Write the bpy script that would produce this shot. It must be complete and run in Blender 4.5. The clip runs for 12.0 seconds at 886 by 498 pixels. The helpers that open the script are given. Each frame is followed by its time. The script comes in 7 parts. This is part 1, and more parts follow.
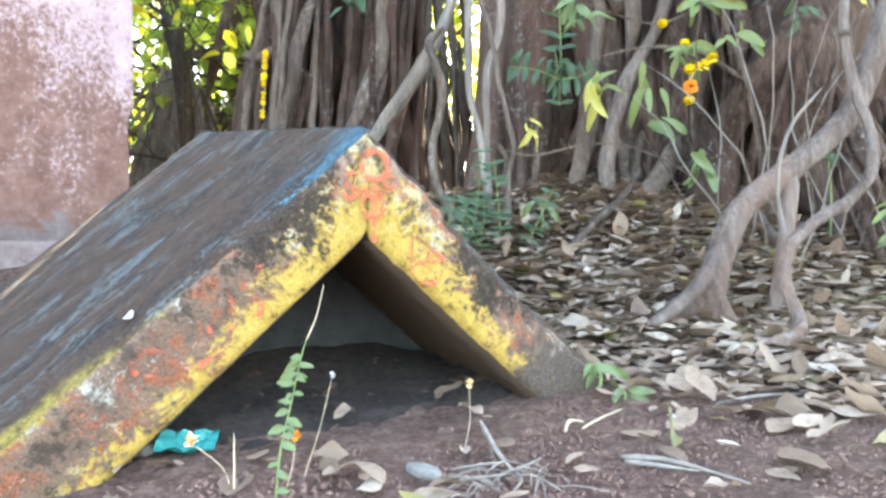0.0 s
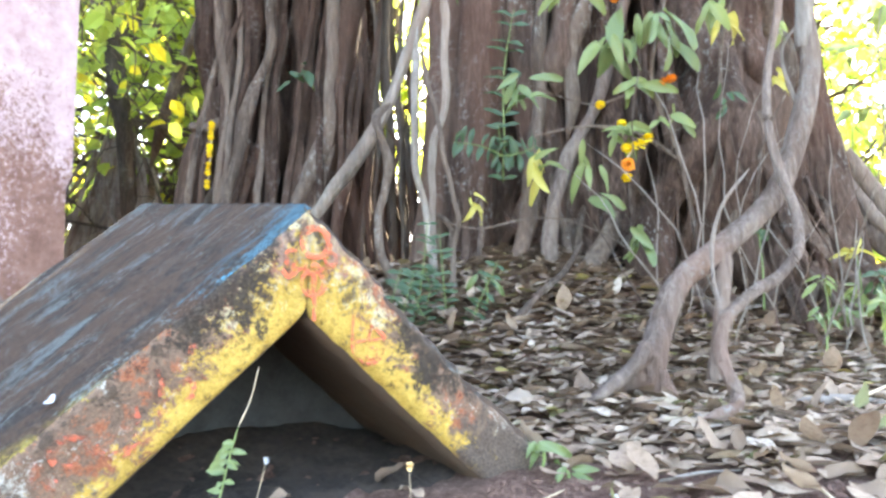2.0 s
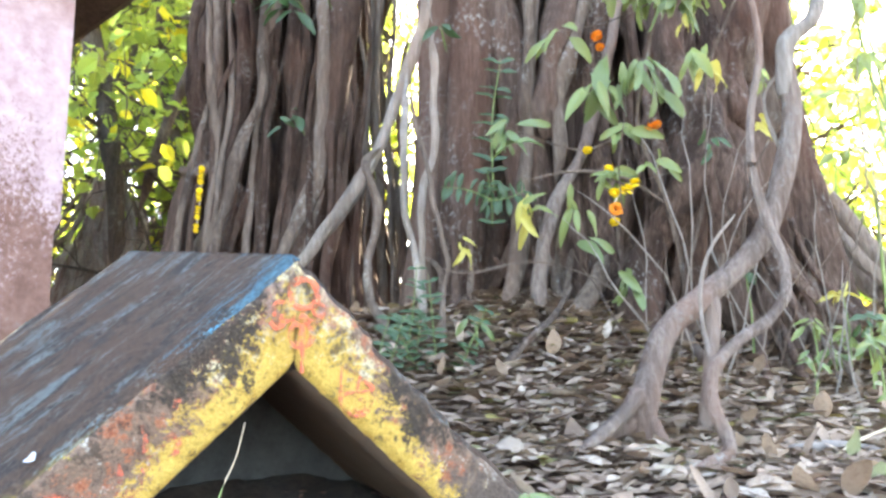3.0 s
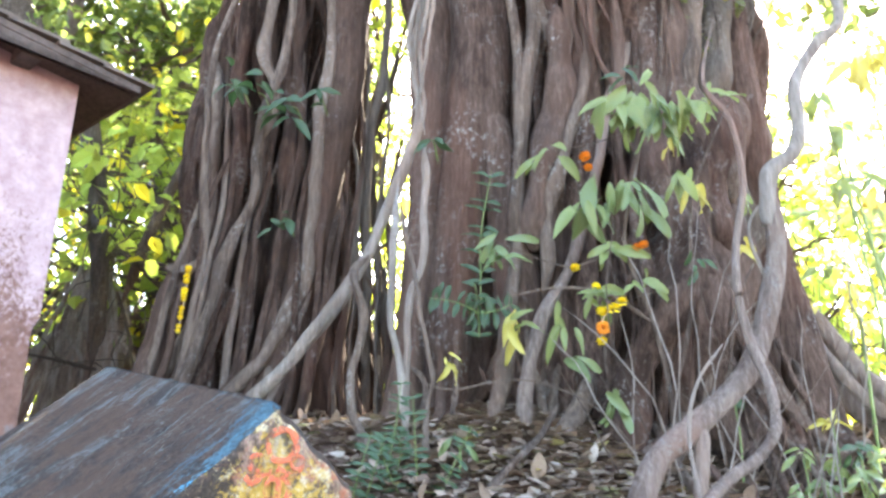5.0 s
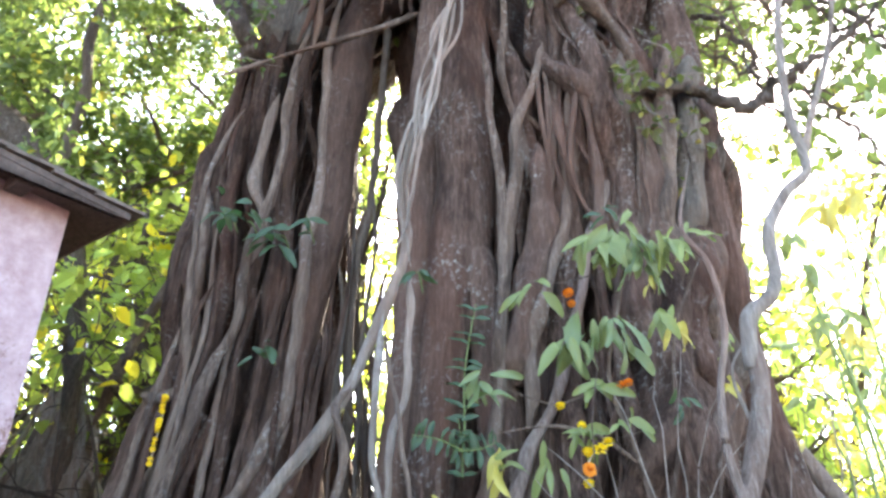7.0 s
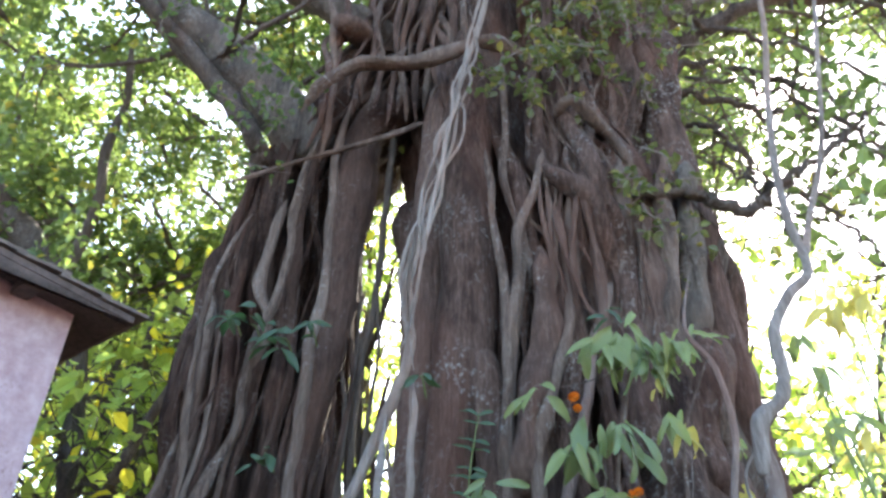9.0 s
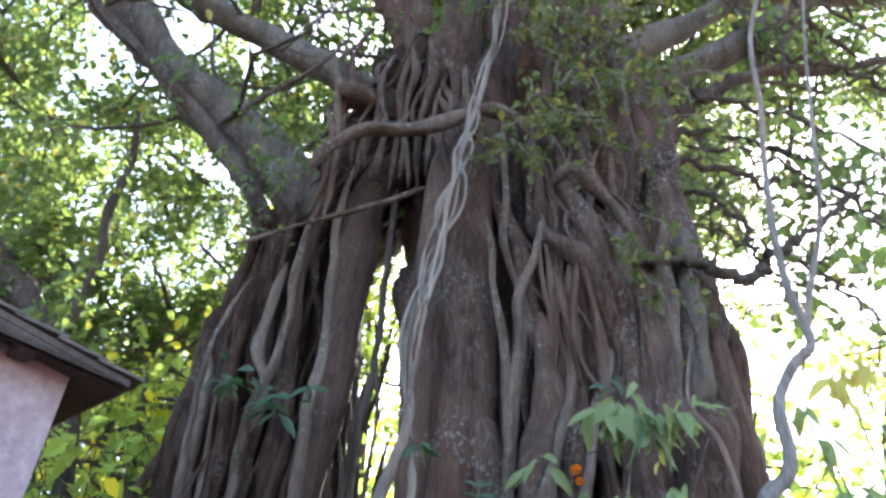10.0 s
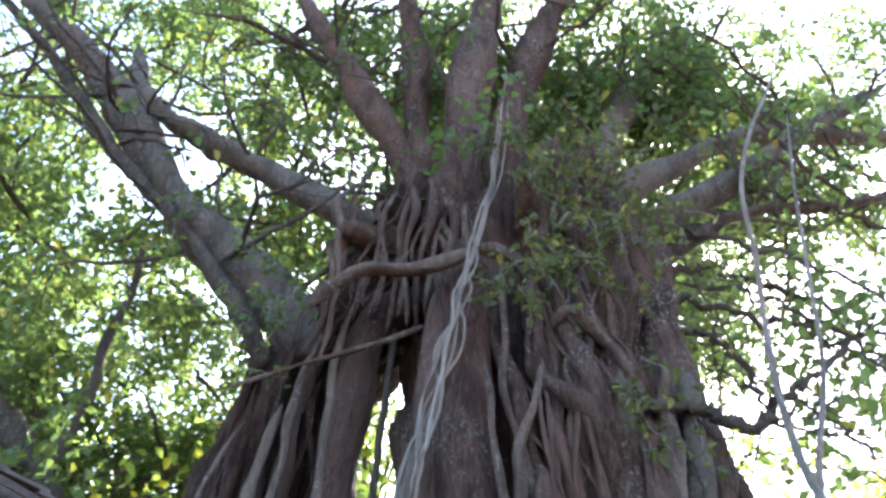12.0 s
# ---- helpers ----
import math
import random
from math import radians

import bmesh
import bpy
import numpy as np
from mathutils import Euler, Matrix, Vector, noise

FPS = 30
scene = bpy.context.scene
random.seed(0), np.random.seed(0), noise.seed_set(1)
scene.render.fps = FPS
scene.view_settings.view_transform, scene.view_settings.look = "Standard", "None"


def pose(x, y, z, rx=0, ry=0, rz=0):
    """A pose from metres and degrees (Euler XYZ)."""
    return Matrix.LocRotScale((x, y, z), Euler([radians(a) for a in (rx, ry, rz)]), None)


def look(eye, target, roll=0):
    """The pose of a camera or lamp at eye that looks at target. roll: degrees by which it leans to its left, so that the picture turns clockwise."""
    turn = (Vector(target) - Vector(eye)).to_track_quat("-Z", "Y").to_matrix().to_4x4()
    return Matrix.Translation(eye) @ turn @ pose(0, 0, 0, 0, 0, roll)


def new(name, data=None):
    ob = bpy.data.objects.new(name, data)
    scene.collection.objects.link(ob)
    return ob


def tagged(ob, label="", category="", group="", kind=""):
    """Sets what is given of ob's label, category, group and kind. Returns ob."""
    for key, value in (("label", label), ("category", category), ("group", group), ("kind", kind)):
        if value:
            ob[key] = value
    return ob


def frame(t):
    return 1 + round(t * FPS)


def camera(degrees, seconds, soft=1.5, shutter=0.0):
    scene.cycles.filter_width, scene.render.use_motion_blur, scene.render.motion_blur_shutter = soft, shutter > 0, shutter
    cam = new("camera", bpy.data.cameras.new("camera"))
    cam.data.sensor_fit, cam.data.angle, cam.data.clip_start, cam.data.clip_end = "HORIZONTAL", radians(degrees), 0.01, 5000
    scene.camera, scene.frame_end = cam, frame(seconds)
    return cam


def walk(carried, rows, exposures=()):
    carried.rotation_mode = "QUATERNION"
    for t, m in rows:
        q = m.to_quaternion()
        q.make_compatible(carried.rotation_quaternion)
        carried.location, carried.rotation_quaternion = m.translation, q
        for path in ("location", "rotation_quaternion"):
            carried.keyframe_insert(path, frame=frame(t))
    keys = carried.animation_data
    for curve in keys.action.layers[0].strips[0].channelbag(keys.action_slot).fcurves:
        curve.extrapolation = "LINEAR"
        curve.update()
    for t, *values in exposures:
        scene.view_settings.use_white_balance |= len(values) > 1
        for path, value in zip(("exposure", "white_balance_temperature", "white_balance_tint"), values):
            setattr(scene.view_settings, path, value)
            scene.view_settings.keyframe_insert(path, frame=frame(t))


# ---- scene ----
cam = camera(63.7, 12.0, soft=2.8)
PATH = [
    (0, (0.158, 0.355, 0.533), (0.074, 2.353, 0.568), -0.9),
    (0.5, (0.165, 0.354, 0.538), (0.127, 2.352, 0.62), -1.1),
    (1, (0.166, 0.354, 0.542), (0.171, 2.35, 0.669), -1.2),
    (1.5, (0.166, 0.358, 0.544), (0.209, 2.349, 0.721), -1.4),
    (2, (0.169, 0.356, 0.548), (0.234, 2.342, 0.773), -1.0),
    (2.5, (0.17, 0.353, 0.558), (0.253, 2.332, 0.834), -1.3),
    (3, (0.171, 0.353, 0.565), (0.266, 2.322, 0.901), -1.3),
    (5, (0.169, 0.344, 0.668), (0.3, 2.255, 1.245), 0.3),
    (5.5, (0.165, 0.336, 0.688), (0.312, 2.224, 1.333), 1.0),
    (6, (0.157, 0.322, 0.72), (0.321, 2.182, 1.435), 1.1),
    (6.5, (0.163, 0.311, 0.736), (0.33, 2.139, 1.529), 0.7),
    (7, (0.15, 0.301, 0.745), (0.32, 2.091, 1.62), 0.6),
    (9, (0.164, 0.298, 0.741), (0.301, 1.947, 1.866), 0.8),
    (9.5, (0.158, 0.289, 0.747), (0.288, 1.898, 1.928), 1.2),
    (10, (0.15, 0.275, 0.77), (0.279, 1.825, 2.027), 1.4),
    (10.5, (0.157, 0.255, 0.805), (0.281, 1.744, 2.135), 1.4),
    (11, (0.145, 0.228, 0.841), (0.264, 1.654, 2.239), 1.9),
    (11.5, (0.14, 0.198, 0.865), (0.248, 1.571, 2.315), 1.9),
    (12, (0.15, 0.171, 0.907), (0.25, 1.497, 2.4), 2.0),
]
walk(cam, [(t, look(eye, target, roll)) for t, eye, target, roll in PATH],
     exposures=[(0.0, 4.45, 7500, 7), (2.5, 4.45, 7500, 11), (5.0, 4.28, 7150, 12), (7.0, 3.95, 6850, 11), (9.0, 3.38, 6350, 9), (12.0, 3.0, 5900, 8)])

# ---- light ----
SUN_ELEVATION, SUN_TURN = 44.0, 21.0   # degrees up, and to the right of straight ahead
world = bpy.data.worlds.new("sky")
scene.world = world
world.use_nodes = True
wn = world.node_tree
sky = wn.nodes.new("ShaderNodeTexSky")
sky.sky_type = "NISHITA"
sky.sun_disc = False
sky.sun_elevation = radians(SUN_ELEVATION)
sky.sun_rotation = radians(SUN_TURN)
sky.dust_density = 1.8
sky.air_density = 1.0
wn.links.new(sky.outputs[0], wn.nodes["Background"].inputs[0])
wn.nodes["Background"].inputs[1].default_value = 0.13
sun_data = bpy.data.lights.new("sun", "SUN")
sun_data.energy = 4.0
sun_data.angle = radians(0.6)
sun_data.color = (1.0, 0.93, 0.8)
sun = new("sun", sun_data)
_e, _a = radians(SUN_ELEVATION), radians(SUN_TURN)
SUN_WAY = Vector((math.sin(_a) * math.cos(_e), math.cos(_a) * math.cos(_e), math.sin(_e)))
sun.matrix_basis = look(SUN_WAY * 50, (0, 0, 0))

# ---- materials ----


class Nodes:
    """A short way to write node materials."""

    def __init__(self, name):
        self.mat = bpy.data.materials.new(name)
        self.mat.use_nodes = True
        self.t = self.mat.node_tree
        self.bsdf = self.t.nodes["Principled BSDF"]
        self.out = self.t.nodes["Material Output"]
        self.co = self.t.nodes.new("ShaderNodeTexCoord")

    def node(self, kind, **inputs):
        n = self.t.nodes.new(kind)
        for k, v in inputs.items():
            key = k.replace("_", " ")
            if isinstance(v, bpy.types.NodeSocket):
                self.t.links.new(v, n.inputs[key])
            else:
                n.inputs[key].default_value = v
        return n

    def mapped(self, scale=(1, 1, 1), source="Object", turn=(0, 0, 0)):
        m = self.t.nodes.new("ShaderNodeMapping")
        m.inputs["Scale"].default_value = scale
        m.inputs["Rotation"].default_value = turn
        self.t.links.new(self.co.outputs[source], m.inputs["Vector"])
        return m.outputs[0]

    def noise(self, vec, scale, detail=6.0, rough=0.6, distort=0.0):
        n = self.node("ShaderNodeTexNoise", Vector=vec, Scale=scale, Detail=detail, Roughness=rough, Distortion=distort)
        return n.outputs[0]

    def grain(self, vec, scale, detail=8.0, rough=0.75, distort=0.0, lo=0.36, hi=0.64):
        """Noise stretched to its full range."""
        m = self.node("ShaderNodeMapRange", Value=self.noise(vec, scale, detail, rough, distort))
        m.inputs["From Min"].default_value, m.inputs["From Max"].default_value = lo, hi
        return m.outputs[0]

    def ramp(self, fac, *stops):
        r = self.t.nodes.new("ShaderNodeValToRGB")
        els = r.color_ramp.elements
        while len(els) < len(stops):
            els.new(0.5)
        for e, (p, c) in zip(els, stops):
            e.position = p
            e.color = (*c, 1) if len(c) == 3 else c
        self.t.links.new(fac, r.inputs[0])
        return r.outputs[0]

    def band(self, fac, lo, hi):
        return self.ramp(fac, (lo, (0, 0, 0)), (hi, (1, 1, 1)))

    def mix(self, fac, a, b, kind="MIX"):
        m = self.t.nodes.new("ShaderNodeMix")
        m.data_type = "RGBA"
        m.blend_type = kind
        for sock, v in ((m.inputs[0], fac), (m.inputs[6], a), (m.inputs[7], b)):
            if isinstance(v, bpy.types.NodeSocket):
                self.t.links.new(v, sock)
            elif isinstance(v, (int, float)):
                sock.default_value = v
            else:
                sock.default_value = (*v, 1)
        return m.outputs[2]

    def math(self, op, a, b=0.0):
        m = self.t.nodes.new("ShaderNodeMath")
        m.operation = op
        for sock, v in ((m.inputs[0], a), (m.inputs[1], b)):
            if isinstance(v, bpy.types.NodeSocket):
                self.t.links.new(v, sock)
            else:
                sock.default_value = v
        return m.outputs[0]

    def finish(self, colour, rough=0.85, bump=None, strength=0.4, distance=0.01, spec=0.3):
        if isinstance(colour, bpy.types.NodeSocket):
            self.t.links.new(colour, self.bsdf.inputs["Base Color"])
        else:
            self.bsdf.inputs["Base Color"].default_value = (*colour, 1)
        if isinstance(rough, bpy.types.NodeSocket):
            self.t.links.new(rough, self.bsdf.inputs["Roughness"])
        else:
            self.bsdf.inputs["Roughness"].default_value = rough
        self.bsdf.inputs["Specular IOR Level"].default_value = spec
        if bump is not None:
            b = self.node("ShaderNodeBump", Height=bump, Strength=strength, Distance=distance)
            self.t.links.new(b.outputs[0], self.bsdf.inputs["Normal"])
        return self.mat


def bark(name, dark, mid, light, lichen=0.3):
    n = Nodes(name)
    fine = n.grain(n.mapped((1, 1, 0.18)), 55, 9, 0.72)
    ridges = n.grain(n.mapped((1, 1, 0.06)), 26, 6, 0.65, 0.3)
    c = n.ramp(fine, (0.1, dark), (0.5, mid), (0.95, light))
    c = n.mix(n.math("MULTIPLY", n.band(ridges, 0.35, 0.8), 0.5), n.mix(0.45, c, dark), n.mix(0.3, c, light))
    broad = n.grain(n.mapped((1, 1, 0.4)), 3.2, 6, 0.65)
    c = n.mix(n.math("MULTIPLY", broad, 0.4), c, light)
    patch = n.grain(n.mapped((1, 1, 0.25)), 6.5, 7, 0.7)
    c = n.mix(n.math("MULTIPLY", n.band(patch, 0.45, 0.85), 0.78), c, dark)
    warm = n.grain(n.mapped((1, 1, 0.3)), 2.3, 4, 0.6)
    c = n.mix(n.math("MULTIPLY", n.band(warm, 0.55, 0.95), 0.4), c, (mid[0] * 1.5, mid[1] * 1.15, mid[2] * 1.0))
    spots = n.grain(n.mapped((1, 1, 0.8)), 34, 6, 0.75)
    where = n.grain(n.mapped(), 2.2, 4, 0.6)
    grey = n.math("MULTIPLY", n.band(spots, 0.62, 0.95), n.band(where, 0.55, 1.0))
    c = n.mix(n.math("MULTIPLY", grey, lichen), c, (0.38, 0.365, 0.335))
    info = n.t.nodes.new("ShaderNodeObjectInfo")
    c = n.mix(n.math("MULTIPLY", info.outputs["Random"], 0.3), c, light)
    h = n.math("ADD", n.math("ADD", fine, n.math("MULTIPLY", ridges, 1.2)), n.math("MULTIPLY", patch, 0.6))
    return n.finish(c, 0.92, h, 0.9, 0.02, 0.15)


def leaf_material(name, low, high, through_colour, odd=None, odd_share=0.0, gloss=0.42, let=0.45):
    n = Nodes(name)
    geo = n.t.nodes.new("ShaderNodeNewGeometry")
    r = geo.outputs["Random Per Island"]
    c = n.ramp(r, (0.0, low), (0.62, high), (1.0, tuple(0.5 * (a + b) for a, b in zip(low, high))))
    tc = n.mix(n.math("MULTIPLY", r, 0.6), through_colour, high)
    if odd:
        pick = n.math("GREATER_THAN", n.math("FRACT", n.math("MULTIPLY", r, 17.3)), 1 - odd_share)
        c = n.mix(pick, c, odd)
        tc = n.mix(pick, tc, odd)
    veins = n.noise(n.mapped(), 45, 3)
    c = n.mix(0.25, c, n.mix(veins, (0.0, 0.0, 0.0), c), "MIX")
    n.finish(c, gloss, veins, 0.15, 0.004, 0.4)
    tr = n.node("ShaderNodeBsdfTranslucent", Color=tc)
    m = n.t.nodes.new("ShaderNodeMixShader")
    m.inputs[0].default_value = let
    n.t.links.new(n.bsdf.outputs[0], m.inputs[1])
    n.t.links.new(tr.outputs[0], m.inputs[2])
    n.t.links.new(m.outputs[0], n.out.inputs["Surface"])
    return n.mat


BARK = bark("fig_bark", (0.034, 0.020, 0.015), (0.112, 0.069, 0.052), (0.26, 0.18, 0.14), 0.9)
BARK_ROOT = bark("aerial_root_bark", (0.045, 0.030, 0.023), (0.150, 0.105, 0.080), (0.34, 0.265, 0.21), 1.0)
BARK_LIMB = bark("lichened_limb_bark", (0.050, 0.040, 0.033), (0.135, 0.108, 0.086), (0.29, 0.255, 0.21), 1.0)
BARK_PALE = bark("pale_liana_bark", (0.16, 0.13, 0.105), (0.34, 0.288, 0.243), (0.53, 0.47, 0.41), 0.6)
BARK_RED = bark("liana_bark", (0.11, 0.076, 0.060), (0.26, 0.190, 0.155), (0.43, 0.350, 0.295), 0.8)
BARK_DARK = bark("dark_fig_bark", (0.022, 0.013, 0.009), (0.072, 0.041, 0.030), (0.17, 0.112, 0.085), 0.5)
BARK_FAR = bark("grey_bark", (0.05, 0.04, 0.032), (0.12, 0.094, 0.075), (0.20, 0.165, 0.135), 0.4)
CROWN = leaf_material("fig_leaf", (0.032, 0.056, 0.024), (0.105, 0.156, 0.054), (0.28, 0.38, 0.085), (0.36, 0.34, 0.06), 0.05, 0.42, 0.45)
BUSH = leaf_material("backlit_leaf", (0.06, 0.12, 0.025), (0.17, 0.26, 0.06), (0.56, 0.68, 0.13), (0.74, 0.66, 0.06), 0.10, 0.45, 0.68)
SHRUB = leaf_material("shrub_leaf", (0.080, 0.112, 0.045), (0.20, 0.245, 0.090), (0.36, 0.44, 0.10), (0.45, 0.40, 0.10), 0.12, 0.4, 0.35)
FERN = leaf_material("climber_leaf", (0.020, 0.044, 0.022), (0.050, 0.090, 0.042), (0.10, 0.20, 0.05), None, 0, 0.45, 0.3)
FERN_DULL = leaf_material("creeper_leaf", (0.045, 0.056, 0.024), (0.13, 0.142, 0.055), (0.26, 0.31, 0.06), (0.30, 0.27, 0.06), 0.12, 0.45, 0.35)
YELLOWED = leaf_material("yellowing_leaf", (0.27, 0.26, 0.06), (0.46, 0.41, 0.10), (0.6, 0.5, 0.08), None, 0, 0.5, 0.35)
BROAD = leaf_material("broad_leaf", (0.070, 0.108, 0.046), (0.160, 0.210, 0.09), (0.27, 0.37, 0.09), None, 0, 0.38, 0.3)


def dry_leaf_material(name, single):
    n = Nodes(name)
    if single:
        r = n.t.nodes.new("ShaderNodeObjectInfo").outputs["Random"]
    else:
        r = n.t.nodes.new("ShaderNodeNewGeometry").outputs["Random Per Island"]
    c = n.ramp(r, (0.0, (0.17, 0.118, 0.084)), (0.22, (0.25, 0.178, 0.127)), (0.5, (0.33, 0.243, 0.177)), (0.78, (0.39, 0.300, 0.225)), (0.92, (0.47, 0.390, 0.31)),
               (0.965, (0.32, 0.26, 0.09)), (1.0, (0.17, 0.18, 0.09)))
    spots = n.grain(n.mapped(), 70, 6, 0.75)
    c = n.mix(n.band(spots, 0.4, 1.0), c, n.mix(0.45, c, (0.10, 0.06, 0.04)))
    n.finish(c, 0.8, spots, 0.4, 0.004, 0.15)
    tr = n.node("ShaderNodeBsdfTranslucent", Color=c)
    m = n.t.nodes.new("ShaderNodeMixShader")
    m.inputs[0].default_value = 0.15
    n.t.links.new(n.bsdf.outputs[0], m.inputs[1])
    n.t.links.new(tr.outputs[0], m.inputs[2])
    n.t.links.new(m.outputs[0], n.out.inputs["Surface"])
    return n.mat


DRY = dry_leaf_material("dry_leaf", False)
DRY_ONE = dry_leaf_material("fallen_leaf", True)


def soil_material():
    n = Nodes("red_soil")
    big = n.noise(n.mapped(), 1.6, 5, 0.6)
    mid = n.grain(n.mapped(), 30, 9, 0.75)
    fine = n.grain(n.mapped(), 170, 6, 0.75)
    c = n.ramp(n.math("ADD", n.math("MULTIPLY", mid, 0.6), n.math("MULTIPLY", fine, 0.4)), (0.08, (0.070, 0.038, 0.030)), (0.5, (0.180, 0.105, 0.083)), (0.92, (0.36, 0.24, 0.195)))
    c = n.mix(n.math("MULTIPLY", n.band(big, 0.4, 0.65), 0.5), c, (0.12, 0.085, 0.06))
    crumbs = n.node("ShaderNodeTexVoronoi", Vector=n.mapped(), Scale=75.0)
    c = n.mix(n.band(crumbs.outputs["Distance"], 0.05, 0.45), n.mix(0.6, c, (0.33, 0.21, 0.17)), c)
    h = n.math("ADD", n.math("MULTIPLY", mid, 1.5), n.math("SUBTRACT", fine, n.math("MULTIPLY", crumbs.outputs["Distance"], 1.2)))
    return n.finish(c, 0.95, h, 0.9, 0.012, 0.15)


SOIL = soil_material()


def slab_top_material(name, blue):
    """Weathered concrete roof: x runs down the slope, y back along the ridge."""
    n = Nodes(name)
    streak = n.grain(n.mapped((0.8, 1.9, 1), "Object", (0, 0, 0.10)), 5.0, 12, 0.78, 1.0)
    moss = n.grain(n.mapped((1.3, 2.6, 1)), 4.5, 10, 0.74, 0.8)
    fine = n.grain(n.mapped((1, 1.7, 1)), 85, 8, 0.8)
    speck = n.grain(n.mapped((0.8, 2.2, 1)), 190, 6, 0.8)
    c = n.ramp(fine, (0.1, (0.012, 0.010, 0.009)), (0.5, (0.026, 0.021, 0.018)), (0.95, (0.080, 0.065, 0.053)))
    c = n.mix(n.math("MULTIPLY", n.band(n.math("ADD", moss, n.math("MULTIPLY", fine, 0.4)), 0.40, 0.70), 0.92), c, n.mix(speck, (0.018, 0.011, 0.007), (0.108, 0.064, 0.042)))
    worn_to = n.math("ADD", streak, n.math("MULTIPLY", fine, 0.45))
    c = n.mix(n.math("MULTIPLY", n.band(worn_to, 0.86, 1.16), 0.85), c, n.mix(speck, (0.036, 0.046, 0.045), (0.180, 0.206, 0.200)))
    sep = n.node("ShaderNodeSeparateXYZ", Vector=n.mapped())
    if blue:
        patchy = n.noise(n.mapped((1.0, 1.6, 1)), 9, 9, 0.8)
        rim = n.math("SUBTRACT", 1.0, n.math("MULTIPLY", sep.outputs[1], 4.5))
        broken = n.math("ADD", rim, n.math("MULTIPLY", n.math("SUBTRACT", n.noise(n.mapped((1.0, 5, 1)), 9, 6, 0.7), 0.5), 2.6))
        near_ridge = n.math("SUBTRACT", 1.15, n.math("MULTIPLY", sep.outputs[0], 1.8))
        c = n.mix(n.math("MULTIPLY", n.band(n.math("MULTIPLY", n.math("ADD", broken, n.math("MULTIPLY", n.math("SUBTRACT", speck, 0.5), 0.5)), near_ridge), 0.70, 0.92), 0.8), c, n.mix(speck, (0.012, 0.038, 0.055), (0.075, 0.19, 0.25)))
        edge = n.math("SUBTRACT", 1.0, n.math("MULTIPLY", sep.outputs[1], 30.0))
        e2 = n.math("ADD", edge, n.math("MULTIPLY", n.math("SUBTRACT", patchy, 0.55), 9.0))
        c = n.mix(n.band(e2, 0.70, 0.90), c, n.mix(fine, (0.02, 0.12, 0.20), (0.10, 0.42, 0.56)))
        green = n.math("ADD", n.math("MULTIPLY", n.math("SUBTRACT", sep.outputs[0], 0.42), 3.0), n.math("MULTIPLY", n.math("SUBTRACT", edge, 0.2), 1.0))
        c = n.mix(n.math("MULTIPLY", n.band(green, 0.3, 0.9), n.band(patchy, 0.45, 0.55)), c, n.mix(speck, (0.10, 0.085, 0.025), (0.40, 0.29, 0.06)))
    h = n.math("ADD", fine, streak)
    return n.finish(c, 0.85, h, 0.6, 0.008, 0.25)


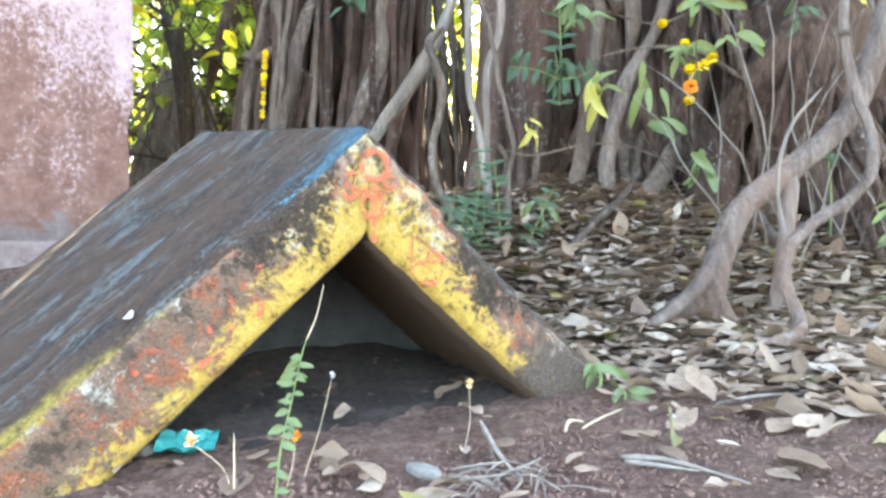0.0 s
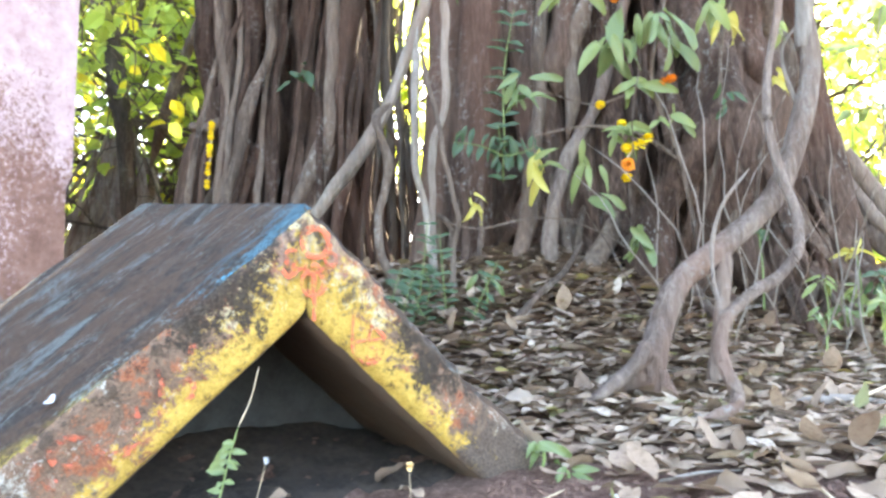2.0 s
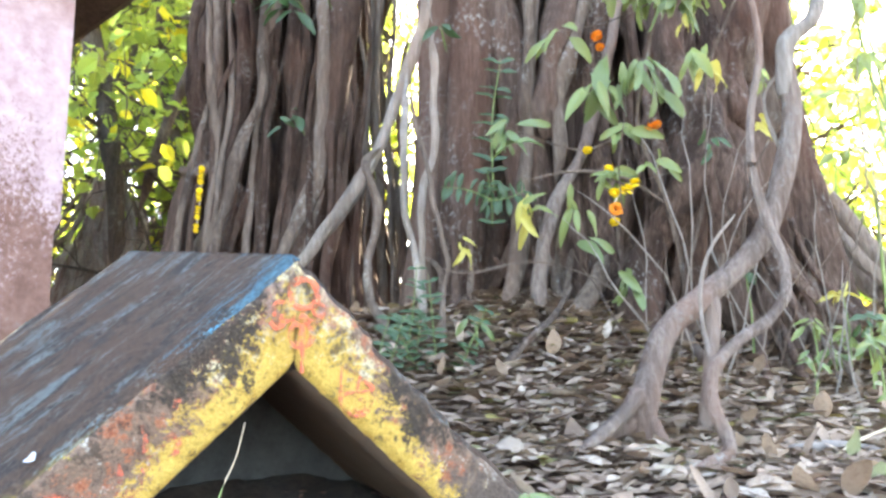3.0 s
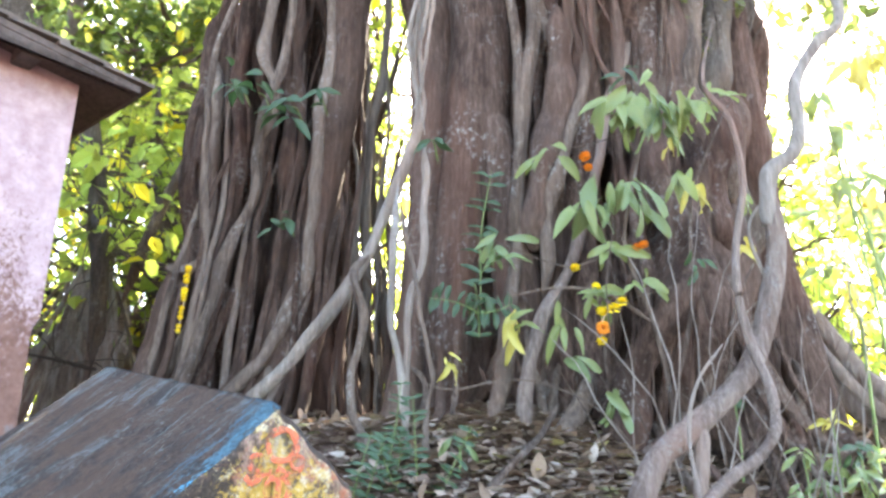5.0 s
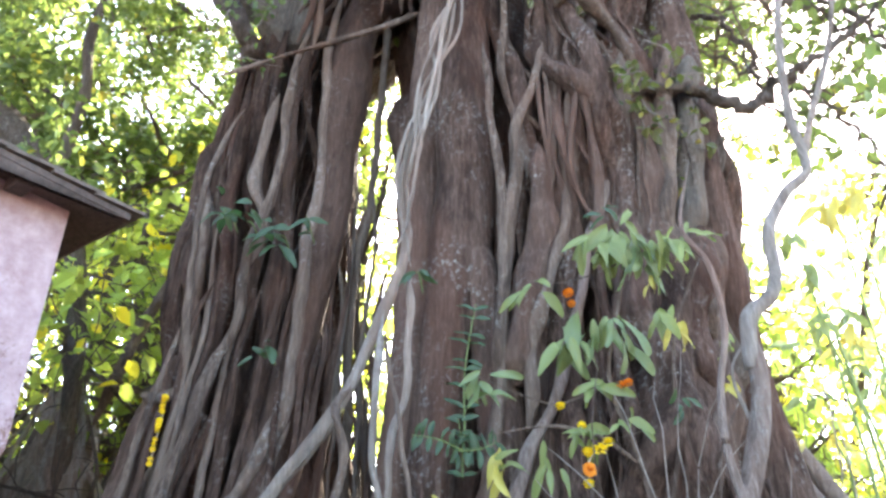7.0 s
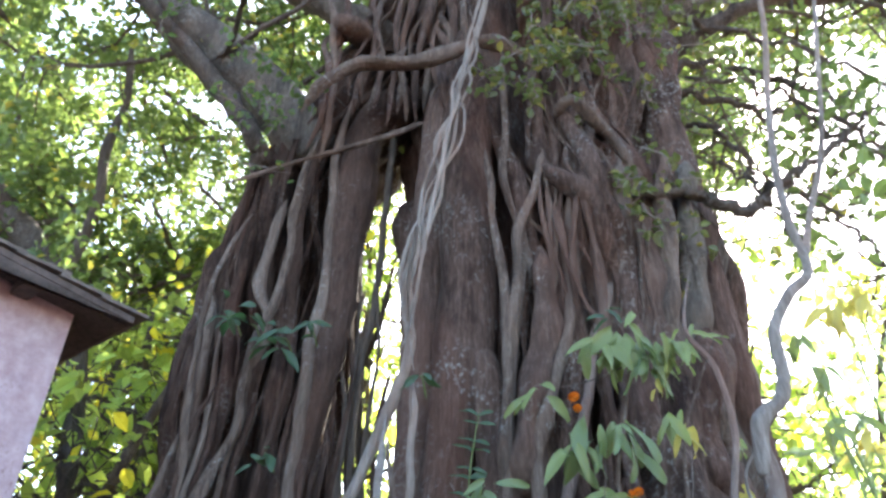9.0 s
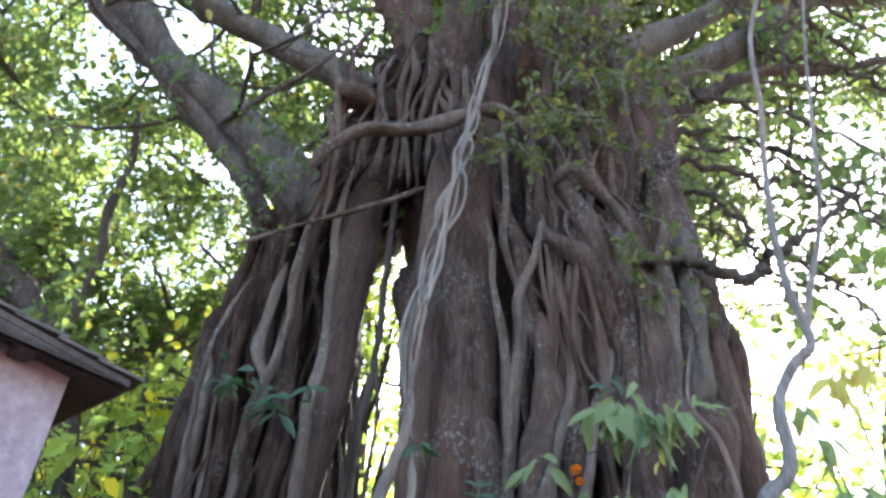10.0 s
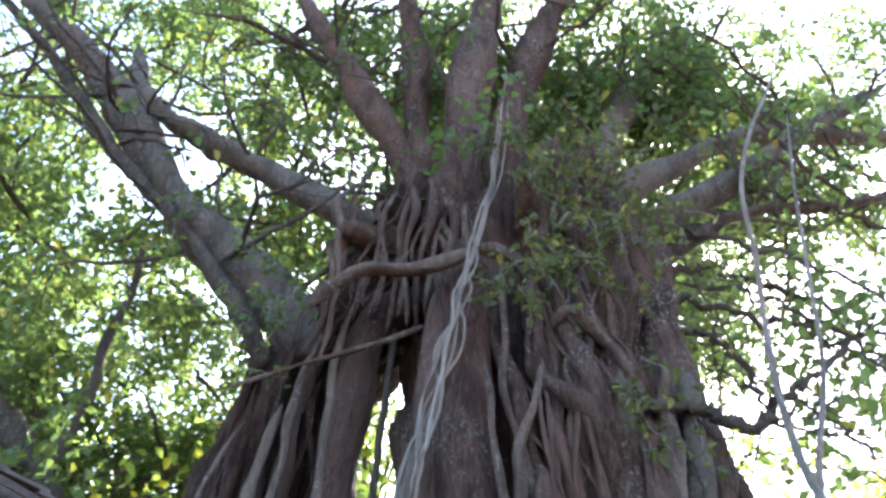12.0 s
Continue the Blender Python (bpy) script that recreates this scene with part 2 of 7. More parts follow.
def slab_front_material(name, mould_at, mould_more, rust_more, soil_from, rust_from):
    """Painted front edge: x runs down the slope, z from the roof face (0) to the underside (negative)."""
    n = Nodes(name)
    fine = n.grain(n.mapped(), 95, 8, 0.8)
    speck = n.grain(n.mapped(), 230, 6, 0.8)
    blot = n.grain(n.mapped(), 16, 10, 0.75, 0.5)
    blot2 = n.grain(n.mapped((1, 1, 1), "Object", (0.4, 0.9, 0.2)), 12, 10, 0.75, 0.4)
    blot3 = n.grain(n.mapped((1, 1, 1), "Object", (1.4, 0.3, 0.7)), 26, 10, 0.75, 0.3)
    sep = n.node("ShaderNodeSeparateXYZ", Vector=n.mapped())
    x, z = sep.outputs[0], sep.outputs[2]
    low = n.math("MULTIPLY", z, -1 / 0.15)
    def around(v, k):
        return n.math("MULTIPLY", n.math("SUBTRACT", v, 0.5), k)
    tiny = n.grain(n.mapped((1, 1, 1), "Object", (0.2, 0.5, 1.1)), 480, 4, 0.8)
    rag = n.math("ADD", n.math("ADD", around(fine, 0.9), around(speck, 0.7)), around(tiny, 0.4))
    yellow = n.mix(n.math("ADD", n.math("MULTIPLY", speck, 0.6), n.math("MULTIPLY", blot3, 0.4)), (0.40, 0.22, 0.025), (0.90, 0.64, 0.17))
    cream = n.mix(fine, (0.52, 0.42, 0.22), (0.82, 0.74, 0.52))
    pale = n.math("ADD", n.math("ADD", around(blot2, 2.0), rag), n.math("MULTIPLY", n.math("SUBTRACT", 0.66, low), 2.4))
    pale = n.math("SUBTRACT", pale, n.math("MULTIPLY", n.math("ABSOLUTE", n.math("SUBTRACT", x, 0.22)), 4.0))
    c = n.mix(n.band(pale, 0.42, 0.62), yellow, cream)
    tan = n.mix(n.math("ADD", n.math("MULTIPLY", speck, 0.6), n.math("MULTIPLY", blot2, 0.4)), (0.075, 0.040, 0.027), (0.40, 0.265, 0.185))
    red = n.mix(speck, (0.28, 0.065, 0.030), (0.54, 0.19, 0.085))
    rust = n.mix(n.math("MULTIPLY", n.band(n.math("ADD", around(blot3, 2.0), rag), 0.25, 0.45), 0.8), tan, red)
    flake = n.band(n.math("ADD", around(blot, -2.2), rag), 0.55, 0.75)
    rust = n.mix(n.math("MULTIPLY", flake, 0.85), rust, n.mix(speck, (0.36, 0.33, 0.28), (0.68, 0.65, 0.58)))
    wear = n.math("ADD", n.math("ADD", around(blot, 1.7), rag), n.math("MULTIPLY", n.math("SUBTRACT", 0.78, low), 3.0))
    wear = n.math("ADD", wear, n.math("MINIMUM", n.math("MULTIPLY", n.math("SUBTRACT", x, rust_from), rust_more), 0.55))
    c = n.mix(n.band(wear, 0.55, 0.72), c, rust)
    mauve = n.math("ADD", n.math("ADD", around(blot, 1.8), rag), n.math("MULTIPLY", n.math("SUBTRACT", 0.06, n.math("ABSOLUTE", n.math("SUBTRACT", x, 0.07))), 9.0))
    c = n.mix(n.math("MULTIPLY", n.band(n.math("SUBTRACT", mauve, n.math("MULTIPLY", low, 0.5)), 0.40, 0.65), 0.6), c, n.mix(speck, (0.30, 0.17, 0.13), (0.56, 0.40, 0.33)))
    near = n.math("SUBTRACT", 1.0, n.math("MULTIPLY", n.math("ABSOLUTE", n.math("SUBTRACT", x, mould_at)), 8.0))
    mould = n.math("ADD", n.math("ADD", around(blot2, -2.2), rag), n.math("MULTIPLY", n.math("SUBTRACT", 0.42, low), 2.0))
    mould = n.math("ADD", mould, n.math("MULTIPLY", near, mould_more))
    c = n.mix(n.math("MULTIPLY", n.band(mould, 0.62, 0.80), 0.95), c, n.mix(speck, (0.012, 0.010, 0.009), (0.085, 0.066, 0.048)))
    grime = n.math("SUBTRACT", n.math("ADD", around(blot3, -2.4), rag), n.math("MULTIPLY", n.math("SUBTRACT", low, 0.5), 0.7))
    c = n.mix(n.math("MULTIPLY", n.band(grime, 0.66, 0.86), 0.8), c, n.mix(fine, (0.022, 0.017, 0.013), (0.11, 0.08, 0.058)))
    lip = n.math("ADD", n.math("MULTIPLY", n.math("SUBTRACT", 0.085, low), 9.0), n.math("ADD", around(blot2, 1.6), rag))
    c = n.mix(n.math("MULTIPLY", n.band(n.math("ADD", lip, n.math("MINIMUM", n.math("SUBTRACT", x, 0.32), 0.25)), 0.55, 0.75), 0.9), c, n.mix(speck, (0.20, 0.13, 0.02), (0.56, 0.41, 0.08)))
    soil_up = n.math("ADD", n.math("MULTIPLY", n.math("SUBTRACT", x, soil_from), 14.0), n.math("ADD", around(blot, 2.0), rag))
    c = n.mix(n.band(soil_up, 0.0, 0.5), c, n.mix(speck, (0.05, 0.036, 0.029), (0.22, 0.165, 0.13)))
    h = n.math("ADD", fine, n.math("MULTIPLY", blot, 1.5))
    return n.finish(c, 0.82, h, 0.8, 0.007, 0.25)


SLAB_TOP = slab_top_material("weathered_slab", True)
SLAB_BARE = slab_top_material("weathered_bare_slab", False)
FRONT_LEFT = slab_front_material("painted_edge_long", 0.20, 1.0, 4.5, 1.3, 0.32)
FRONT_RIGHT = slab_front_material("painted_edge_short", 0.36, 1.0, 4.5, 0.50, 0.36)


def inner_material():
    n = Nodes("shade_dark_underside")
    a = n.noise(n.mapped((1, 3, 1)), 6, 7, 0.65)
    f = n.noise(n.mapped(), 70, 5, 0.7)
    # bare concrete browns, lowered so the colour holds the shade under the slabs
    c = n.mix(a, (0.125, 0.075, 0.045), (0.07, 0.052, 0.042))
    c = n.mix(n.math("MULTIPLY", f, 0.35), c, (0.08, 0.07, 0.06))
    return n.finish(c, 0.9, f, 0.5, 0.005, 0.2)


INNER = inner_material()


def plain(name, a, b, scale=30.0, rough=0.8, strength=0.3, distance=0.004, spec=0.3):
    n = Nodes(name)
    f = n.grain(n.mapped(), scale, 7, 0.75)
    g = n.grain(n.mapped(), scale * 0.12, 5, 0.65)
    c = n.mix(n.math("ADD", n.math("MULTIPLY", f, 0.6), n.math("MULTIPLY", g, 0.4)), a, b)
    return n.finish(c, rough, f, strength, distance, spec)


def worn_paint(name, low, high, dark):
    """Red brush paint, flaked away in places."""
    n = Nodes(name)
    f = n.grain(n.mapped(), 110, 6, 0.75)
    g = n.grain(n.mapped(), 32, 6, 0.7)
    n.finish(n.mix(f, dark, (0.52, 0.14, 0.065)), 0.8, f, 0.3, 0.002)
    gone = n.band(n.math("ADD", n.math("MULTIPLY", f, 0.5), n.math("MULTIPLY", g, 0.5)), low, high)
    clear = n.t.nodes.new("ShaderNodeBsdfTransparent")
    m = n.t.nodes.new("ShaderNodeMixShader")
    n.t.links.new(gone, m.inputs[0])
    n.t.links.new(n.bsdf.outputs[0], m.inputs[1])
    n.t.links.new(clear.outputs[0], m.inputs[2])
    n.t.links.new(m.outputs[0], n.out.inputs["Surface"])
    return n.mat


RED_PAINT = worn_paint("red_paint", 0.40, 0.72, (0.36, 0.075, 0.035))
OLD_PAINT = worn_paint("old_red_paint", 0.24, 0.50, (0.27, 0.06, 0.035))
# back wall grey taken down near black to carry the interior's shade
BACK_WALL = plain("shade_darkened_wall", (0.022, 0.026, 0.028), (0.060, 0.066, 0.070), 25)
TEAL = plain("teal_foil", (0.01, 0.15, 0.14), (0.03, 0.30, 0.27), 60, 0.4)
MARIGOLD = plain("marigold", (0.74, 0.50, 0.01), (0.95, 0.76, 0.03), 60, 0.7)
ORANGE = plain("orange_marigold", (0.55, 0.14, 0.008), (0.82, 0.30, 0.02), 60, 0.7)
FADED = plain("faded_petals", (0.60, 0.36, 0.12), (0.82, 0.66, 0.38), 60, 0.8)
STICK = plain("dead_twig", (0.11, 0.088, 0.072), (0.29, 0.245, 0.21), 50, 0.85)
STRAW = plain("dry_stalk", (0.34, 0.26, 0.17), (0.58, 0.48, 0.34), 60, 0.8)
STONE = plain("grey_stone", (0.11, 0.10, 0.09), (0.23, 0.21, 0.19), 40, 0.8)
PEBBLE = plain("brown_pebble", (0.13, 0.08, 0.06), (0.30, 0.20, 0.15), 60, 0.85)
STEM = plain("green_stem", (0.10, 0.15, 0.05), (0.22, 0.28, 0.10), 40, 0.6)
PAPER = plain("white_scrap", (0.30, 0.30, 0.31), (0.55, 0.55, 0.56), 50, 0.7)
TIMBER = plain("grey_timber", (0.045, 0.034, 0.028), (0.13, 0.10, 0.085), 35, 0.85)
TILE = plain("old_roof_tile", (0.09, 0.072, 0.06), (0.20, 0.165, 0.135), 22, 0.9, 0.6, 0.01)


def pink_material():
    n = Nodes("pink_limewash")
    sp = n.grain(n.mapped((1, 1, 0.8)), 42, 9, 0.78)
    big = n.grain(n.mapped((1, 1, 0.55)), 2.4, 6, 0.65, 0.3)
    mid = n.grain(n.mapped(), 10, 8, 0.7)
    sep = n.node("ShaderNodeSeparateXYZ", Vector=n.mapped())
    z = sep.outputs[2]
    wash = n.mix(mid, (0.34, 0.225, 0.228), (0.49, 0.375, 0.38))
    bare = n.mix(mid, (0.135, 0.070, 0.052), (0.235, 0.135, 0.105))
    fall = n.math("MULTIPLY", n.math("SUBTRACT", 2.25, z), 0.62)
    k = n.math("ADD", n.math("ADD", fall, n.math("MULTIPLY", n.math("SUBTRACT", sp, 0.5), 0.75)), n.math("MULTIPLY", n.math("SUBTRACT", big, 0.5), 0.5))
    c = n.mix(n.band(k, 0.30, 0.62), wash, bare)
    damp = n.math("ADD", n.math("MULTIPLY", n.math("SUBTRACT", 0.78, z), 9.0), n.math("MULTIPLY", n.math("SUBTRACT", mid, 0.5), 2.0))
    c = n.mix(n.band(damp, 0.0, 0.6), c, n.mix(mid, (0.10, 0.068, 0.060), (0.19, 0.15, 0.14)))
    return n.finish(c, 0.9, n.math("ADD", sp, n.math("MULTIPLY", mid, 0.6)), 0.5, 0.006, 0.2)


PINK = pink_material()

# ---- mesh helpers ----
WORLD_OF = {}


def world_matrix(ob):
    return WORLD_OF.get(ob.name, Matrix.Identity(4))


def thing(name, base, label, category, group="", kind=""):
    ob = new(name)
    ob.empty_display_size = 0.1
    ob.matrix_basis = Matrix.Translation(base)
    WORLD_OF[ob.name] = ob.matrix_basis.copy()
    return tagged(ob, label, category, group, kind)


def adopt(ob, parent, m=None):
    """Make ob, whose place in the world is m, a part of parent."""
    m = m or Matrix.Identity(4)
    if parent is not None:
        ob.parent = parent
        ob.matrix_parent_inverse = world_matrix(parent).inverted()
    ob.matrix_basis = m
    WORLD_OF[ob.name] = m.copy()
    return ob


def mesh_of(name, verts, faces, mat, smooth=True, slots=None):
    me = bpy.data.meshes.new(name)
    if isinstance(faces, np.ndarray):
        verts = np.asarray(verts, dtype=np.float32)
        nf, k = faces.shape
        me.vertices.add(len(verts))
        me.vertices.foreach_set("co", verts.ravel())
        me.loops.add(nf * k)
        me.loops.foreach_set("vertex_index", faces.astype(np.int32).ravel())
        me.polygons.add(nf)
        me.polygons.foreach_set("loop_start", np.arange(0, nf * k, k, dtype=np.int32))
        me.polygons.foreach_set("loop_total", np.full(nf, k, dtype=np.int32))
    else:
        me.from_pydata([tuple(v) for v in verts], [], faces)
    for m in (mat if isinstance(mat, (list, tuple)) else [mat]):
        me.materials.append(m)
    me.polygons.foreach_set("use_smooth", [smooth] * len(me.polygons))
    if slots is not None:
        me.polygons.foreach_set("material_index", slots)
    me.update(calc_edges=True)
    me.validate()
    return me


def part(name, me, parent, label="", m=None):
    ob = adopt(new(name, me), parent, m)
    return tagged(ob, label)


def bm_mesh(name, bm, mat, smooth=True):
    me = bpy.data.meshes.new(name)
    bm.normal_update()
    bm.to_mesh(me)
    bm.free()
    for k in (mat if isinstance(mat, (list, tuple)) else [mat]):
        me.materials.append(k)
    me.polygons.foreach_set("use_smooth", [smooth] * len(me.polygons))
    return me


def spline(points, steps):
    """A smooth line through the points."""
    p = np.array(points, float)
    p = np.vstack([2 * p[0] - p[1], p, 2 * p[-1] - p[-2]])
    out = []
    for i in range(1, len(p) - 2):
        for s in np.linspace(0, 1, steps, endpoint=False):
            a, b, c, d = p[i - 1], p[i], p[i + 1], p[i + 2]
            out.append(0.5 * (2 * b + (c - a) * s + (2 * a - 5 * b + 4 * c - d) * s * s + (3 * b - a - 3 * c + d) * s ** 3))
    out.append(p[-2])
    return np.array(out)


def tube_data(line, radii, sides=9, lumps=0.12, seed=0, ends=(0.15, 0.3)):
    """Rings along a line: vertices and quads, with uneven girth, closed ends."""
    line = np.asarray(line, float)
    n = len(line)
    radii = np.interp(np.linspace(0, 1, n), np.linspace(0, 1, len(radii)), radii)
    share = np.linspace(0, 1, n)
    radii = radii * np.interp(share, [0, 0.08, 0.92, 1], [ends[0], 1, 1, ends[1]])
    tan = np.gradient(line, axis=0)
    tan /= np.linalg.norm(tan, axis=1)[:, None] + 1e-9
    ref = np.array([0.35, -0.93, 0.1]) if abs(tan[0, 2]) > 0.6 else np.array([0.1, 0.2, 0.97])
    a = np.cross(tan, ref)
    a /= np.linalg.norm(a, axis=1)[:, None] + 1e-9
    b = np.cross(tan, a)
    th = np.linspace(0, 2 * math.pi, sides, endpoint=False)
    r = np.random.default_rng(seed)
    ph = r.uniform(0, 6.28, 4)
    k = np.arange(n)[:, None]
    girth = 1 + lumps * (np.sin(2 * th[None] + ph[0] + 0.35 * k) * 0.6 + np.sin(3 * th[None] + ph[1] - 0.23 * k) * 0.5 + np.sin(0.55 * k + ph[2]) * 0.7)
    rr = radii[:, None] * girth
    v = line[:, None] + rr[..., None] * (np.cos(th)[None, :, None] * a[:, None] + np.sin(th)[None, :, None] * b[:, None])
    v = v.reshape(-1, 3)
    i, j = np.meshgrid(np.arange(n - 1), np.arange(sides), indexing="ij")
    j2 = (j + 1) % sides
    f = np.stack([i * sides + j, i * sides + j2, (i + 1) * sides + j2, (i + 1) * sides + j], -1).reshape(-1, 4)
    caps = []
    for ring, flip in ((0, True), (n - 1, False)):
        v = np.vstack([v, line[ring]])
        c = len(v) - 1
        for s in range(sides):
            q = [ring * sides + s, ring * sides + (s + 1) % sides]
            caps.append([q[1], q[0], c, c] if flip else [q[0], q[1], c, c])
    return v, f, caps


def tubes_mesh(name, tubes, mat, sides=9, lumps=0.12, ends=(0.15, 0.3)):
    """One mesh of one or more tubes: (points, radii) each."""
    vs, fs, base = [], [], 0
    for s, (line, radii) in enumerate(tubes):
        v, f, caps = tube_data(line, radii, sides, lumps, s + len(line), ends)
        vs.append(v)
        fs += (f + base).tolist()
        fs += [[q + base for q in c[:3]] for c in caps]
        base += len(v)
    return mesh_of(name, np.vstack(vs), fs, mat)


# a leaf: the outline along x from the stalk to the tip, folded along its midrib
def leaf_shape(width=0.36, fold=0.10, droop=0.12):
    v = [(0, 0, 0), (0.28, width * 0.85, fold), (0.62, width * 0.8, fold * 0.8 - droop * 0.3), (1.0, 0, -droop), (0.62, -width * 0.8, fold * 0.8 - droop * 0.3),
         (0.28, -width * 0.85, fold), (0.32, 0, 0.0), (0.66, 0, -droop * 0.4)]
    f = [(0, 6, 1, 1), (1, 6, 7, 2), (2, 7, 3, 3), (0, 5, 6, 6), (5, 4, 7, 6), (4, 3, 7, 7)]
    return np.array(v), f


def leaves_mesh(name, places, ways, ups, sizes, mat, width=0.36, fold=0.10, droop=0.15):
    """Many leaves in one mesh, each with its stalk at a place and pointing along its way."""
    shape, faces = leaf_shape(width, fold, droop)
    x = ways / (np.linalg.norm(ways, axis=1)[:, None] + 1e-9)
    y = np.cross(ups, x)
    y /= np.linalg.norm(y, axis=1)[:, None] + 1e-9
    z = np.cross(x, y)
    s = np.asarray(sizes)[:, None, None]
    v = places[:, None] + s * (shape[None, :, 0, None] * x[:, None] + shape[None, :, 1, None] * y[:, None] + shape[None, :, 2, None] * z[:, None])
    n, k = len(places), len(shape)
    tris = []
    for q in faces:
        tris.append(q[:3])
        if q[3] != q[2]:
            tris.append((q[0], q[2], q[3]))
    f = (np.arange(n)[:, None, None] * k + np.array(tris)[None]).reshape(-1, 3)
    return mesh_of(name, v.reshape(-1, 3), f, mat, False)


def random_ways(n, r, down=0.3, spread=1.0):
    w = r.normal(0, spread, (n, 3))
    w[:, 2] = w[:, 2] * 0.6 - down
    u = r.normal(0, 0.5, (n, 3)) + np.array([0, 0, 1.0])
    return w, u


def wander(start, way, length, steps, r, bend=0.25, lift=0.0):
    """A wandering line, for twigs and small branches."""
    p, d = np.array(start, float), np.array(way, float)
    d /= np.linalg.norm(d)
    out = [p.copy()]
    for _ in range(steps):
        d = d + r.normal(0, bend, 3) + np.array([0, 0, lift])
        d /= np.linalg.norm(d)
        p = p + d * length / steps
        out.append(p.copy())
    return np.array(out)


# ---- ground ----
def ground_z(x, y):
    x, y = np.asarray(x, float), np.asarray(y, float)
    z = np.interp(y, [-60, -8, -2, 0, 1.2, 1.6, 2.5, 3.0, 3.7, 4.6, 7, 14, 60], [-1.2, -0.8, -0.3, 0.08, 0.225, 0.265, 0.34, 0.47, 0.80, 0.93, 0.85, 0.6, 0.3])
    side = 1 / (1 + np.exp(np.clip((x + 1.25) / 0.14, -50, 50)))
    z = z - side * np.interp(y, [2.2, 3.2, 4.2, 7], [0, 0.12, 0.32, 0.1])
    right = 1 / (1 + np.exp(np.clip(-(x - 1.0) / 0.25, -50, 50)))
    z = z - right * np.interp(y, [1.5, 3.0, 3.7, 4.5, 8], [0.0, 0.03, 0.10, 0.06, 0])
    z = z + 0.02 * np.sin(1.9 * x + 0.6) * np.sin(2.3 * y + 1.0) + 0.008 * np.sin(7.1 * x) * np.sin(6.3 * y + 2)
    # the bank of soil and leaves at the broad trunk's foot
    z = z + 0.15 * np.exp(-((x - 0.85) / 0.6) ** 2) * np.interp(y, [2.5, 3.25, 3.8, 5.0], [0, 1, 1, 0])
    # soil heaped inside the shrine, against its back wall
    a, b = 0.819 * (x + 0.01) + 0.574 * (y - 1.53), -0.574 * (x + 0.01) + 0.819 * (y - 1.53)
    z = z + 0.055 * np.exp(-((b - 0.45) / 0.17) ** 2 - (a / 0.30) ** 4)
    return z


def steps_of(near_lo, near_hi, fine, far_lo, far_hi):
    mid = np.arange(near_lo, near_hi, fine)
    return np.concatenate([near_lo - np.geomspace(0.1, near_lo - far_lo, 26)[::-1], mid, near_hi + np.geomspace(0.1, far_hi - near_hi, 26)])


gx, gy = steps_of(-1.6, 2.6, 0.022, -400, 400), steps_of(0.4, 4.2, 0.022, -400, 700)
GX, GY = np.meshgrid(gx, gy, indexing="ij")
GZ = ground_z(GX, GY)
near = (np.abs(GX - 0.5) < 2.4) & (np.abs(GY - 2.2) < 2.2)
crumble = np.array([noise.noise((a * 9, b * 9, 0.3)) * 0.010 + noise.noise((a * 31, b * 31, 4.1)) * 0.006 for a, b in zip(GX[near], GY[near])])
GZ[near] += crumble
gi, gj = np.meshgrid(np.arange(len(gx) - 1), np.arange(len(gy) - 1), indexing="ij")
w_ = len(gy)
gfaces = np.stack([gi * w_ + gj, (gi + 1) * w_ + gj, (gi + 1) * w_ + gj + 1, gi * w_ + gj + 1], -1).reshape(-1, 4)
ground = new("ground", mesh_of("ground", np.stack([GX, GY, GZ], -1).reshape(-1, 3), gfaces, SOIL))
tagged(ground, "reddish-brown bare soil rising to the tree under dry leaves", "ground", kind="structure")


def on_ground(x, y, up=0.0):
    return (x, y, float(ground_z(x, y)) + up)


# ---- shrine of two leaning slabs ----
PHI = radians(35)
ACROSS = Vector((math.cos(PHI), math.sin(PHI), 0))
RIDGE = Vector((-math.sin(PHI), math.cos(PHI), 0.152)).normalized()
APEX = Vector((-0.01, 1.53, 0.76))
SLOPE = radians(40.5)
THICK, DEEP = 0.15, 1.12


def slab_pose(side):
    """x down the slope, y along the ridge, z out of the roof face."""
    down = (ACROSS * side * math.cos(SLOPE) - Vector((0, 0, 1)) * math.sin(SLOPE)).normalized()
    back = (RIDGE - down * RIDGE.dot(down)).normalized()
    out = down.cross(back)
    if out.z < 0:
        out = -out
    m = Matrix((down, back, out)).transposed().to_4x4()
    m.translation = APEX
    return m


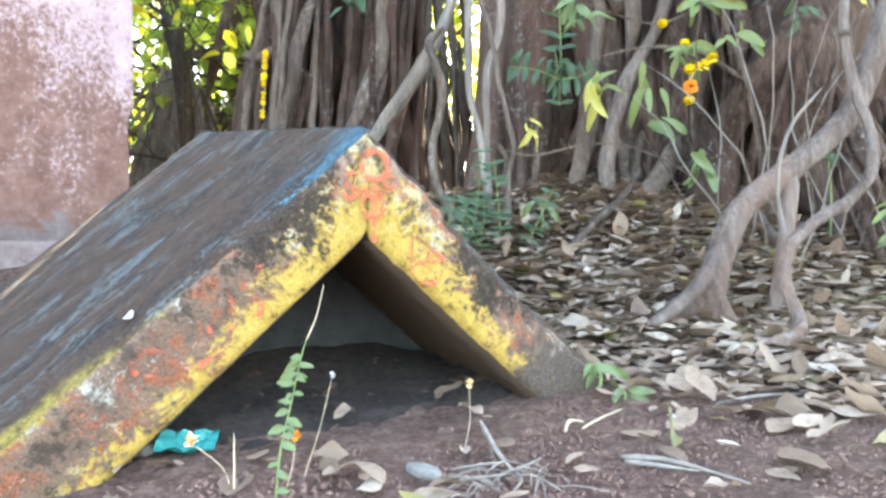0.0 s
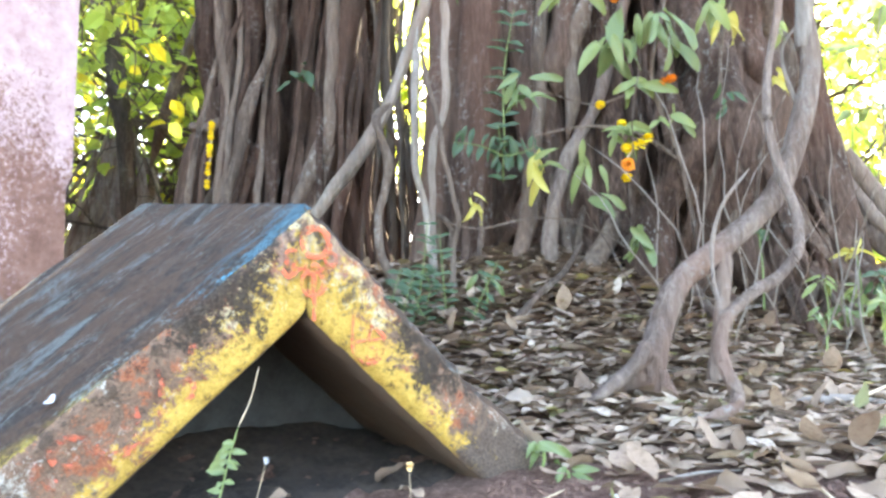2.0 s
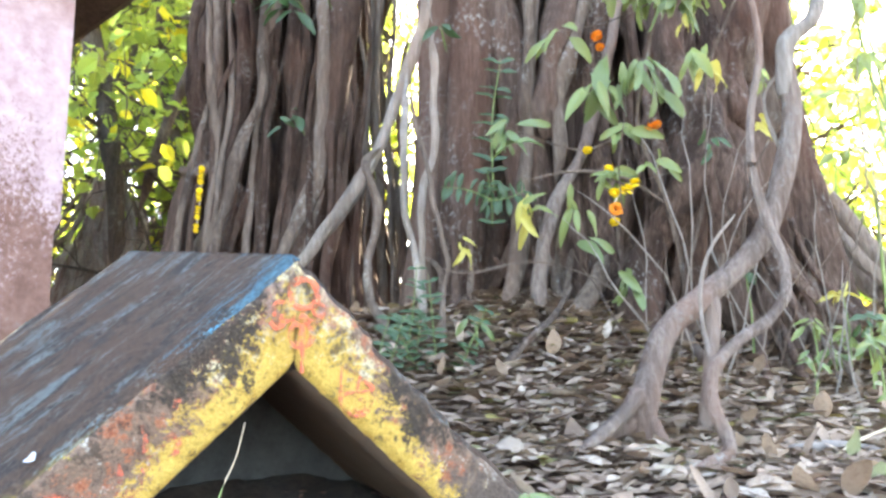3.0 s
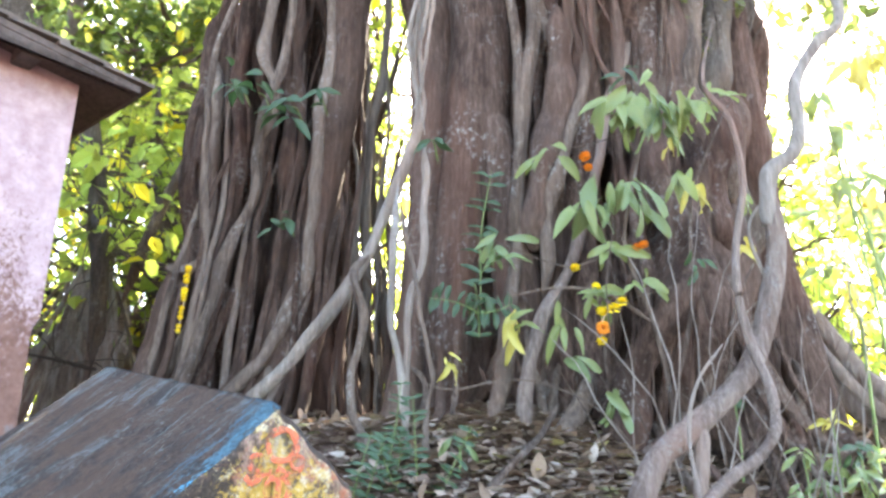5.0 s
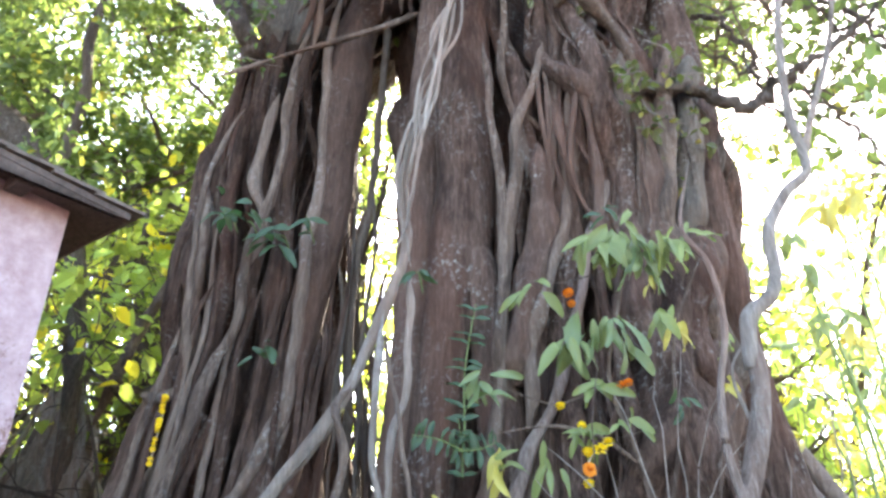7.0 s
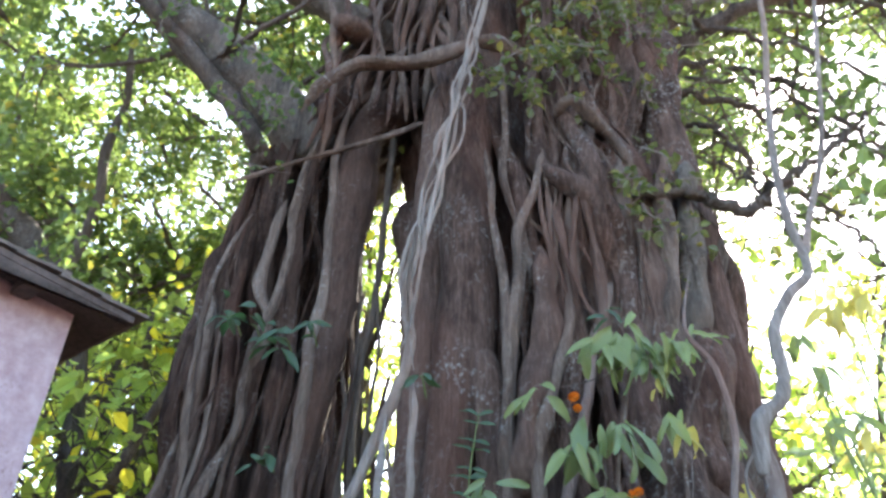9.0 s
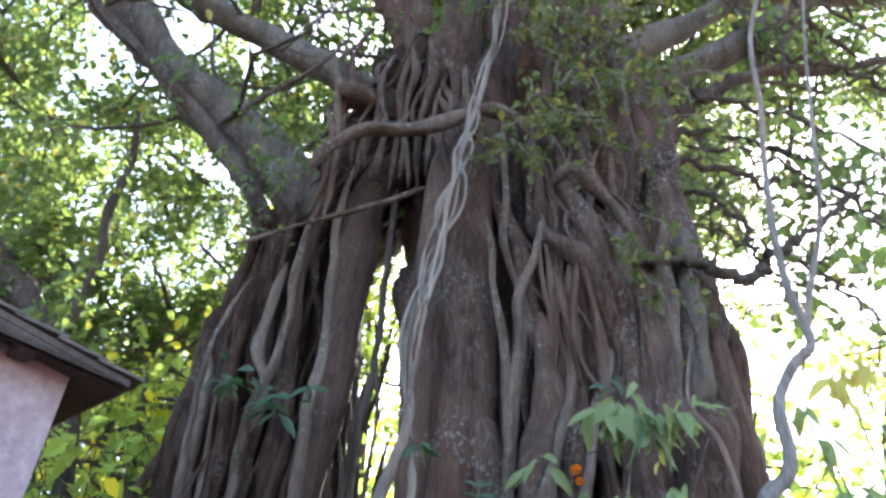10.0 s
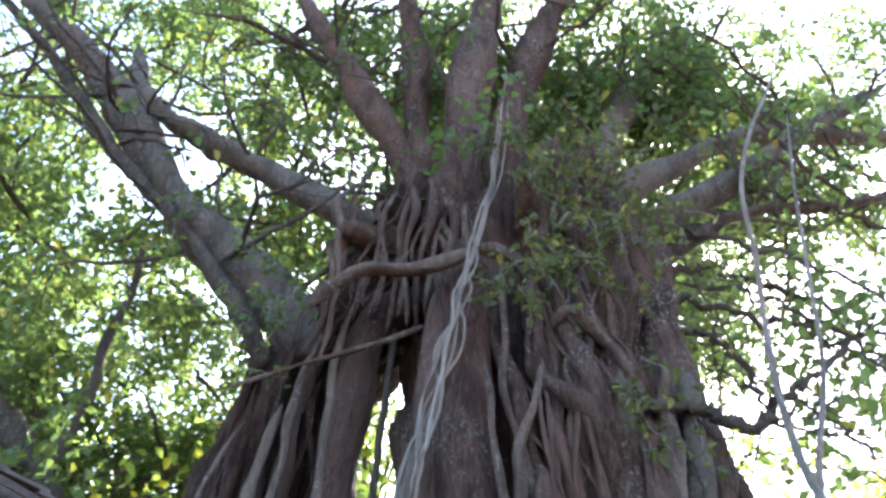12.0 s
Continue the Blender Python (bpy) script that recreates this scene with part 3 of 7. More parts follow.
def slab_mesh(name, length, mats, seed, chipped):
    """A thick slab with a mitred top end and worn, chipped edges; z = 0 is its roof face."""
    nx, ny, nz = 90, 40, 16
    slide = RIDGE.z * -math.sin(SLOPE) / math.sqrt(1 - (RIDGE.z * math.sin(SLOPE)) ** 2)
    mitre = math.tan(SLOPE) * THICK
    def at(u, v, w):
        x0 = mitre * w
        x = x0 + (length - x0) * u
        p = Vector((x + v * DEEP * slide, v * DEEP, -w * THICK))
        d = noise.noise(p * 14 + Vector((seed, 0, 0))) * 0.004 + noise.noise(p * 45) * 0.002
        edge = min(v, 1 - v) * DEEP + min(w, 1 - w) * THICK
        round_off = max(0.0, 0.02 - edge) * 0.5
        p.z += d * (1 if w < 0.5 else -1) + (round_off if w > 0.5 else -round_off)
        p.y += (d + round_off * 0.8) * (1 if v < 0.5 else -1)
        if chipped and w < 0.45 and v < 0.10:
            bite = 0.012 * max(0.0, noise.noise((x * 30.0, 3.7, 0)) + 0.1) + (0.012 if x > 0.205 else 0.0) + 0.05 * max(0.0, noise.noise((x * 12, 9, 0)) - 0.3)
            p.z -= bite * (1 - w / 0.45) * (1 - v / 0.10)
        return p
    verts, faces, slots, index = [], [], [], {}
    def vid(i, j, k):
        key = (i, j, k)
        if key not in index:
            index[key] = len(verts)
            verts.append(at(i / nx, j / ny, k / nz))
        return index[key]
    def grid(a, b, fn, slot, flip):
        for i in range(a):
            for j in range(b):
                q = [fn(i, j), fn(i + 1, j), fn(i + 1, j + 1), fn(i, j + 1)]
                faces.append(q[::-1] if flip else q)
                slots.append(slot)
    grid(nx, ny, lambda i, j: vid(i, j, 0), 0, False)
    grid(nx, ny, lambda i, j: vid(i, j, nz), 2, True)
    grid(nx, nz, lambda i, k: vid(i, 0, k), 1, True)
    grid(nx, nz, lambda i, k: vid(i, ny, k), 0, False)
    grid(ny, nz, lambda j, k: vid(0, j, k), 0, False)
    grid(ny, nz, lambda j, k: vid(nx, j, k), 0, True)
    me = mesh_of(name, verts, faces, mats, True, slots)
    bm = bmesh.new()
    bm.from_mesh(me)
    bmesh.ops.recalc_face_normals(bm, faces=bm.faces)
    bm.to_mesh(me)
    bm.free()
    return me


shrine = thing("wayside_shrine", (-0.3, 1.95, 0.3), "small tent-shaped concrete shrine with worn yellow painted front", "shrine")
left_m, right_m = slab_pose(-1), slab_pose(1)
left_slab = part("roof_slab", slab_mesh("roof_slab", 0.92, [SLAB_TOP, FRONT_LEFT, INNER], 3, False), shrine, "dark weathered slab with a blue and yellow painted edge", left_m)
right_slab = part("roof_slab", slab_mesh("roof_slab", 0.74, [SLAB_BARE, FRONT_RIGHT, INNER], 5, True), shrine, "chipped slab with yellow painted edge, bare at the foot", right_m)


def face_point(a, z, out=0.0):
    """A point of the shrine's front: a metres across from the ridge, at height z."""
    p = APEX + ACROSS * a
    n = Vector((ACROSS.y, -ACROSS.x, 0))
    return Vector((p.x, p.y, z)) + n * out


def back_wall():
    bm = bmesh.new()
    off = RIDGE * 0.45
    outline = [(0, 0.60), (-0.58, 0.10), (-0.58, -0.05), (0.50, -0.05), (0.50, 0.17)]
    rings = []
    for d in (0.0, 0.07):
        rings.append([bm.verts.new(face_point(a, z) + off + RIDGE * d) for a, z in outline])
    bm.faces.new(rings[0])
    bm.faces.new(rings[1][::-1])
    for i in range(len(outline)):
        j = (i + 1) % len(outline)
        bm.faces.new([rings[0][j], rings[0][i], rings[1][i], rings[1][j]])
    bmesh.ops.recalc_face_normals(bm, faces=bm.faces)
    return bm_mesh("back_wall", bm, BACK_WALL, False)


part("back_wall", back_wall(), shrine, "grey cement back wall, its deep shade put into a near-black colour")


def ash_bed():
    """Near-black sheet standing in for the shrine floor's shade, thinning out towards its mouth."""
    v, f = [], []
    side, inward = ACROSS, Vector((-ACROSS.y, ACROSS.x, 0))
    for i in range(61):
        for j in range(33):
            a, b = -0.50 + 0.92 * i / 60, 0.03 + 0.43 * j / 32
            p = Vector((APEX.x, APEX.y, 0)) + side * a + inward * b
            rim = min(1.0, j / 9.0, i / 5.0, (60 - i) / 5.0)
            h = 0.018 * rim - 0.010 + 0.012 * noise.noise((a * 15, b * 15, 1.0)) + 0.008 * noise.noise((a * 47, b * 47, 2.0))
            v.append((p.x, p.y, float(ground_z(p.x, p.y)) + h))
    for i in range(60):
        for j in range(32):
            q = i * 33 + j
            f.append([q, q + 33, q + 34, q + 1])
    return mesh_of("ash_bed", v, f, plain("shade_black", (0.016, 0.013, 0.012), (0.085, 0.064, 0.052), 70, 0.95, 0.8, 0.01))


tagged(new("ash_bed", ash_bed()), "near-black sheet standing in for shade on the shrine's floor", "ash")


def stroke(pts, width=0.009, paint=None, name="painted_mark"):
    """A brush stroke of red paint, slightly proud of the front face."""
    line = spline([tuple(face_point(a, z, 0.0015)) for a, z in pts], 6)
    v, f = [], []
    across = Vector((ACROSS.y, -ACROSS.x, 0))
    for i, p in enumerate(line):
        p = Vector(p)
        t = Vector(line[min(i + 1, len(line) - 1)]) - Vector(line[max(i - 1, 0)])
        s = t.cross(across).normalized() * width * (0.5 + 0.10 * math.sin(i * 0.45 + pts[0][0] * 40))
        v += [p - s, p - s * 0.6 + across * 0.0008, p + s * 0.6 + across * 0.0008, p + s]
    for i in range(len(line) - 1):
        for k in range(3):
            f.append([4 * i + k, 4 * i + k + 1, 4 * i + 5 + k, 4 * i + 4 + k])
    return part(name, mesh_of(name, v, f, paint or RED_PAINT), left_slab if pts[0][0] < 0.0 else right_slab, "faded red painted mark")


def ring(a, z, ra, rz, n=9):
    return [(a + ra * math.cos(q), z + rz * math.sin(q)) for q in np.linspace(0.3, 0.3 + 2 * math.pi, n)]


stroke(ring(0.008, 0.695, 0.025, 0.024), 0.011)
stroke(ring(0.004, 0.628, 0.020, 0.020), 0.010)
stroke([(0.004, 0.645), (0.005, 0.610), (0.005, 0.566)], 0.009)
stroke(ring(-0.034, 0.668, 0.012, 0.012, 7), 0.008)
stroke(ring(0.036, 0.668, 0.011, 0.011, 7), 0.007)
stroke([(-0.052, 0.648), (-0.040, 0.640), (-0.024, 0.650), (-0.008, 0.655)], 0.012)
stroke([(0.000, 0.660), (0.022, 0.648), (0.040, 0.655)], 0.011)
stroke([(0.080, 0.578), (0.076, 0.540), (0.080, 0.512), (0.100, 0.494), (0.126, 0.497), (0.138, 0.518)], 0.007)
stroke([(0.084, 0.574), (0.115, 0.556), (0.140, 0.536), (0.112, 0.532), (0.082, 0.530)], 0.007)
stroke([(0.114, 0.556), (0.104, 0.522)], 0.006)
stroke(ring(0.114, 0.510, 0.012, 0.010, 7), 0.006)
stroke([(-0.235, 0.500), (-0.232, 0.465), (-0.236, 0.430), (-0.250, 0.415)], 0.012, OLD_PAINT)
stroke([(-0.190, 0.535), (-0.192, 0.500), (-0.188, 0.465), (-0.196, 0.450)], 0.012, OLD_PAINT)
stroke([(-0.275, 0.455), (-0.262, 0.420), (-0.272, 0.392), (-0.300, 0.385), (-0.318, 0.400)], 0.013, OLD_PAINT)
stroke(ring(-0.345, 0.395, 0.024, 0.020), 0.011, OLD_PAINT)
stroke([(-0.39, 0.395), (-0.385, 0.365), (-0.36, 0.355)], 0.014, OLD_PAINT)
stroke([(-0.44, 0.345), (-0.425, 0.32), (-0.40, 0.33)], 0.014, OLD_PAINT)

# ---- hut ----
hut = thing("hut", (-3.6, 5.5, 0.6), "small pink limewashed hut with a low tiled gable roof", "hut")


def box_mesh(name, lo, hi, mat, worn=0.012, cuts=0):
    bm = bmesh.new()
    bmesh.ops.create_cube(bm, size=1)
    c, s = [(a + b) / 2 for a, b in zip(lo, hi)], [b - a for a, b in zip(lo, hi)]
    for v in bm.verts:
        v.co = Vector((v.co.x * s[0] + c[0], v.co.y * s[1] + c[1], v.co.z * s[2] + c[2]))
    bmesh.ops.bevel(bm, geom=bm.edges[:], offset=worn, segments=2, profile=0.6, affect="EDGES")
    if cuts:
        bmesh.ops.subdivide_edges(bm, edges=bm.edges[:], cuts=cuts, use_grid_fill=True)
        for v in bm.verts:
            v.co += Vector((0.006, 0.006, 0)) * noise.noise(v.co * 6)
    return bm_mesh(name, bm, mat, False)


HUT_X, HUT_Y, EAVE = -1.605, 4.0, 2.70
HUT_TURN = pose(HUT_X, HUT_Y, 0, 0, 0, 46) @ pose(-HUT_X, -HUT_Y, 0)
RIDGE_X = -3.5
PITCH = math.tan(radians(5.5))


def gable_wall():
    """Gable end of 0.25 m masonry; a strip of plaster is gone from the corner near the foot."""
    bm = bmesh.new()
    top = EAVE + (HUT_X - RIDGE_X) * PITCH
    outline = [(2 * RIDGE_X - HUT_X, 0.25), (HUT_X - 0.018, 0.25), (HUT_X - 0.022, 0.9), (HUT_X - 0.028, 1.30), (HUT_X, 1.36), (HUT_X, EAVE), (RIDGE_X, top), (2 * RIDGE_X - HUT_X, EAVE)]
    rings = [[bm.verts.new((x, y, z)) for x, z in outline] for y in (HUT_Y, HUT_Y + 0.25)]
    bm.faces.new(rings[0][::-1])
    bm.faces.new(rings[1])
    for i in range(len(outline)):
        j = (i + 1) % len(outline)
        bm.faces.new([rings[0][i], rings[0][j], rings[1][j], rings[1][i]])
    bmesh.ops.recalc_face_normals(bm, faces=bm.faces)
    return bm_mesh("gable_wall", bm, PINK, False)


part("gable_wall", gable_wall(), hut, "pink limewash flaking to red plaster near the foot", HUT_TURN)
part("side_wall", box_mesh("side_wall", (HUT_X - 0.25, HUT_Y + 0.252, 0.25), (HUT_X - 0.01, 7.0, EAVE - 0.03), PINK), hut, "", HUT_TURN)
part("side_wall", box_mesh("side_wall", (2 * RIDGE_X - HUT_X, HUT_Y + 0.252, 0.25), (2 * RIDGE_X - HUT_X + 0.25, 7.0, EAVE - 0.03), PINK), hut, "", HUT_TURN)
part("rear_wall", box_mesh("rear_wall", (2 * RIDGE_X - HUT_X + 0.26, 6.75, 0.25), (HUT_X - 0.26, 7.0, EAVE - 0.03), PINK), hut, "", HUT_TURN)
part("plinth", box_mesh("plinth", (-5.5, HUT_Y - 0.10, 0.2), (HUT_X - 0.05, HUT_Y - 0.003, 0.66), plain("plinth_cement", (0.13, 0.09, 0.08), (0.27, 0.21, 0.19), 18), 0.02, 2), hut, "damp dark cement plinth", HUT_TURN)


def roof_side(side):
    """Overlapping rows of flat tiles on a sloping deck, from the eave up to the ridge."""
    run = HUT_X - RIDGE_X + 0.26
    verts, faces = [], []
    rows, y0, y1 = 9, HUT_Y - 0.24, 7.2
    for k in range(rows):
        a, b = k / rows * run, ((k + 1) / rows) * run + 0.05
        n = 18
        for j in range(n):
            ya, yb = y0 + (y1 - y0) * j / n, y0 + (y1 - y0) * (j + 1) / n - 0.006
            lift = 0.020 + 0.006 * math.sin(j * 5.1 + k * 2.3)
            base = len(verts)
            for d, up in ((a, 0.0), (b, lift)):
                for y in (ya, yb):
                    for thick in (0.0, 0.020):
                        x = RIDGE_X + side * d
                        z = EAVE + (HUT_X - RIDGE_X) * PITCH - d * PITCH + 0.006 + up + thick
                        verts.append((x, y, z))
            q = [base + i for i in range(8)] if side < 0 else list(range(8))
            fq = [[q[0], q[2], q[6], q[4]], [q[1], q[5], q[7], q[3]], [q[0], q[4], q[5], q[1]], [q[2], q[3], q[7], q[6]], [q[4], q[6], q[7], q[5]], [q[0], q[1], q[3], q[2]]]
            if side < 0:
                faces += fq
            else:
                part("roof_tile", mesh_of("roof_tile", verts[base:], fq, TILE, False), hut, "", HUT_TURN)
    if side < 0:
        ob = part("roof_tile_rows", mesh_of("roof_tile_rows", verts, faces, TILE, False), hut, "rows of old dark clay tiles", HUT_TURN)
        ob["kind"] = "stuff"
    deck = bmesh.new()
    ring0 = []
    for d in (0.0, run - 0.02):
        for y in (y0 + 0.02, y1 - 0.02):
            for up in (-0.035, 0.003):
                ring0.append(deck.verts.new((RIDGE_X + side * d, y, EAVE + (HUT_X - RIDGE_X) * PITCH - d * PITCH + up)))
    q = ring0
    for f in ([0, 2, 6, 4], [1, 5, 7, 3], [0, 4, 5, 1], [2, 3, 7, 6], [4, 6, 7, 5], [0, 1, 3, 2]):
        deck.faces.new([q[i] for i in f])
    bmesh.ops.recalc_face_normals(deck, faces=deck.faces)
    part("roof_deck", bm_mesh("roof_deck", deck, TIMBER, False), hut, "dark timber boards under the tiles", HUT_TURN)


roof_side(1)
roof_side(-1)
for px in (-1.91, -2.65, -3.5, -4.35, -5.15):
    part("purlin", box_mesh("purlin", (px - 0.05, HUT_Y - 0.17, 2.635), (px + 0.05, HUT_Y - 0.002, 2.725), TIMBER, 0.014), hut, "weathered timber purlin end", HUT_TURN)


def barge_board():
    """The board under the verge, deep at the ridge and running to a point at the eave."""
    bm = bmesh.new()
    top = EAVE + (HUT_X - RIDGE_X) * PITCH
    outline = [(RIDGE_X, 2.685), (HUT_X + 0.14, 2.668), (HUT_X + 0.245, EAVE - 0.245 * PITCH - 0.036), (RIDGE_X, top - 0.036)]
    outline += [(2 * RIDGE_X - x, z) for x, z in outline[2:0:-1]]
    rings = [[bm.verts.new((x, y, z)) for x, z in outline] for y in (HUT_Y - 0.215, HUT_Y - 0.18)]
    bm.faces.new(rings[0])
    bm.faces.new(rings[1][::-1])
    for k in range(len(outline)):
        j = (k + 1) % len(outline)
        bm.faces.new([rings[0][k], rings[0][j], rings[1][j], rings[1][k]])
    bmesh.ops.recalc_face_normals(bm, faces=bm.faces)
    return bm_mesh("barge_board", bm, TIMBER, False)


part("barge_board", barge_board(), hut, "dark weathered board under the verge", HUT_TURN)
part("soffit", box_mesh("soffit", (RIDGE_X, HUT_Y - 0.178, 2.722), (HUT_X + 0.14, HUT_Y - 0.002, 2.735), TIMBER, 0.003), hut, "dark boards under the overhang", HUT_TURN)

# ---- the great fig tree ----
banyan = thing("banyan_tree", (0.8, 4.8, 0.9), "huge old banyan fig with fused aerial roots and two trunks", "tree")
LEFT_RINGS = [(0.45, -0.64, 4.95, 0.68, 0.75), (1.0, -0.63, 4.95, 0.55, 0.60), (1.6, -0.63, 4.97, 0.46, 0.50), (2.6, -0.61, 5.0, 0.44, 0.46), (3.6, -0.60, 5.0, 0.44, 0.45),
              (4.3, -0.58, 5.0, 0.38, 0.45), (4.7, -0.50, 5.0, 0.40, 0.45), (5.0, -0.25, 5.0, 0.50, 0.45), (5.5, 0.0, 5.0, 0.52, 0.45), (6.2, 0.2, 4.9, 0.48, 0.42), (7.1, 0.35, 4.8, 0.42, 0.38)]
RIGHT_RINGS = [(0.35, 1.38, 4.7, 0.90, 1.15), (0.8, 1.40, 4.7, 0.87, 1.05), (1.4, 1.42, 4.72, 0.85, 0.96), (2.0, 1.40, 4.75, 0.79, 0.92), (2.9, 1.42, 4.75, 0.84, 0.88), (3.5, 1.45, 4.75, 0.93, 0.88),
               (4.2, 1.40, 4.75, 0.86, 0.82), (5.0, 1.38, 4.75, 0.92, 0.78), (5.5, 1.36, 4.72, 0.92, 0.75), (6.3, 1.45, 4.7, 0.85, 0.66), (7.3, 1.7, 4.75, 0.62, 0.5)]


def ring_at(rings, z):
    r = np.array(rings)
    return [np.interp(z, r[:, 0], r[:, k]) for k in range(1, 5)]


def strands(count, r):
    """Fused roots round a trunk: where each begins, how it wanders, its width."""
    th = np.sort(np.linspace(-math.pi, math.pi, count, endpoint=False) + r.uniform(-0.6, 0.6, count) * 2 * math.pi / count)
    return th, r.uniform(0, 6.28, (3, count)), r.uniform(0.55, 2.0, count), r.uniform(0.5, 1.3, count)


def trunk_radius(theta, z, fused, depth, clefts):
    """Share of the ring's radius at an angle (0 faces the path): rounded strands with sharp grooves between them."""
    th, ph, wd, high = fused
    n = len(th)
    wander_ = 1.5 / n * 2 * math.pi * (np.sin(z[..., None] * 1.1 + ph[0]) * 0.6 + np.sin(z[..., None] * 2.7 + ph[1]) * 0.4 + np.sin(z[..., None] * 5.3 + ph[2]) * 0.14)
    d = theta[..., None] - (th + wander_)
    d = (d + math.pi) % (2 * math.pi) - math.pi
    w = wd * 2 * math.pi / n * 0.62 * (1 + 0.25 * np.sin(z[..., None] * 1.9 + ph[2]))
    knob = 1 + 0.12 * np.sin(z[..., None] * 5.7 + ph[1] * 2) * np.sin(z[..., None] * 2.3 + ph[0])
    bump = np.sqrt(np.clip(1 - (d / w) ** 2, 0, 1)) * high * knob * (w * n / 2 / math.pi / 0.62) ** 0.6
    out = 1 + depth * (bump.max(-1) - 0.75)
    for where, width, deep, lean in clefts:
        q = (theta - where - lean * np.sin(z * 0.8)) / width
        out = out - deep * np.exp(-q * q)
    return out


def trunk_mesh(name, rings, count, seed, depth, clefts, around, up, mat):
    r = np.random.default_rng(seed)
    fused = strands(count, r)
    fine = strands(int(count * 2.4), r)
    finest = strands(int(count * 5.5), r)
    zs = np.linspace(rings[0][0], rings[-1][0], up)
    th = np.linspace(-math.pi, math.pi, around, endpoint=False)
    Z, T = np.meshgrid(zs, th, indexing="ij")
    k = trunk_radius(T, Z, fused, depth, clefts) + 0.45 * (trunk_radius(T, Z, fine, depth, ()) - 1) + 0.22 * (trunk_radius(T, Z, finest, depth, ()) - 1)
    cx, cy, rx, ry = [a for a in ring_at(rings, Z)]
    flare = np.clip((1.5 - Z) / 1.0, 0, 1)
    k = 1 + (k - 1) * (1 + 0.6 * flare)
    X, Y = cx + rx * k * np.sin(T), cy - ry * k * np.cos(T)
    v = np.stack([X, Y, Z], -1).reshape(-1, 3)
    lump = np.array([noise.noise((p[0] * 5, p[1] * 5, p[2] * 2.2)) * 0.022 + noise.noise((p[0] * 17, p[1] * 17, p[2] * 6)) * 0.008 for p in v])
    v[:, 0] += lump * np.sin(T).ravel()
    v[:, 1] -= lump * np.cos(T).ravel()
    i, j = np.meshgrid(np.arange(up - 1), np.arange(around), indexing="ij")
    j2 = (j + 1) % around
    f = np.stack([i * around + j, i * around + j2, (i + 1) * around + j2, (i + 1) * around + j], -1).reshape(-1, 4)
    me = mesh_of(name, v, f, mat)
    return me, fused


LEFT_CLEFTS = [(-0.1, 0.15, 0.46, 0.15), (0.62, 0.13, 0.44, -0.1), (-0.75, 0.12, 0.40, 0.1), (0.28, 0.07, 0.24, 0.1)]
RIGHT_CLEFTS = [(-0.52, 0.15, 0.58, 0.05), (-0.95, 0.06, 0.20, 0.1), (0.12, 0.06, 0.22, 0.12), (0.48, 0.05, 0.18, -0.1), (0.85, 0.06, 0.22, -0.1), (1.15, 0.05, 0.18, 0.1)]
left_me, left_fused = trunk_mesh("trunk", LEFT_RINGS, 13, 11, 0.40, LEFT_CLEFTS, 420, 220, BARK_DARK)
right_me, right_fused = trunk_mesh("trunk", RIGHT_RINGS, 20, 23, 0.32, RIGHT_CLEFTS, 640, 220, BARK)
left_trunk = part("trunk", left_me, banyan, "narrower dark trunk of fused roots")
right_trunk = part("trunk", right_me, banyan, "broad trunk of many fused vertical roots")


def on_trunk(rings, fused, depth, clefts, theta, z, off=0.0):
    t, zz = np.array([theta]), np.array([z])
    flare = np.clip((1.5 - z) / 1.0, 0, 1)
    k = 1 + (float(trunk_radius(t, zz, fused, depth, clefts)[0]) - 1) * (1 + 0.6 * flare)
    k = max(k, 1.0)
    cx, cy, rx, ry = ring_at(rings, z)
    return np.array([cx + (rx * k + off) * math.sin(theta), cy - (ry * k + off) * math.cos(theta), z])


def clinging_root(rings, fused, depth, clefts, theta, top, bottom, radius, r, sway=1.0):
    """A root that runs down the face of a trunk, sinking into it and coming out again."""
    if rings is RIGHT_RINGS and -0.70 < theta < -0.34 and top > 3.0:
        top = r.uniform(2.2, 3.0)
        bottom = min(bottom, 1.2)
    n = int(8 + (top - bottom) * 6)
    slant = r.normal(0, 0.05)
    line, drift, swing, kink = [], r.uniform(0, 6.28, 2), r.uniform(0.04, 0.20) * sway, r.uniform(0.004, 0.035)
    for i, z in enumerate(np.linspace(top, bottom, n)):
        th = theta + slant * (z - bottom) + swing * (math.sin(z * 1.6 + drift[0]) + 0.45 * math.sin(z * 4.1 + drift[1])) + kink * math.sin(z * 7.3 + drift[1] * 2)
        line.append(on_trunk(rings, fused, depth, clefts, th, z, radius * 0.35 + (0.045 if rings is LEFT_RINGS else 0.095) + 0.018 * math.sin(z * 3 + drift[0])))
    line = np.array(line)
    for _ in range(2):
        line[1:-1] = 0.25 * line[:-2] + 0.5 * line[1:-1] + 0.25 * line[2:]
    line[:, 2] = np.linspace(top, bottom, n)
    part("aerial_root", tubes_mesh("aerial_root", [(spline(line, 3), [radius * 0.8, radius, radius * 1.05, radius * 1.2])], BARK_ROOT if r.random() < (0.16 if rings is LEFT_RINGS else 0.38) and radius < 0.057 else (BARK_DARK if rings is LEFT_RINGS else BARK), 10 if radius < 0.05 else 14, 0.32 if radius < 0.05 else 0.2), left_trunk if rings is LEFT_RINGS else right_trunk)


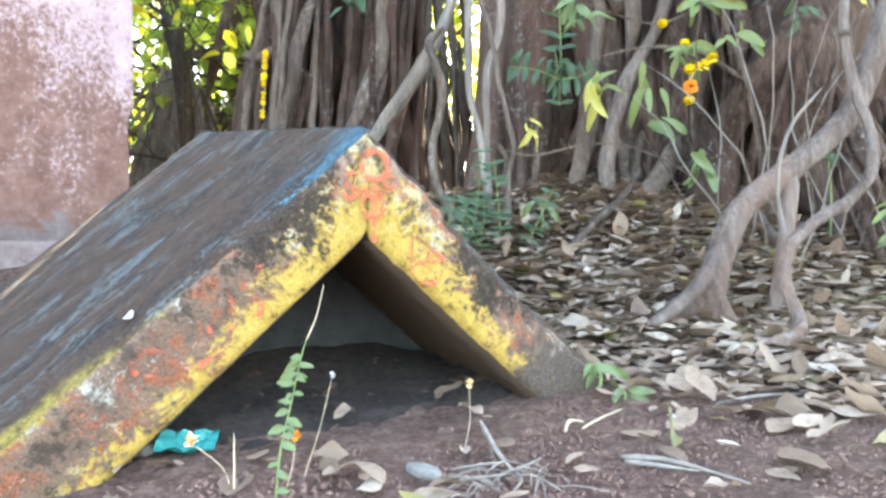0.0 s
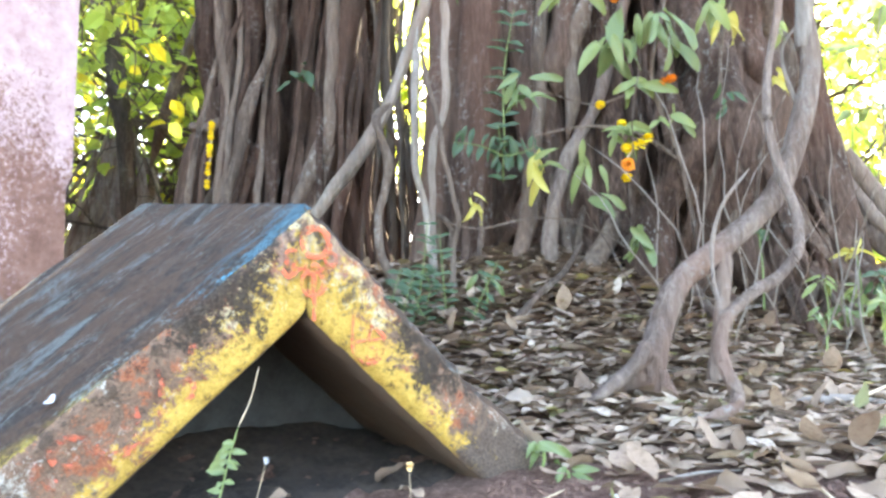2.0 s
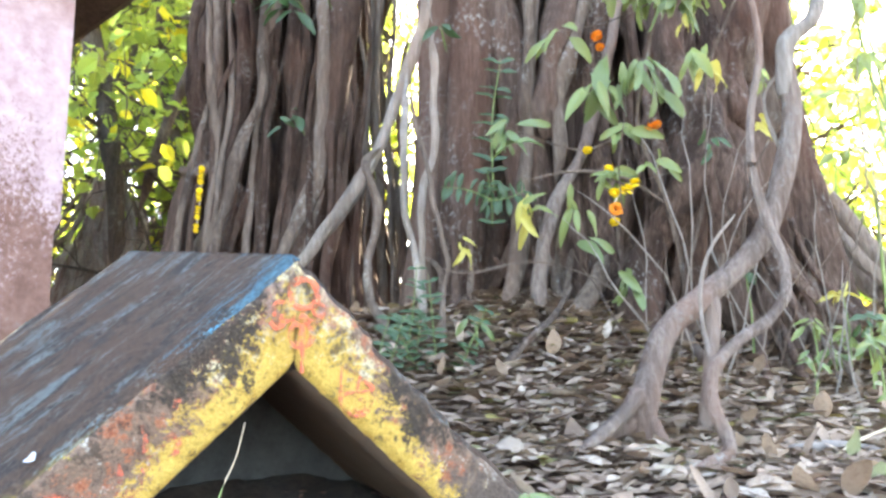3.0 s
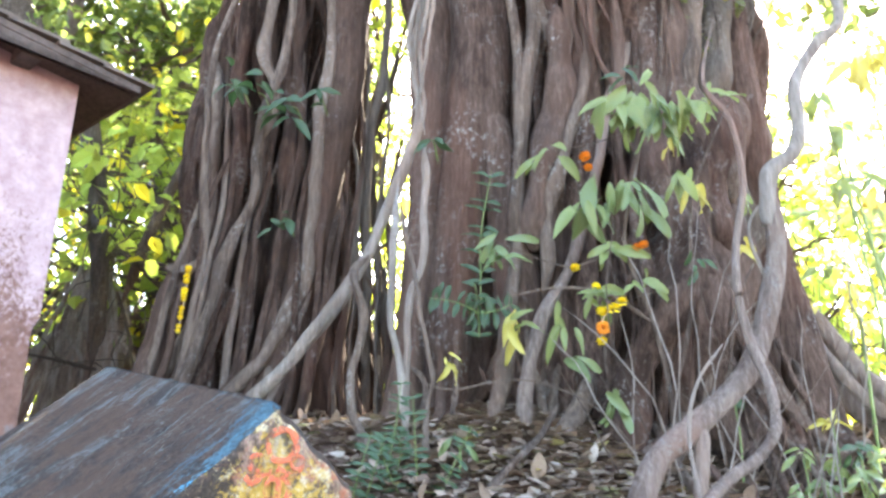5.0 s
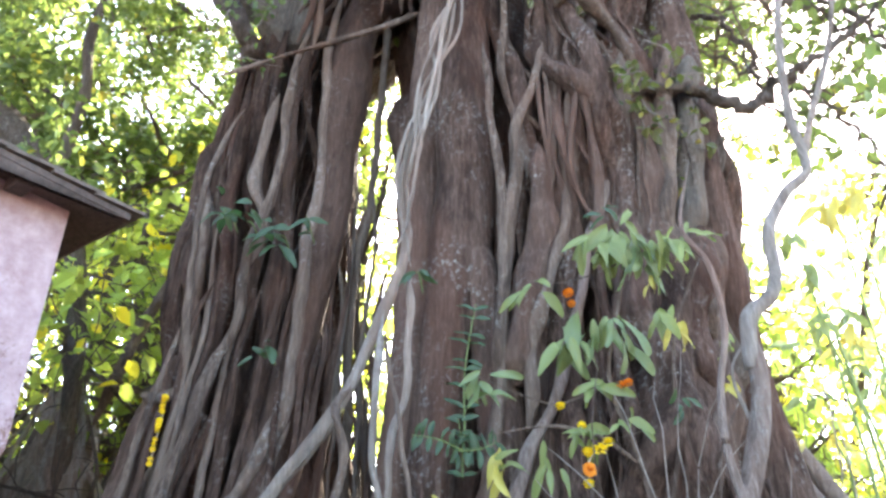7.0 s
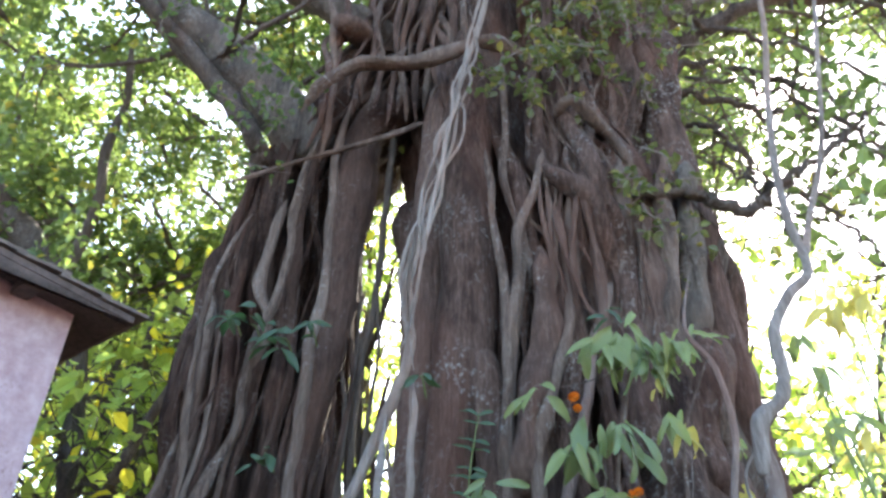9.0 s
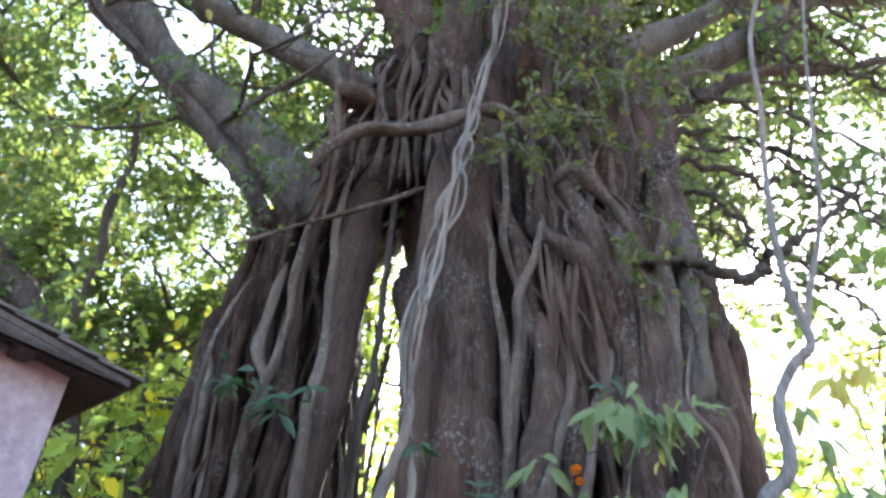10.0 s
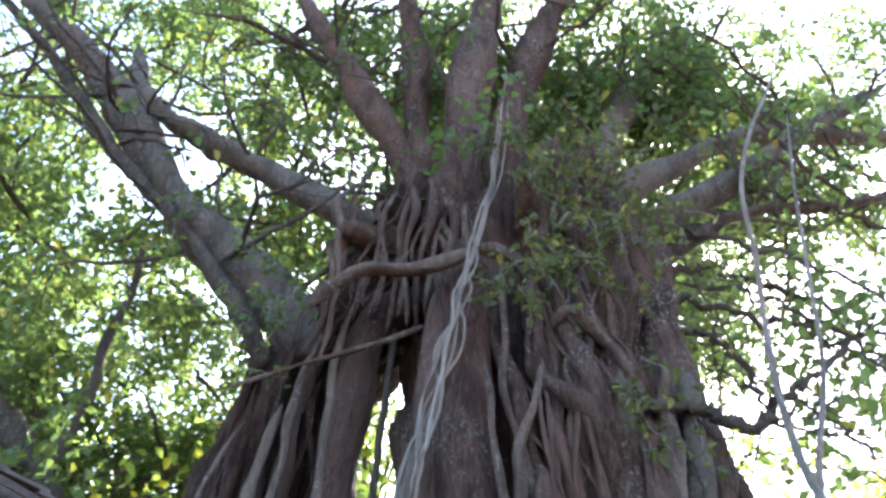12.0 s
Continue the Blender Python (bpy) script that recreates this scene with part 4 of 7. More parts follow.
rr = np.random.default_rng(5)
for i in range(9):
    th = -1.5 + 3.0 * (i + rr.uniform(0.1, 0.9)) / 9
    clinging_root(LEFT_RINGS, left_fused, 0.40, LEFT_CLEFTS, th, rr.uniform(2.6, 6.4), rr.uniform(0.6, 1.0), rr.uniform(0.011, 0.04), rr)
for i in range(24):
    th = -1.5 + 3.0 * (i + rr.uniform(0.1, 0.9)) / 24
    clinging_root(RIGHT_RINGS, right_fused, 0.32, RIGHT_CLEFTS, th, rr.uniform(2.2, 6.6), rr.uniform(0.5, 0.9) if i % 4 else rr.uniform(1.4, 2.6), rr.uniform(0.010, 0.032) if i % 3 else rr.uniform(0.035, 0.055), rr)


for i in range(12):
    clinging_root(LEFT_RINGS, left_fused, 0.40, LEFT_CLEFTS, rr.uniform(-1.45, 1.3), rr.uniform(1.8, 6.2), rr.uniform(0.6, 1.6), rr.uniform(0.005, 0.013), rr)
for i in range(26):
    clinging_root(RIGHT_RINGS, right_fused, 0.32, RIGHT_CLEFTS, rr.uniform(-1.45, 1.45), rr.uniform(1.8, 6.4), rr.uniform(0.6, 2.2), rr.uniform(0.005, 0.014), rr)


for i in range(15):
    clinging_root(RIGHT_RINGS, right_fused, 0.32, RIGHT_CLEFTS, -0.35 + 1.5 * (i + rr.uniform(0, 1)) / 15, rr.uniform(2.6, 6.2), rr.uniform(0.6, 2.0), rr.uniform(0.014, 0.03), rr)


for th in (-0.25, 0.02, 0.2, 0.37, 0.52, 0.70, 0.86, 1.02, 1.2, 1.36):
    clinging_root(RIGHT_RINGS, right_fused, 0.32, RIGHT_CLEFTS, th + rr.normal(0, 0.03), rr.uniform(3.2, 6.0), rr.uniform(0.4, 0.6), rr.uniform(0.058, 0.10), rr)
for i in range(44):
    high = rr.uniform(1.6, 6.0)
    clinging_root(RIGHT_RINGS, right_fused, 0.32, RIGHT_CLEFTS, rr.uniform(-1.4, 1.4), high, max(0.6, high - rr.uniform(0.7, 2.2)), rr.uniform(0.007, 0.02), rr, 2.0)
for i in range(20):
    high = rr.uniform(1.4, 4.6)
    clinging_root(LEFT_RINGS, left_fused, 0.40, LEFT_CLEFTS, rr.uniform(-1.4, 1.2), high, max(0.6, high - rr.uniform(0.6, 1.8)), rr.uniform(0.007, 0.018), rr, 2.2)
for th in (-1.2, -0.5, 0.3, 1.0):
    clinging_root(LEFT_RINGS, left_fused, 0.40, LEFT_CLEFTS, th, rr.uniform(3.0, 5.0), rr.uniform(0.4, 0.6), rr.uniform(0.042, 0.06), rr)


def hanging(points, radii, mat=BARK_ROOT, label="", name="aerial_root", sides=10, lumps=0.17):
    low = points[-1]
    if low[2] < 1.1:
        points = list(points) + [(low[0] * 1.02, low[1] - 0.06, min(low[2] - 0.15, float(ground_z(low[0], low[1] - 0.06)) - 0.08))]
    line = spline(points, 8)
    amp = 0.022 if max(radii) < 0.07 else 0.012
    for k in range(1, len(line) - 1):
        p = line[k]
        line[k, 0] += amp * noise.noise((p[0] * 3.0, p[1] * 3.0, p[2] * 3.4)) + 0.35 * amp * noise.noise((p[0] * 9.0, 7.0, p[2] * 9.0))
        line[k, 1] += 0.7 * amp * noise.noise((p[0] * 3.0 + 5, p[1] * 3.0, p[2] * 3.0))
    return part(name, tubes_mesh(name, [(line, radii)], mat, sides, lumps, (0.15, 1.0 if low[2] < 1.1 else 0.3)), banyan, label)


# the pale liana that crosses the gap and its twisted strands above
hanging([(-0.62, 3.95, 0.84), (-0.46, 3.8, 0.99), (-0.17, 3.8, 1.33), (0.05, 3.8, 1.74), (0.22, 3.78, 2.18), (0.27, 3.76, 2.42), (0.25, 3.75, 2.9), (0.39, 3.75, 3.37), (0.52, 3.75, 4.3), (0.60, 3.75, 4.72),
         (0.82, 3.75, 5.79), (1.07, 3.9, 8.2)], [0.036, 0.034, 0.032, 0.028, 0.024, 0.022, 0.018, 0.016], BARK_PALE, "long pale twisted liana")
vr = np.random.default_rng(12)
spine = [(0.28, 2.35), (0.25, 2.75), (0.30, 3.1), (0.40, 3.45), (0.47, 3.95), (0.55, 4.4), (0.60, 4.75), (0.67, 5.2), (0.84, 5.9), (0.98, 7.2)]
for k in range(7):
    first, last = (0, 10) if k < 3 else (int(vr.integers(0, 3)), int(vr.integers(6, 9)))
    hanging([(x + vr.normal(0, 0.038), 3.72 - 0.012 * k + vr.normal(0, 0.008), z + vr.normal(0, 0.04)) for x, z in spine[first:last]], [0.012, 0.012 * vr.uniform(0.7, 1.2), 0.008], BARK_PALE)
hanging([(0.18, 3.7, 2.05), (0.17, 3.45, 1.62), (0.15, 3.4, 1.31), (0.18, 3.4, 1.05), (0.22, 3.36, 0.84), (0.30, 3.3, 0.60), (0.36, 3.22, 0.50)], [0.017, 0.016, 0.015, 0.012], BARK_PALE)
hanging([(0.03, 3.75, 1.66), (-0.01, 3.42, 1.46), (0.04, 3.4, 1.26), (-0.02, 3.4, 1.02), (0.0, 3.38, 0.88), (0.08, 3.35, 0.72), (0.11, 3.3, 0.58)], [0.020, 0.019, 0.018], BARK_ROOT)
hanging([(0.19, 3.4, 1.85), (0.26, 3.3, 1.39), (0.29, 3.3, 1.2), (0.32, 3.3, 1.02), (0.31, 3.3, 0.89)], [0.012, 0.011, 0.009, 0.014], BARK_ROOT, "thin hanging root with a pale tip")
hanging([(0.31, 3.7, 2.24), (0.31, 3.68, 1.9), (0.29, 3.68, 1.6), (0.25, 3.66, 1.4), (0.22, 3.66, 0.95)], [0.021, 0.019, 0.017, 0.022], BARK_PALE)
hanging([(0.09, 4.55, 5.2), (0.11, 4.5, 4.6), (0.08, 4.5, 3.9), (0.06, 4.5, 3.1), (0.0, 4.5, 2.7), (-0.02, 4.5, 2.1), (0.02, 4.5, 1.0)], [0.028, 0.026, 0.03], BARK_FAR)
hanging([(0.16, 4.6, 3.4), (0.10, 4.6, 3.0), (0.0, 4.6, 2.6), (0.05, 4.6, 2.0), (0.1, 4.6, 0.95)], [0.018, 0.02], BARK_FAR)
hanging([(0.02, 4.7, 3.2), (-0.06, 4.7, 2.7), (0.02, 4.7, 2.2), (0.12, 4.7, 1.6), (0.08, 4.7, 0.95)], [0.016, 0.02], BARK_FAR)
for i in range(9):
    x0 = -0.16 + 0.042 * i + rr.uniform(-0.02, 0.02)
    z0 = rr.uniform(1.7, 3.6)
    hanging([(x0 + rr.uniform(-0.06, 0.06), 4.5, z0), (x0 + rr.uniform(-0.05, 0.05), 4.46, z0 * 0.72 + 0.26), (x0 + rr.uniform(-0.06, 0.06), 4.42, z0 * 0.35 + 0.6), (x0 + rr.uniform(-0.08, 0.08), 4.3, 0.82)],
            [0.012, 0.018 * rr.uniform(0.6, 1.4), 0.02], BARK_FAR if i % 2 else BARK_DARK)
# strands on the narrower trunk
hanging([(-0.22, 4.3, 4.9), (-0.30, 4.38, 4.3), (-0.29, 4.4, 3.82), (-0.28, 4.4, 3.16), (-0.32, 4.4, 2.68), (-0.33, 4.38, 2.08), (-0.37, 4.36, 1.63), (-0.53, 4.3, 1.24), (-0.72, 4.2, 0.98), (-0.8, 4.1, 0.8)],
        [0.034, 0.038, 0.042, 0.044, 0.040, 0.044], BARK_ROOT)
hanging([(-0.36, 4.35, 4.8), (-0.50, 4.35, 4.2), (-0.54, 4.35, 3.76), (-0.55, 4.35, 3.16), (-0.67, 4.35, 2.63), (-0.68, 4.34, 2.19), (-0.77, 4.3, 1.87), (-0.84, 4.2, 1.41), (-0.92, 4.1, 1.0), (-0.98, 4.0, 0.7)],
        [0.026, 0.030, 0.032, 0.035, 0.036], BARK_ROOT)
hanging([(-0.62, 4.42, 3.9), (-0.69, 4.40, 3.4), (-0.69, 4.38, 3.15), (-0.60, 4.37, 2.85), (-0.66, 4.38, 2.55)], [0.035, 0.04, 0.03], BARK_ROOT)
hanging([(-0.83, 4.4, 3.74), (-0.97, 4.38, 3.3), (-1.0, 4.36, 3.0), (-0.98, 4.35, 2.39), (-0.93, 4.35, 1.86), (-0.94, 4.32, 1.55), (-0.98, 4.25, 1.0)], [0.016, 0.020, 0.022, 0.020], BARK_ROOT)
hanging([(-1.03, 4.6, 2.05), (-1.07, 4.52, 1.83), (-1.16, 4.48, 1.49), (-1.20, 4.44, 1.11), (-1.25, 4.36, 0.72)], [0.05, 0.065, 0.07, 0.09], BARK)
hanging([(-1.16, 4.42, 1.75), (-1.05, 4.38, 1.72), (-0.92, 4.36, 1.76), (-0.80, 4.36, 1.70)], [0.025, 0.03, 0.03], BARK_ROOT)
for i in range(20):
    x0 = -1.08 + i * 0.047 + rr.uniform(-0.03, 0.03)
    z0 = rr.uniform(1.2, 2.6)
    hanging([(x0 + rr.uniform(-0.05, 0.12), 4.42, z0), (x0, 4.36, z0 * 0.7 + 0.3), (x0 - 0.04 + rr.uniform(-0.08, 0.08), 4.25, 1.05), (x0 - 0.1 + rr.uniform(-0.15, 0.1), rr.uniform(3.9, 4.15), 0.68)],
            [0.016, 0.02, 0.03 * rr.uniform(0.7, 1.3)], BARK_DARK if i % 4 else BARK_ROOT)
# pale ribs and surface roots of the broad trunk
hanging([(1.58, 3.85, 3.4), (1.49, 3.75, 3.07), (1.27, 3.68, 2.49), (1.14, 3.66, 2.0), (1.01, 3.64, 1.6), (0.86, 3.6, 1.3), (0.74, 3.5, 0.95)], [0.022, 0.028, 0.030, 0.033, 0.040], BARK_RED, "pale lichen-spotted root")
hanging([(0.86, 3.78, 5.0), (0.87, 3.8, 4.3), (0.84, 3.8, 3.7), (0.93, 3.8, 3.3), (0.97, 3.78, 2.9)], [0.022, 0.026, 0.028], BARK_ROOT)
hanging([(0.95, 3.8, 3.4), (0.90, 3.78, 3.0), (0.83, 3.76, 2.4), (0.78, 3.74, 1.8), (0.7, 3.68, 1.2), (0.62, 3.55, 0.85)], [0.03, 0.035, 0.05], BARK_ROOT)
for i in range(34):
    x0 = 0.32 + i * 0.056 + rr.uniform(-0.03, 0.03)
    z0 = rr.uniform(0.9, 1.5)
    yf = 3.88 - 0.10 * math.sin((x0 - 0.3) * 1.4)
    hanging([(x0 + rr.uniform(-0.06, 0.06), yf, z0), (x0, yf - 0.10, 0.75 * z0 + 0.2), (x0 + rr.uniform(-0.12, 0.12), yf - 0.24, 0.85), (x0 + rr.uniform(-0.2, 0.2), yf - rr.uniform(0.35, 0.75), 0.55)],
            [0.010, 0.014, 0.020 * rr.uniform(0.6, 1.7), 0.014], BARK if i % 3 else BARK_ROOT)
hanging([(0.70, 4.15, 5.4), (0.66, 4.02, 4.6), (0.62, 3.98, 3.6), (0.62, 3.97, 2.9), (0.55, 3.95, 2.2), (0.45, 3.92, 1.5), (0.42, 3.85, 0.8)], [0.12, 0.17, 0.18, 0.17, 0.13, 0.11, 0.14], BARK, "broad smooth column with pale spots", "fused_column", 22, 0.07)
hanging([(0.62, 3.94, 2.7), (0.74, 3.90, 2.1), (0.80, 3.86, 1.5), (0.84, 3.78, 0.75)], [0.10, 0.12, 0.11, 0.13], BARK, "", "fused_column", 18, 0.09)
hanging([(2.0, 3.95, 5.6), (2.05, 3.92, 4.4), (2.12, 3.95, 3.2), (2.18, 3.98, 2.2), (2.25, 3.95, 1.4), (2.35, 3.85, 0.7)], [0.10, 0.13, 0.14, 0.12, 0.13, 0.15], BARK, "", "fused_column", 18, 0.10)
hanging([(1.32, 3.9, 5.0), (1.30, 3.86, 4.0), (1.22, 3.84, 3.2), (1.15, 3.82, 2.3), (1.05, 3.78, 1.4), (0.98, 3.68, 0.75)], [0.09, 0.11, 0.13, 0.10, 0.10, 0.13], BARK, "", "fused_column", 18, 0.12)
hanging([(1.66, 3.88, 4.6), (1.62, 3.84, 3.6), (1.68, 3.83, 2.8), (1.60, 3.82, 2.0), (1.58, 3.76, 1.3), (1.50, 3.64, 0.7)], [0.08, 0.12, 0.10, 0.12, 0.11, 0.13], BARK, "", "fused_column", 18, 0.12)
# sinuous roots and lumpy columns down the face of the broad trunk
hanging([(0.71, 3.72, 3.88), (0.75, 3.72, 3.35), (0.79, 3.72, 2.86), (0.81, 3.72, 2.4), (0.78, 3.72, 2.05), (0.75, 3.72, 1.68)], [0.022, 0.027, 0.030, 0.026], BARK_ROOT, "", "aerial_root", 10, 0.20)
hanging([(1.09, 3.72, 3.92), (1.02, 3.72, 3.58), (0.9, 3.72, 3.21), (0.86, 3.72, 2.86), (0.82, 3.72, 2.51)], [0.024, 0.030, 0.033, 0.028], BARK_ROOT, "", "aerial_root", 10, 0.20)
hanging([(1.24, 3.68, 3.73), (1.2, 3.68, 3.13), (1.16, 3.68, 2.68), (1.05, 3.68, 2.33), (0.97, 3.68, 2.04), (0.93, 3.68, 1.8), (0.89, 3.68, 1.45)], [0.028, 0.035, 0.038, 0.033], BARK_ROOT, "", "aerial_root", 10, 0.20)
hanging([(1.03, 3.74, 3.15), (1.04, 3.74, 2.78), (1.02, 3.74, 2.53), (0.96, 3.74, 2.26), (0.9, 3.74, 1.97), (0.87, 3.74, 1.69)], [0.067, 0.084, 0.092, 0.080], BARK, "", "fused_column", 16, 0.20)
hanging([(1.92, 3.72, 4.01), (1.83, 3.72, 3.49), (1.8, 3.72, 3.01), (1.74, 3.72, 2.71), (1.79, 3.72, 2.47), (1.86, 3.72, 2.24), (1.91, 3.72, 1.98)], [0.047, 0.059, 0.065, 0.056], BARK_ROOT, "", "fused_column", 16, 0.20)
hanging([(2.1, 3.83, 4.04), (2.05, 3.83, 3.59), (1.98, 3.83, 3.09), (1.96, 3.83, 2.79), (1.88, 3.83, 2.53), (1.86, 3.83, 2.21)], [0.067, 0.084, 0.092, 0.080], BARK_LIMB, "", "fused_column", 16, 0.20)
hanging([(2.23, 3.98, 3.86), (2.19, 3.98, 3.42), (2.15, 3.98, 3.04), (2.16, 3.98, 2.77), (2.16, 3.98, 2.43), (2.1, 3.98, 2.01), (2.04, 3.98, 1.62)], [0.085, 0.106, 0.116, 0.101], BARK_LIMB, "", "fused_column", 16, 0.20)
hanging([(1.73, 3.76, 3.94), (1.72, 3.76, 3.42), (1.64, 3.76, 2.95), (1.58, 3.76, 2.58), (1.49, 3.76, 2.3)], [0.033, 0.041, 0.045, 0.039], BARK_ROOT, "", "aerial_root", 10, 0.20)
hanging([(1.61, 3.74, 3.91), (1.56, 3.74, 3.4), (1.51, 3.74, 3.0), (1.5, 3.74, 2.63), (1.44, 3.74, 2.29)], [0.050, 0.062, 0.068, 0.059], BARK_ROOT, "", "fused_column", 16, 0.20)
hanging([(1.51, 3.78, 4.02), (1.49, 3.78, 3.5), (1.43, 3.78, 3.1), (1.42, 3.78, 2.72), (1.31, 3.78, 2.4)], [0.052, 0.066, 0.072, 0.062], BARK, "", "fused_column", 16, 0.20)
for i in range(16):
    x0, top = (1.06 + 0.028 * i, 4.0) if i < 8 else (1.44 + 0.036 * i - 0.29, 3.7)
    hanging([(x0 + rr.uniform(-0.05, 0.05), 3.82, top + rr.uniform(-0.2, 0.3)), (x0 + rr.uniform(-0.03, 0.03), 3.71, top - 0.4), (x0 + rr.uniform(-0.04, 0.04), 3.69, top - 0.8), (x0 - 0.03 + rr.uniform(-0.06, 0.06), 3.72, top - 1.2), (x0 - 0.06 + rr.uniform(-0.1, 0.1), 3.84, top - rr.uniform(1.5, 2.0))],
            [0.010, 0.012 * rr.uniform(0.7, 1.5), 0.009], BARK_ROOT if i % 2 else BARK)
# buttress roots that run off to the side
for (a, b, c, d, r0) in (((2.4, 4.4, 1.7), (2.62, 4.3, 1.3), (2.9, 4.2, 0.98), (3.4, 4.0, 0.70), 0.060), ((2.4, 4.2, 1.7), (2.6, 4.1, 1.3), (2.8, 4.0, 1.0), (3.3, 3.7, 0.66), 0.050),
                         ((2.3, 4.15, 1.5), (2.45, 4.0, 1.15), (2.6, 3.9, 0.9), (2.9, 3.6, 0.6), 0.045), ((2.45, 4.7, 1.75), (2.75, 4.7, 1.4), (3.1, 4.6, 1.1), (3.7, 4.4, 0.8), 0.065), ((2.35, 4.0, 1.4), (2.5, 3.85, 1.05), (2.75, 3.75, 0.8), (3.1, 3.45, 0.55), 0.035), ((2.45, 4.5, 1.9), (2.7, 4.45, 1.45), (3.0, 4.35, 1.1), (3.6, 4.1, 0.75), 0.05),
                         ((1.6, 3.6, 1.2), (1.45, 3.45, 0.85), (1.2, 3.3, 0.66), (0.95, 3.1, 0.48), 0.055), ((1.1, 3.6, 1.1), (0.92, 3.45, 0.82), (0.75, 3.3, 0.64), (0.6, 3.15, 0.52), 0.05)):
    hanging([a, b, c, d], [r0 * 0.8, r0, r0 * 0.9, r0 * 0.6], BARK_RED if a[0] > 2 else BARK_ROOT, "surface root running into the ground", "buttress_root", 12, 0.16)
# cross root and the knot of roots above the cleft
hanging([(-0.55, 4.0, 4.35), (-0.40, 3.9, 4.57), (-0.17, 3.88, 4.77), (0.25, 3.86, 4.80), (0.64, 3.84, 5.03), (0.85, 3.86, 5.1), (1.09, 3.92, 5.02), (1.25, 4.0, 4.8)], [0.03, 0.05, 0.055, 0.05, 0.055, 0.05], BARK_ROOT, "thick root crossing the gap", "cross_root", 12)
hanging([(-1.0, 4.1, 3.75), (-0.6, 4.15, 4.0), (-0.2, 4.2, 4.25), (0.12, 4.25, 4.45), (0.35, 4.3, 4.65)], [0.012, 0.02, 0.026], BARK_ROOT)
for i in range(26):
    x0 = rr.uniform(-0.45, 0.80)
    z0 = rr.uniform(5.5, 7.0)
    z1 = rr.uniform(4.55, 4.95) if -0.2 < x0 < 0.40 else rr.uniform(3.6, 4.8)
    bend = rr.uniform(-0.08, 0.08, 5)
    hanging([(x0 + bend[0] + 0.10, 4.42, z0), (x0 + bend[1], 4.22, z0 * 0.75 + z1 * 0.25), (x0 + bend[2], 4.15, z0 * 0.5 + z1 * 0.5), (x0 + bend[3] - 0.03, 4.18, z0 * 0.25 + z1 * 0.75), (x0 + bend[4] - 0.06, 4.30, z1)],
            [0.020, 0.028 * rr.uniform(0.5, 1.6), 0.016], BARK if i % 3 else BARK_ROOT)
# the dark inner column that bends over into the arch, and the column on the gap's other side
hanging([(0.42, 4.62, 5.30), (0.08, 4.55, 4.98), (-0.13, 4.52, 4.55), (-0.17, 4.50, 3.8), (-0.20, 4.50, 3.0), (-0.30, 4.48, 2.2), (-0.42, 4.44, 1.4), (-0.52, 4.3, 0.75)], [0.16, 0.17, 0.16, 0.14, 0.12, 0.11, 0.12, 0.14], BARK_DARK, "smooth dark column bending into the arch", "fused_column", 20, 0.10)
hanging([(0.70, 4.35, 5.5), (0.50, 4.25, 4.8), (0.44, 4.18, 4.2), (0.41, 4.12, 3.4), (0.36, 4.08, 2.7), (0.34, 4.05, 2.0), (0.28, 4.0, 1.4), (0.20, 3.9, 0.75)], [0.12, 0.13, 0.13, 0.12, 0.11, 0.10, 0.10, 0.12], BARK, "", "fused_column", 18, 0.12)
for i in range(22):
    x0, z0 = rr.uniform(1.0, 1.7), rr.uniform(3.5, 4.9)
    hanging([(x0 + rr.uniform(-0.2, 0.2), 3.90, z0 + 0.25), (x0, 3.80, z0), (x0 + rr.uniform(-0.12, 0.12), 3.77, z0 - 0.25), (x0 + rr.uniform(-0.10, 0.10), 3.78, z0 - 0.5), (x0 + rr.uniform(-0.12, 0.12), 3.82, z0 - 0.75), (x0 + rr.uniform(-0.18, 0.18), 3.90, z0 - rr.uniform(1.1, 2.0))],
            [0.010, 0.013 * rr.uniform(0.6, 1.5), 0.008], BARK if i % 2 else BARK_ROOT)
hanging([(1.2, 3.72, 4.2), (1.29, 3.62, 4.28), (1.42, 3.64, 4.16), (1.6, 3.72, 4.02), (1.75, 3.8, 3.7)], [0.03, 0.045, 0.04, 0.03], BARK_ROOT)

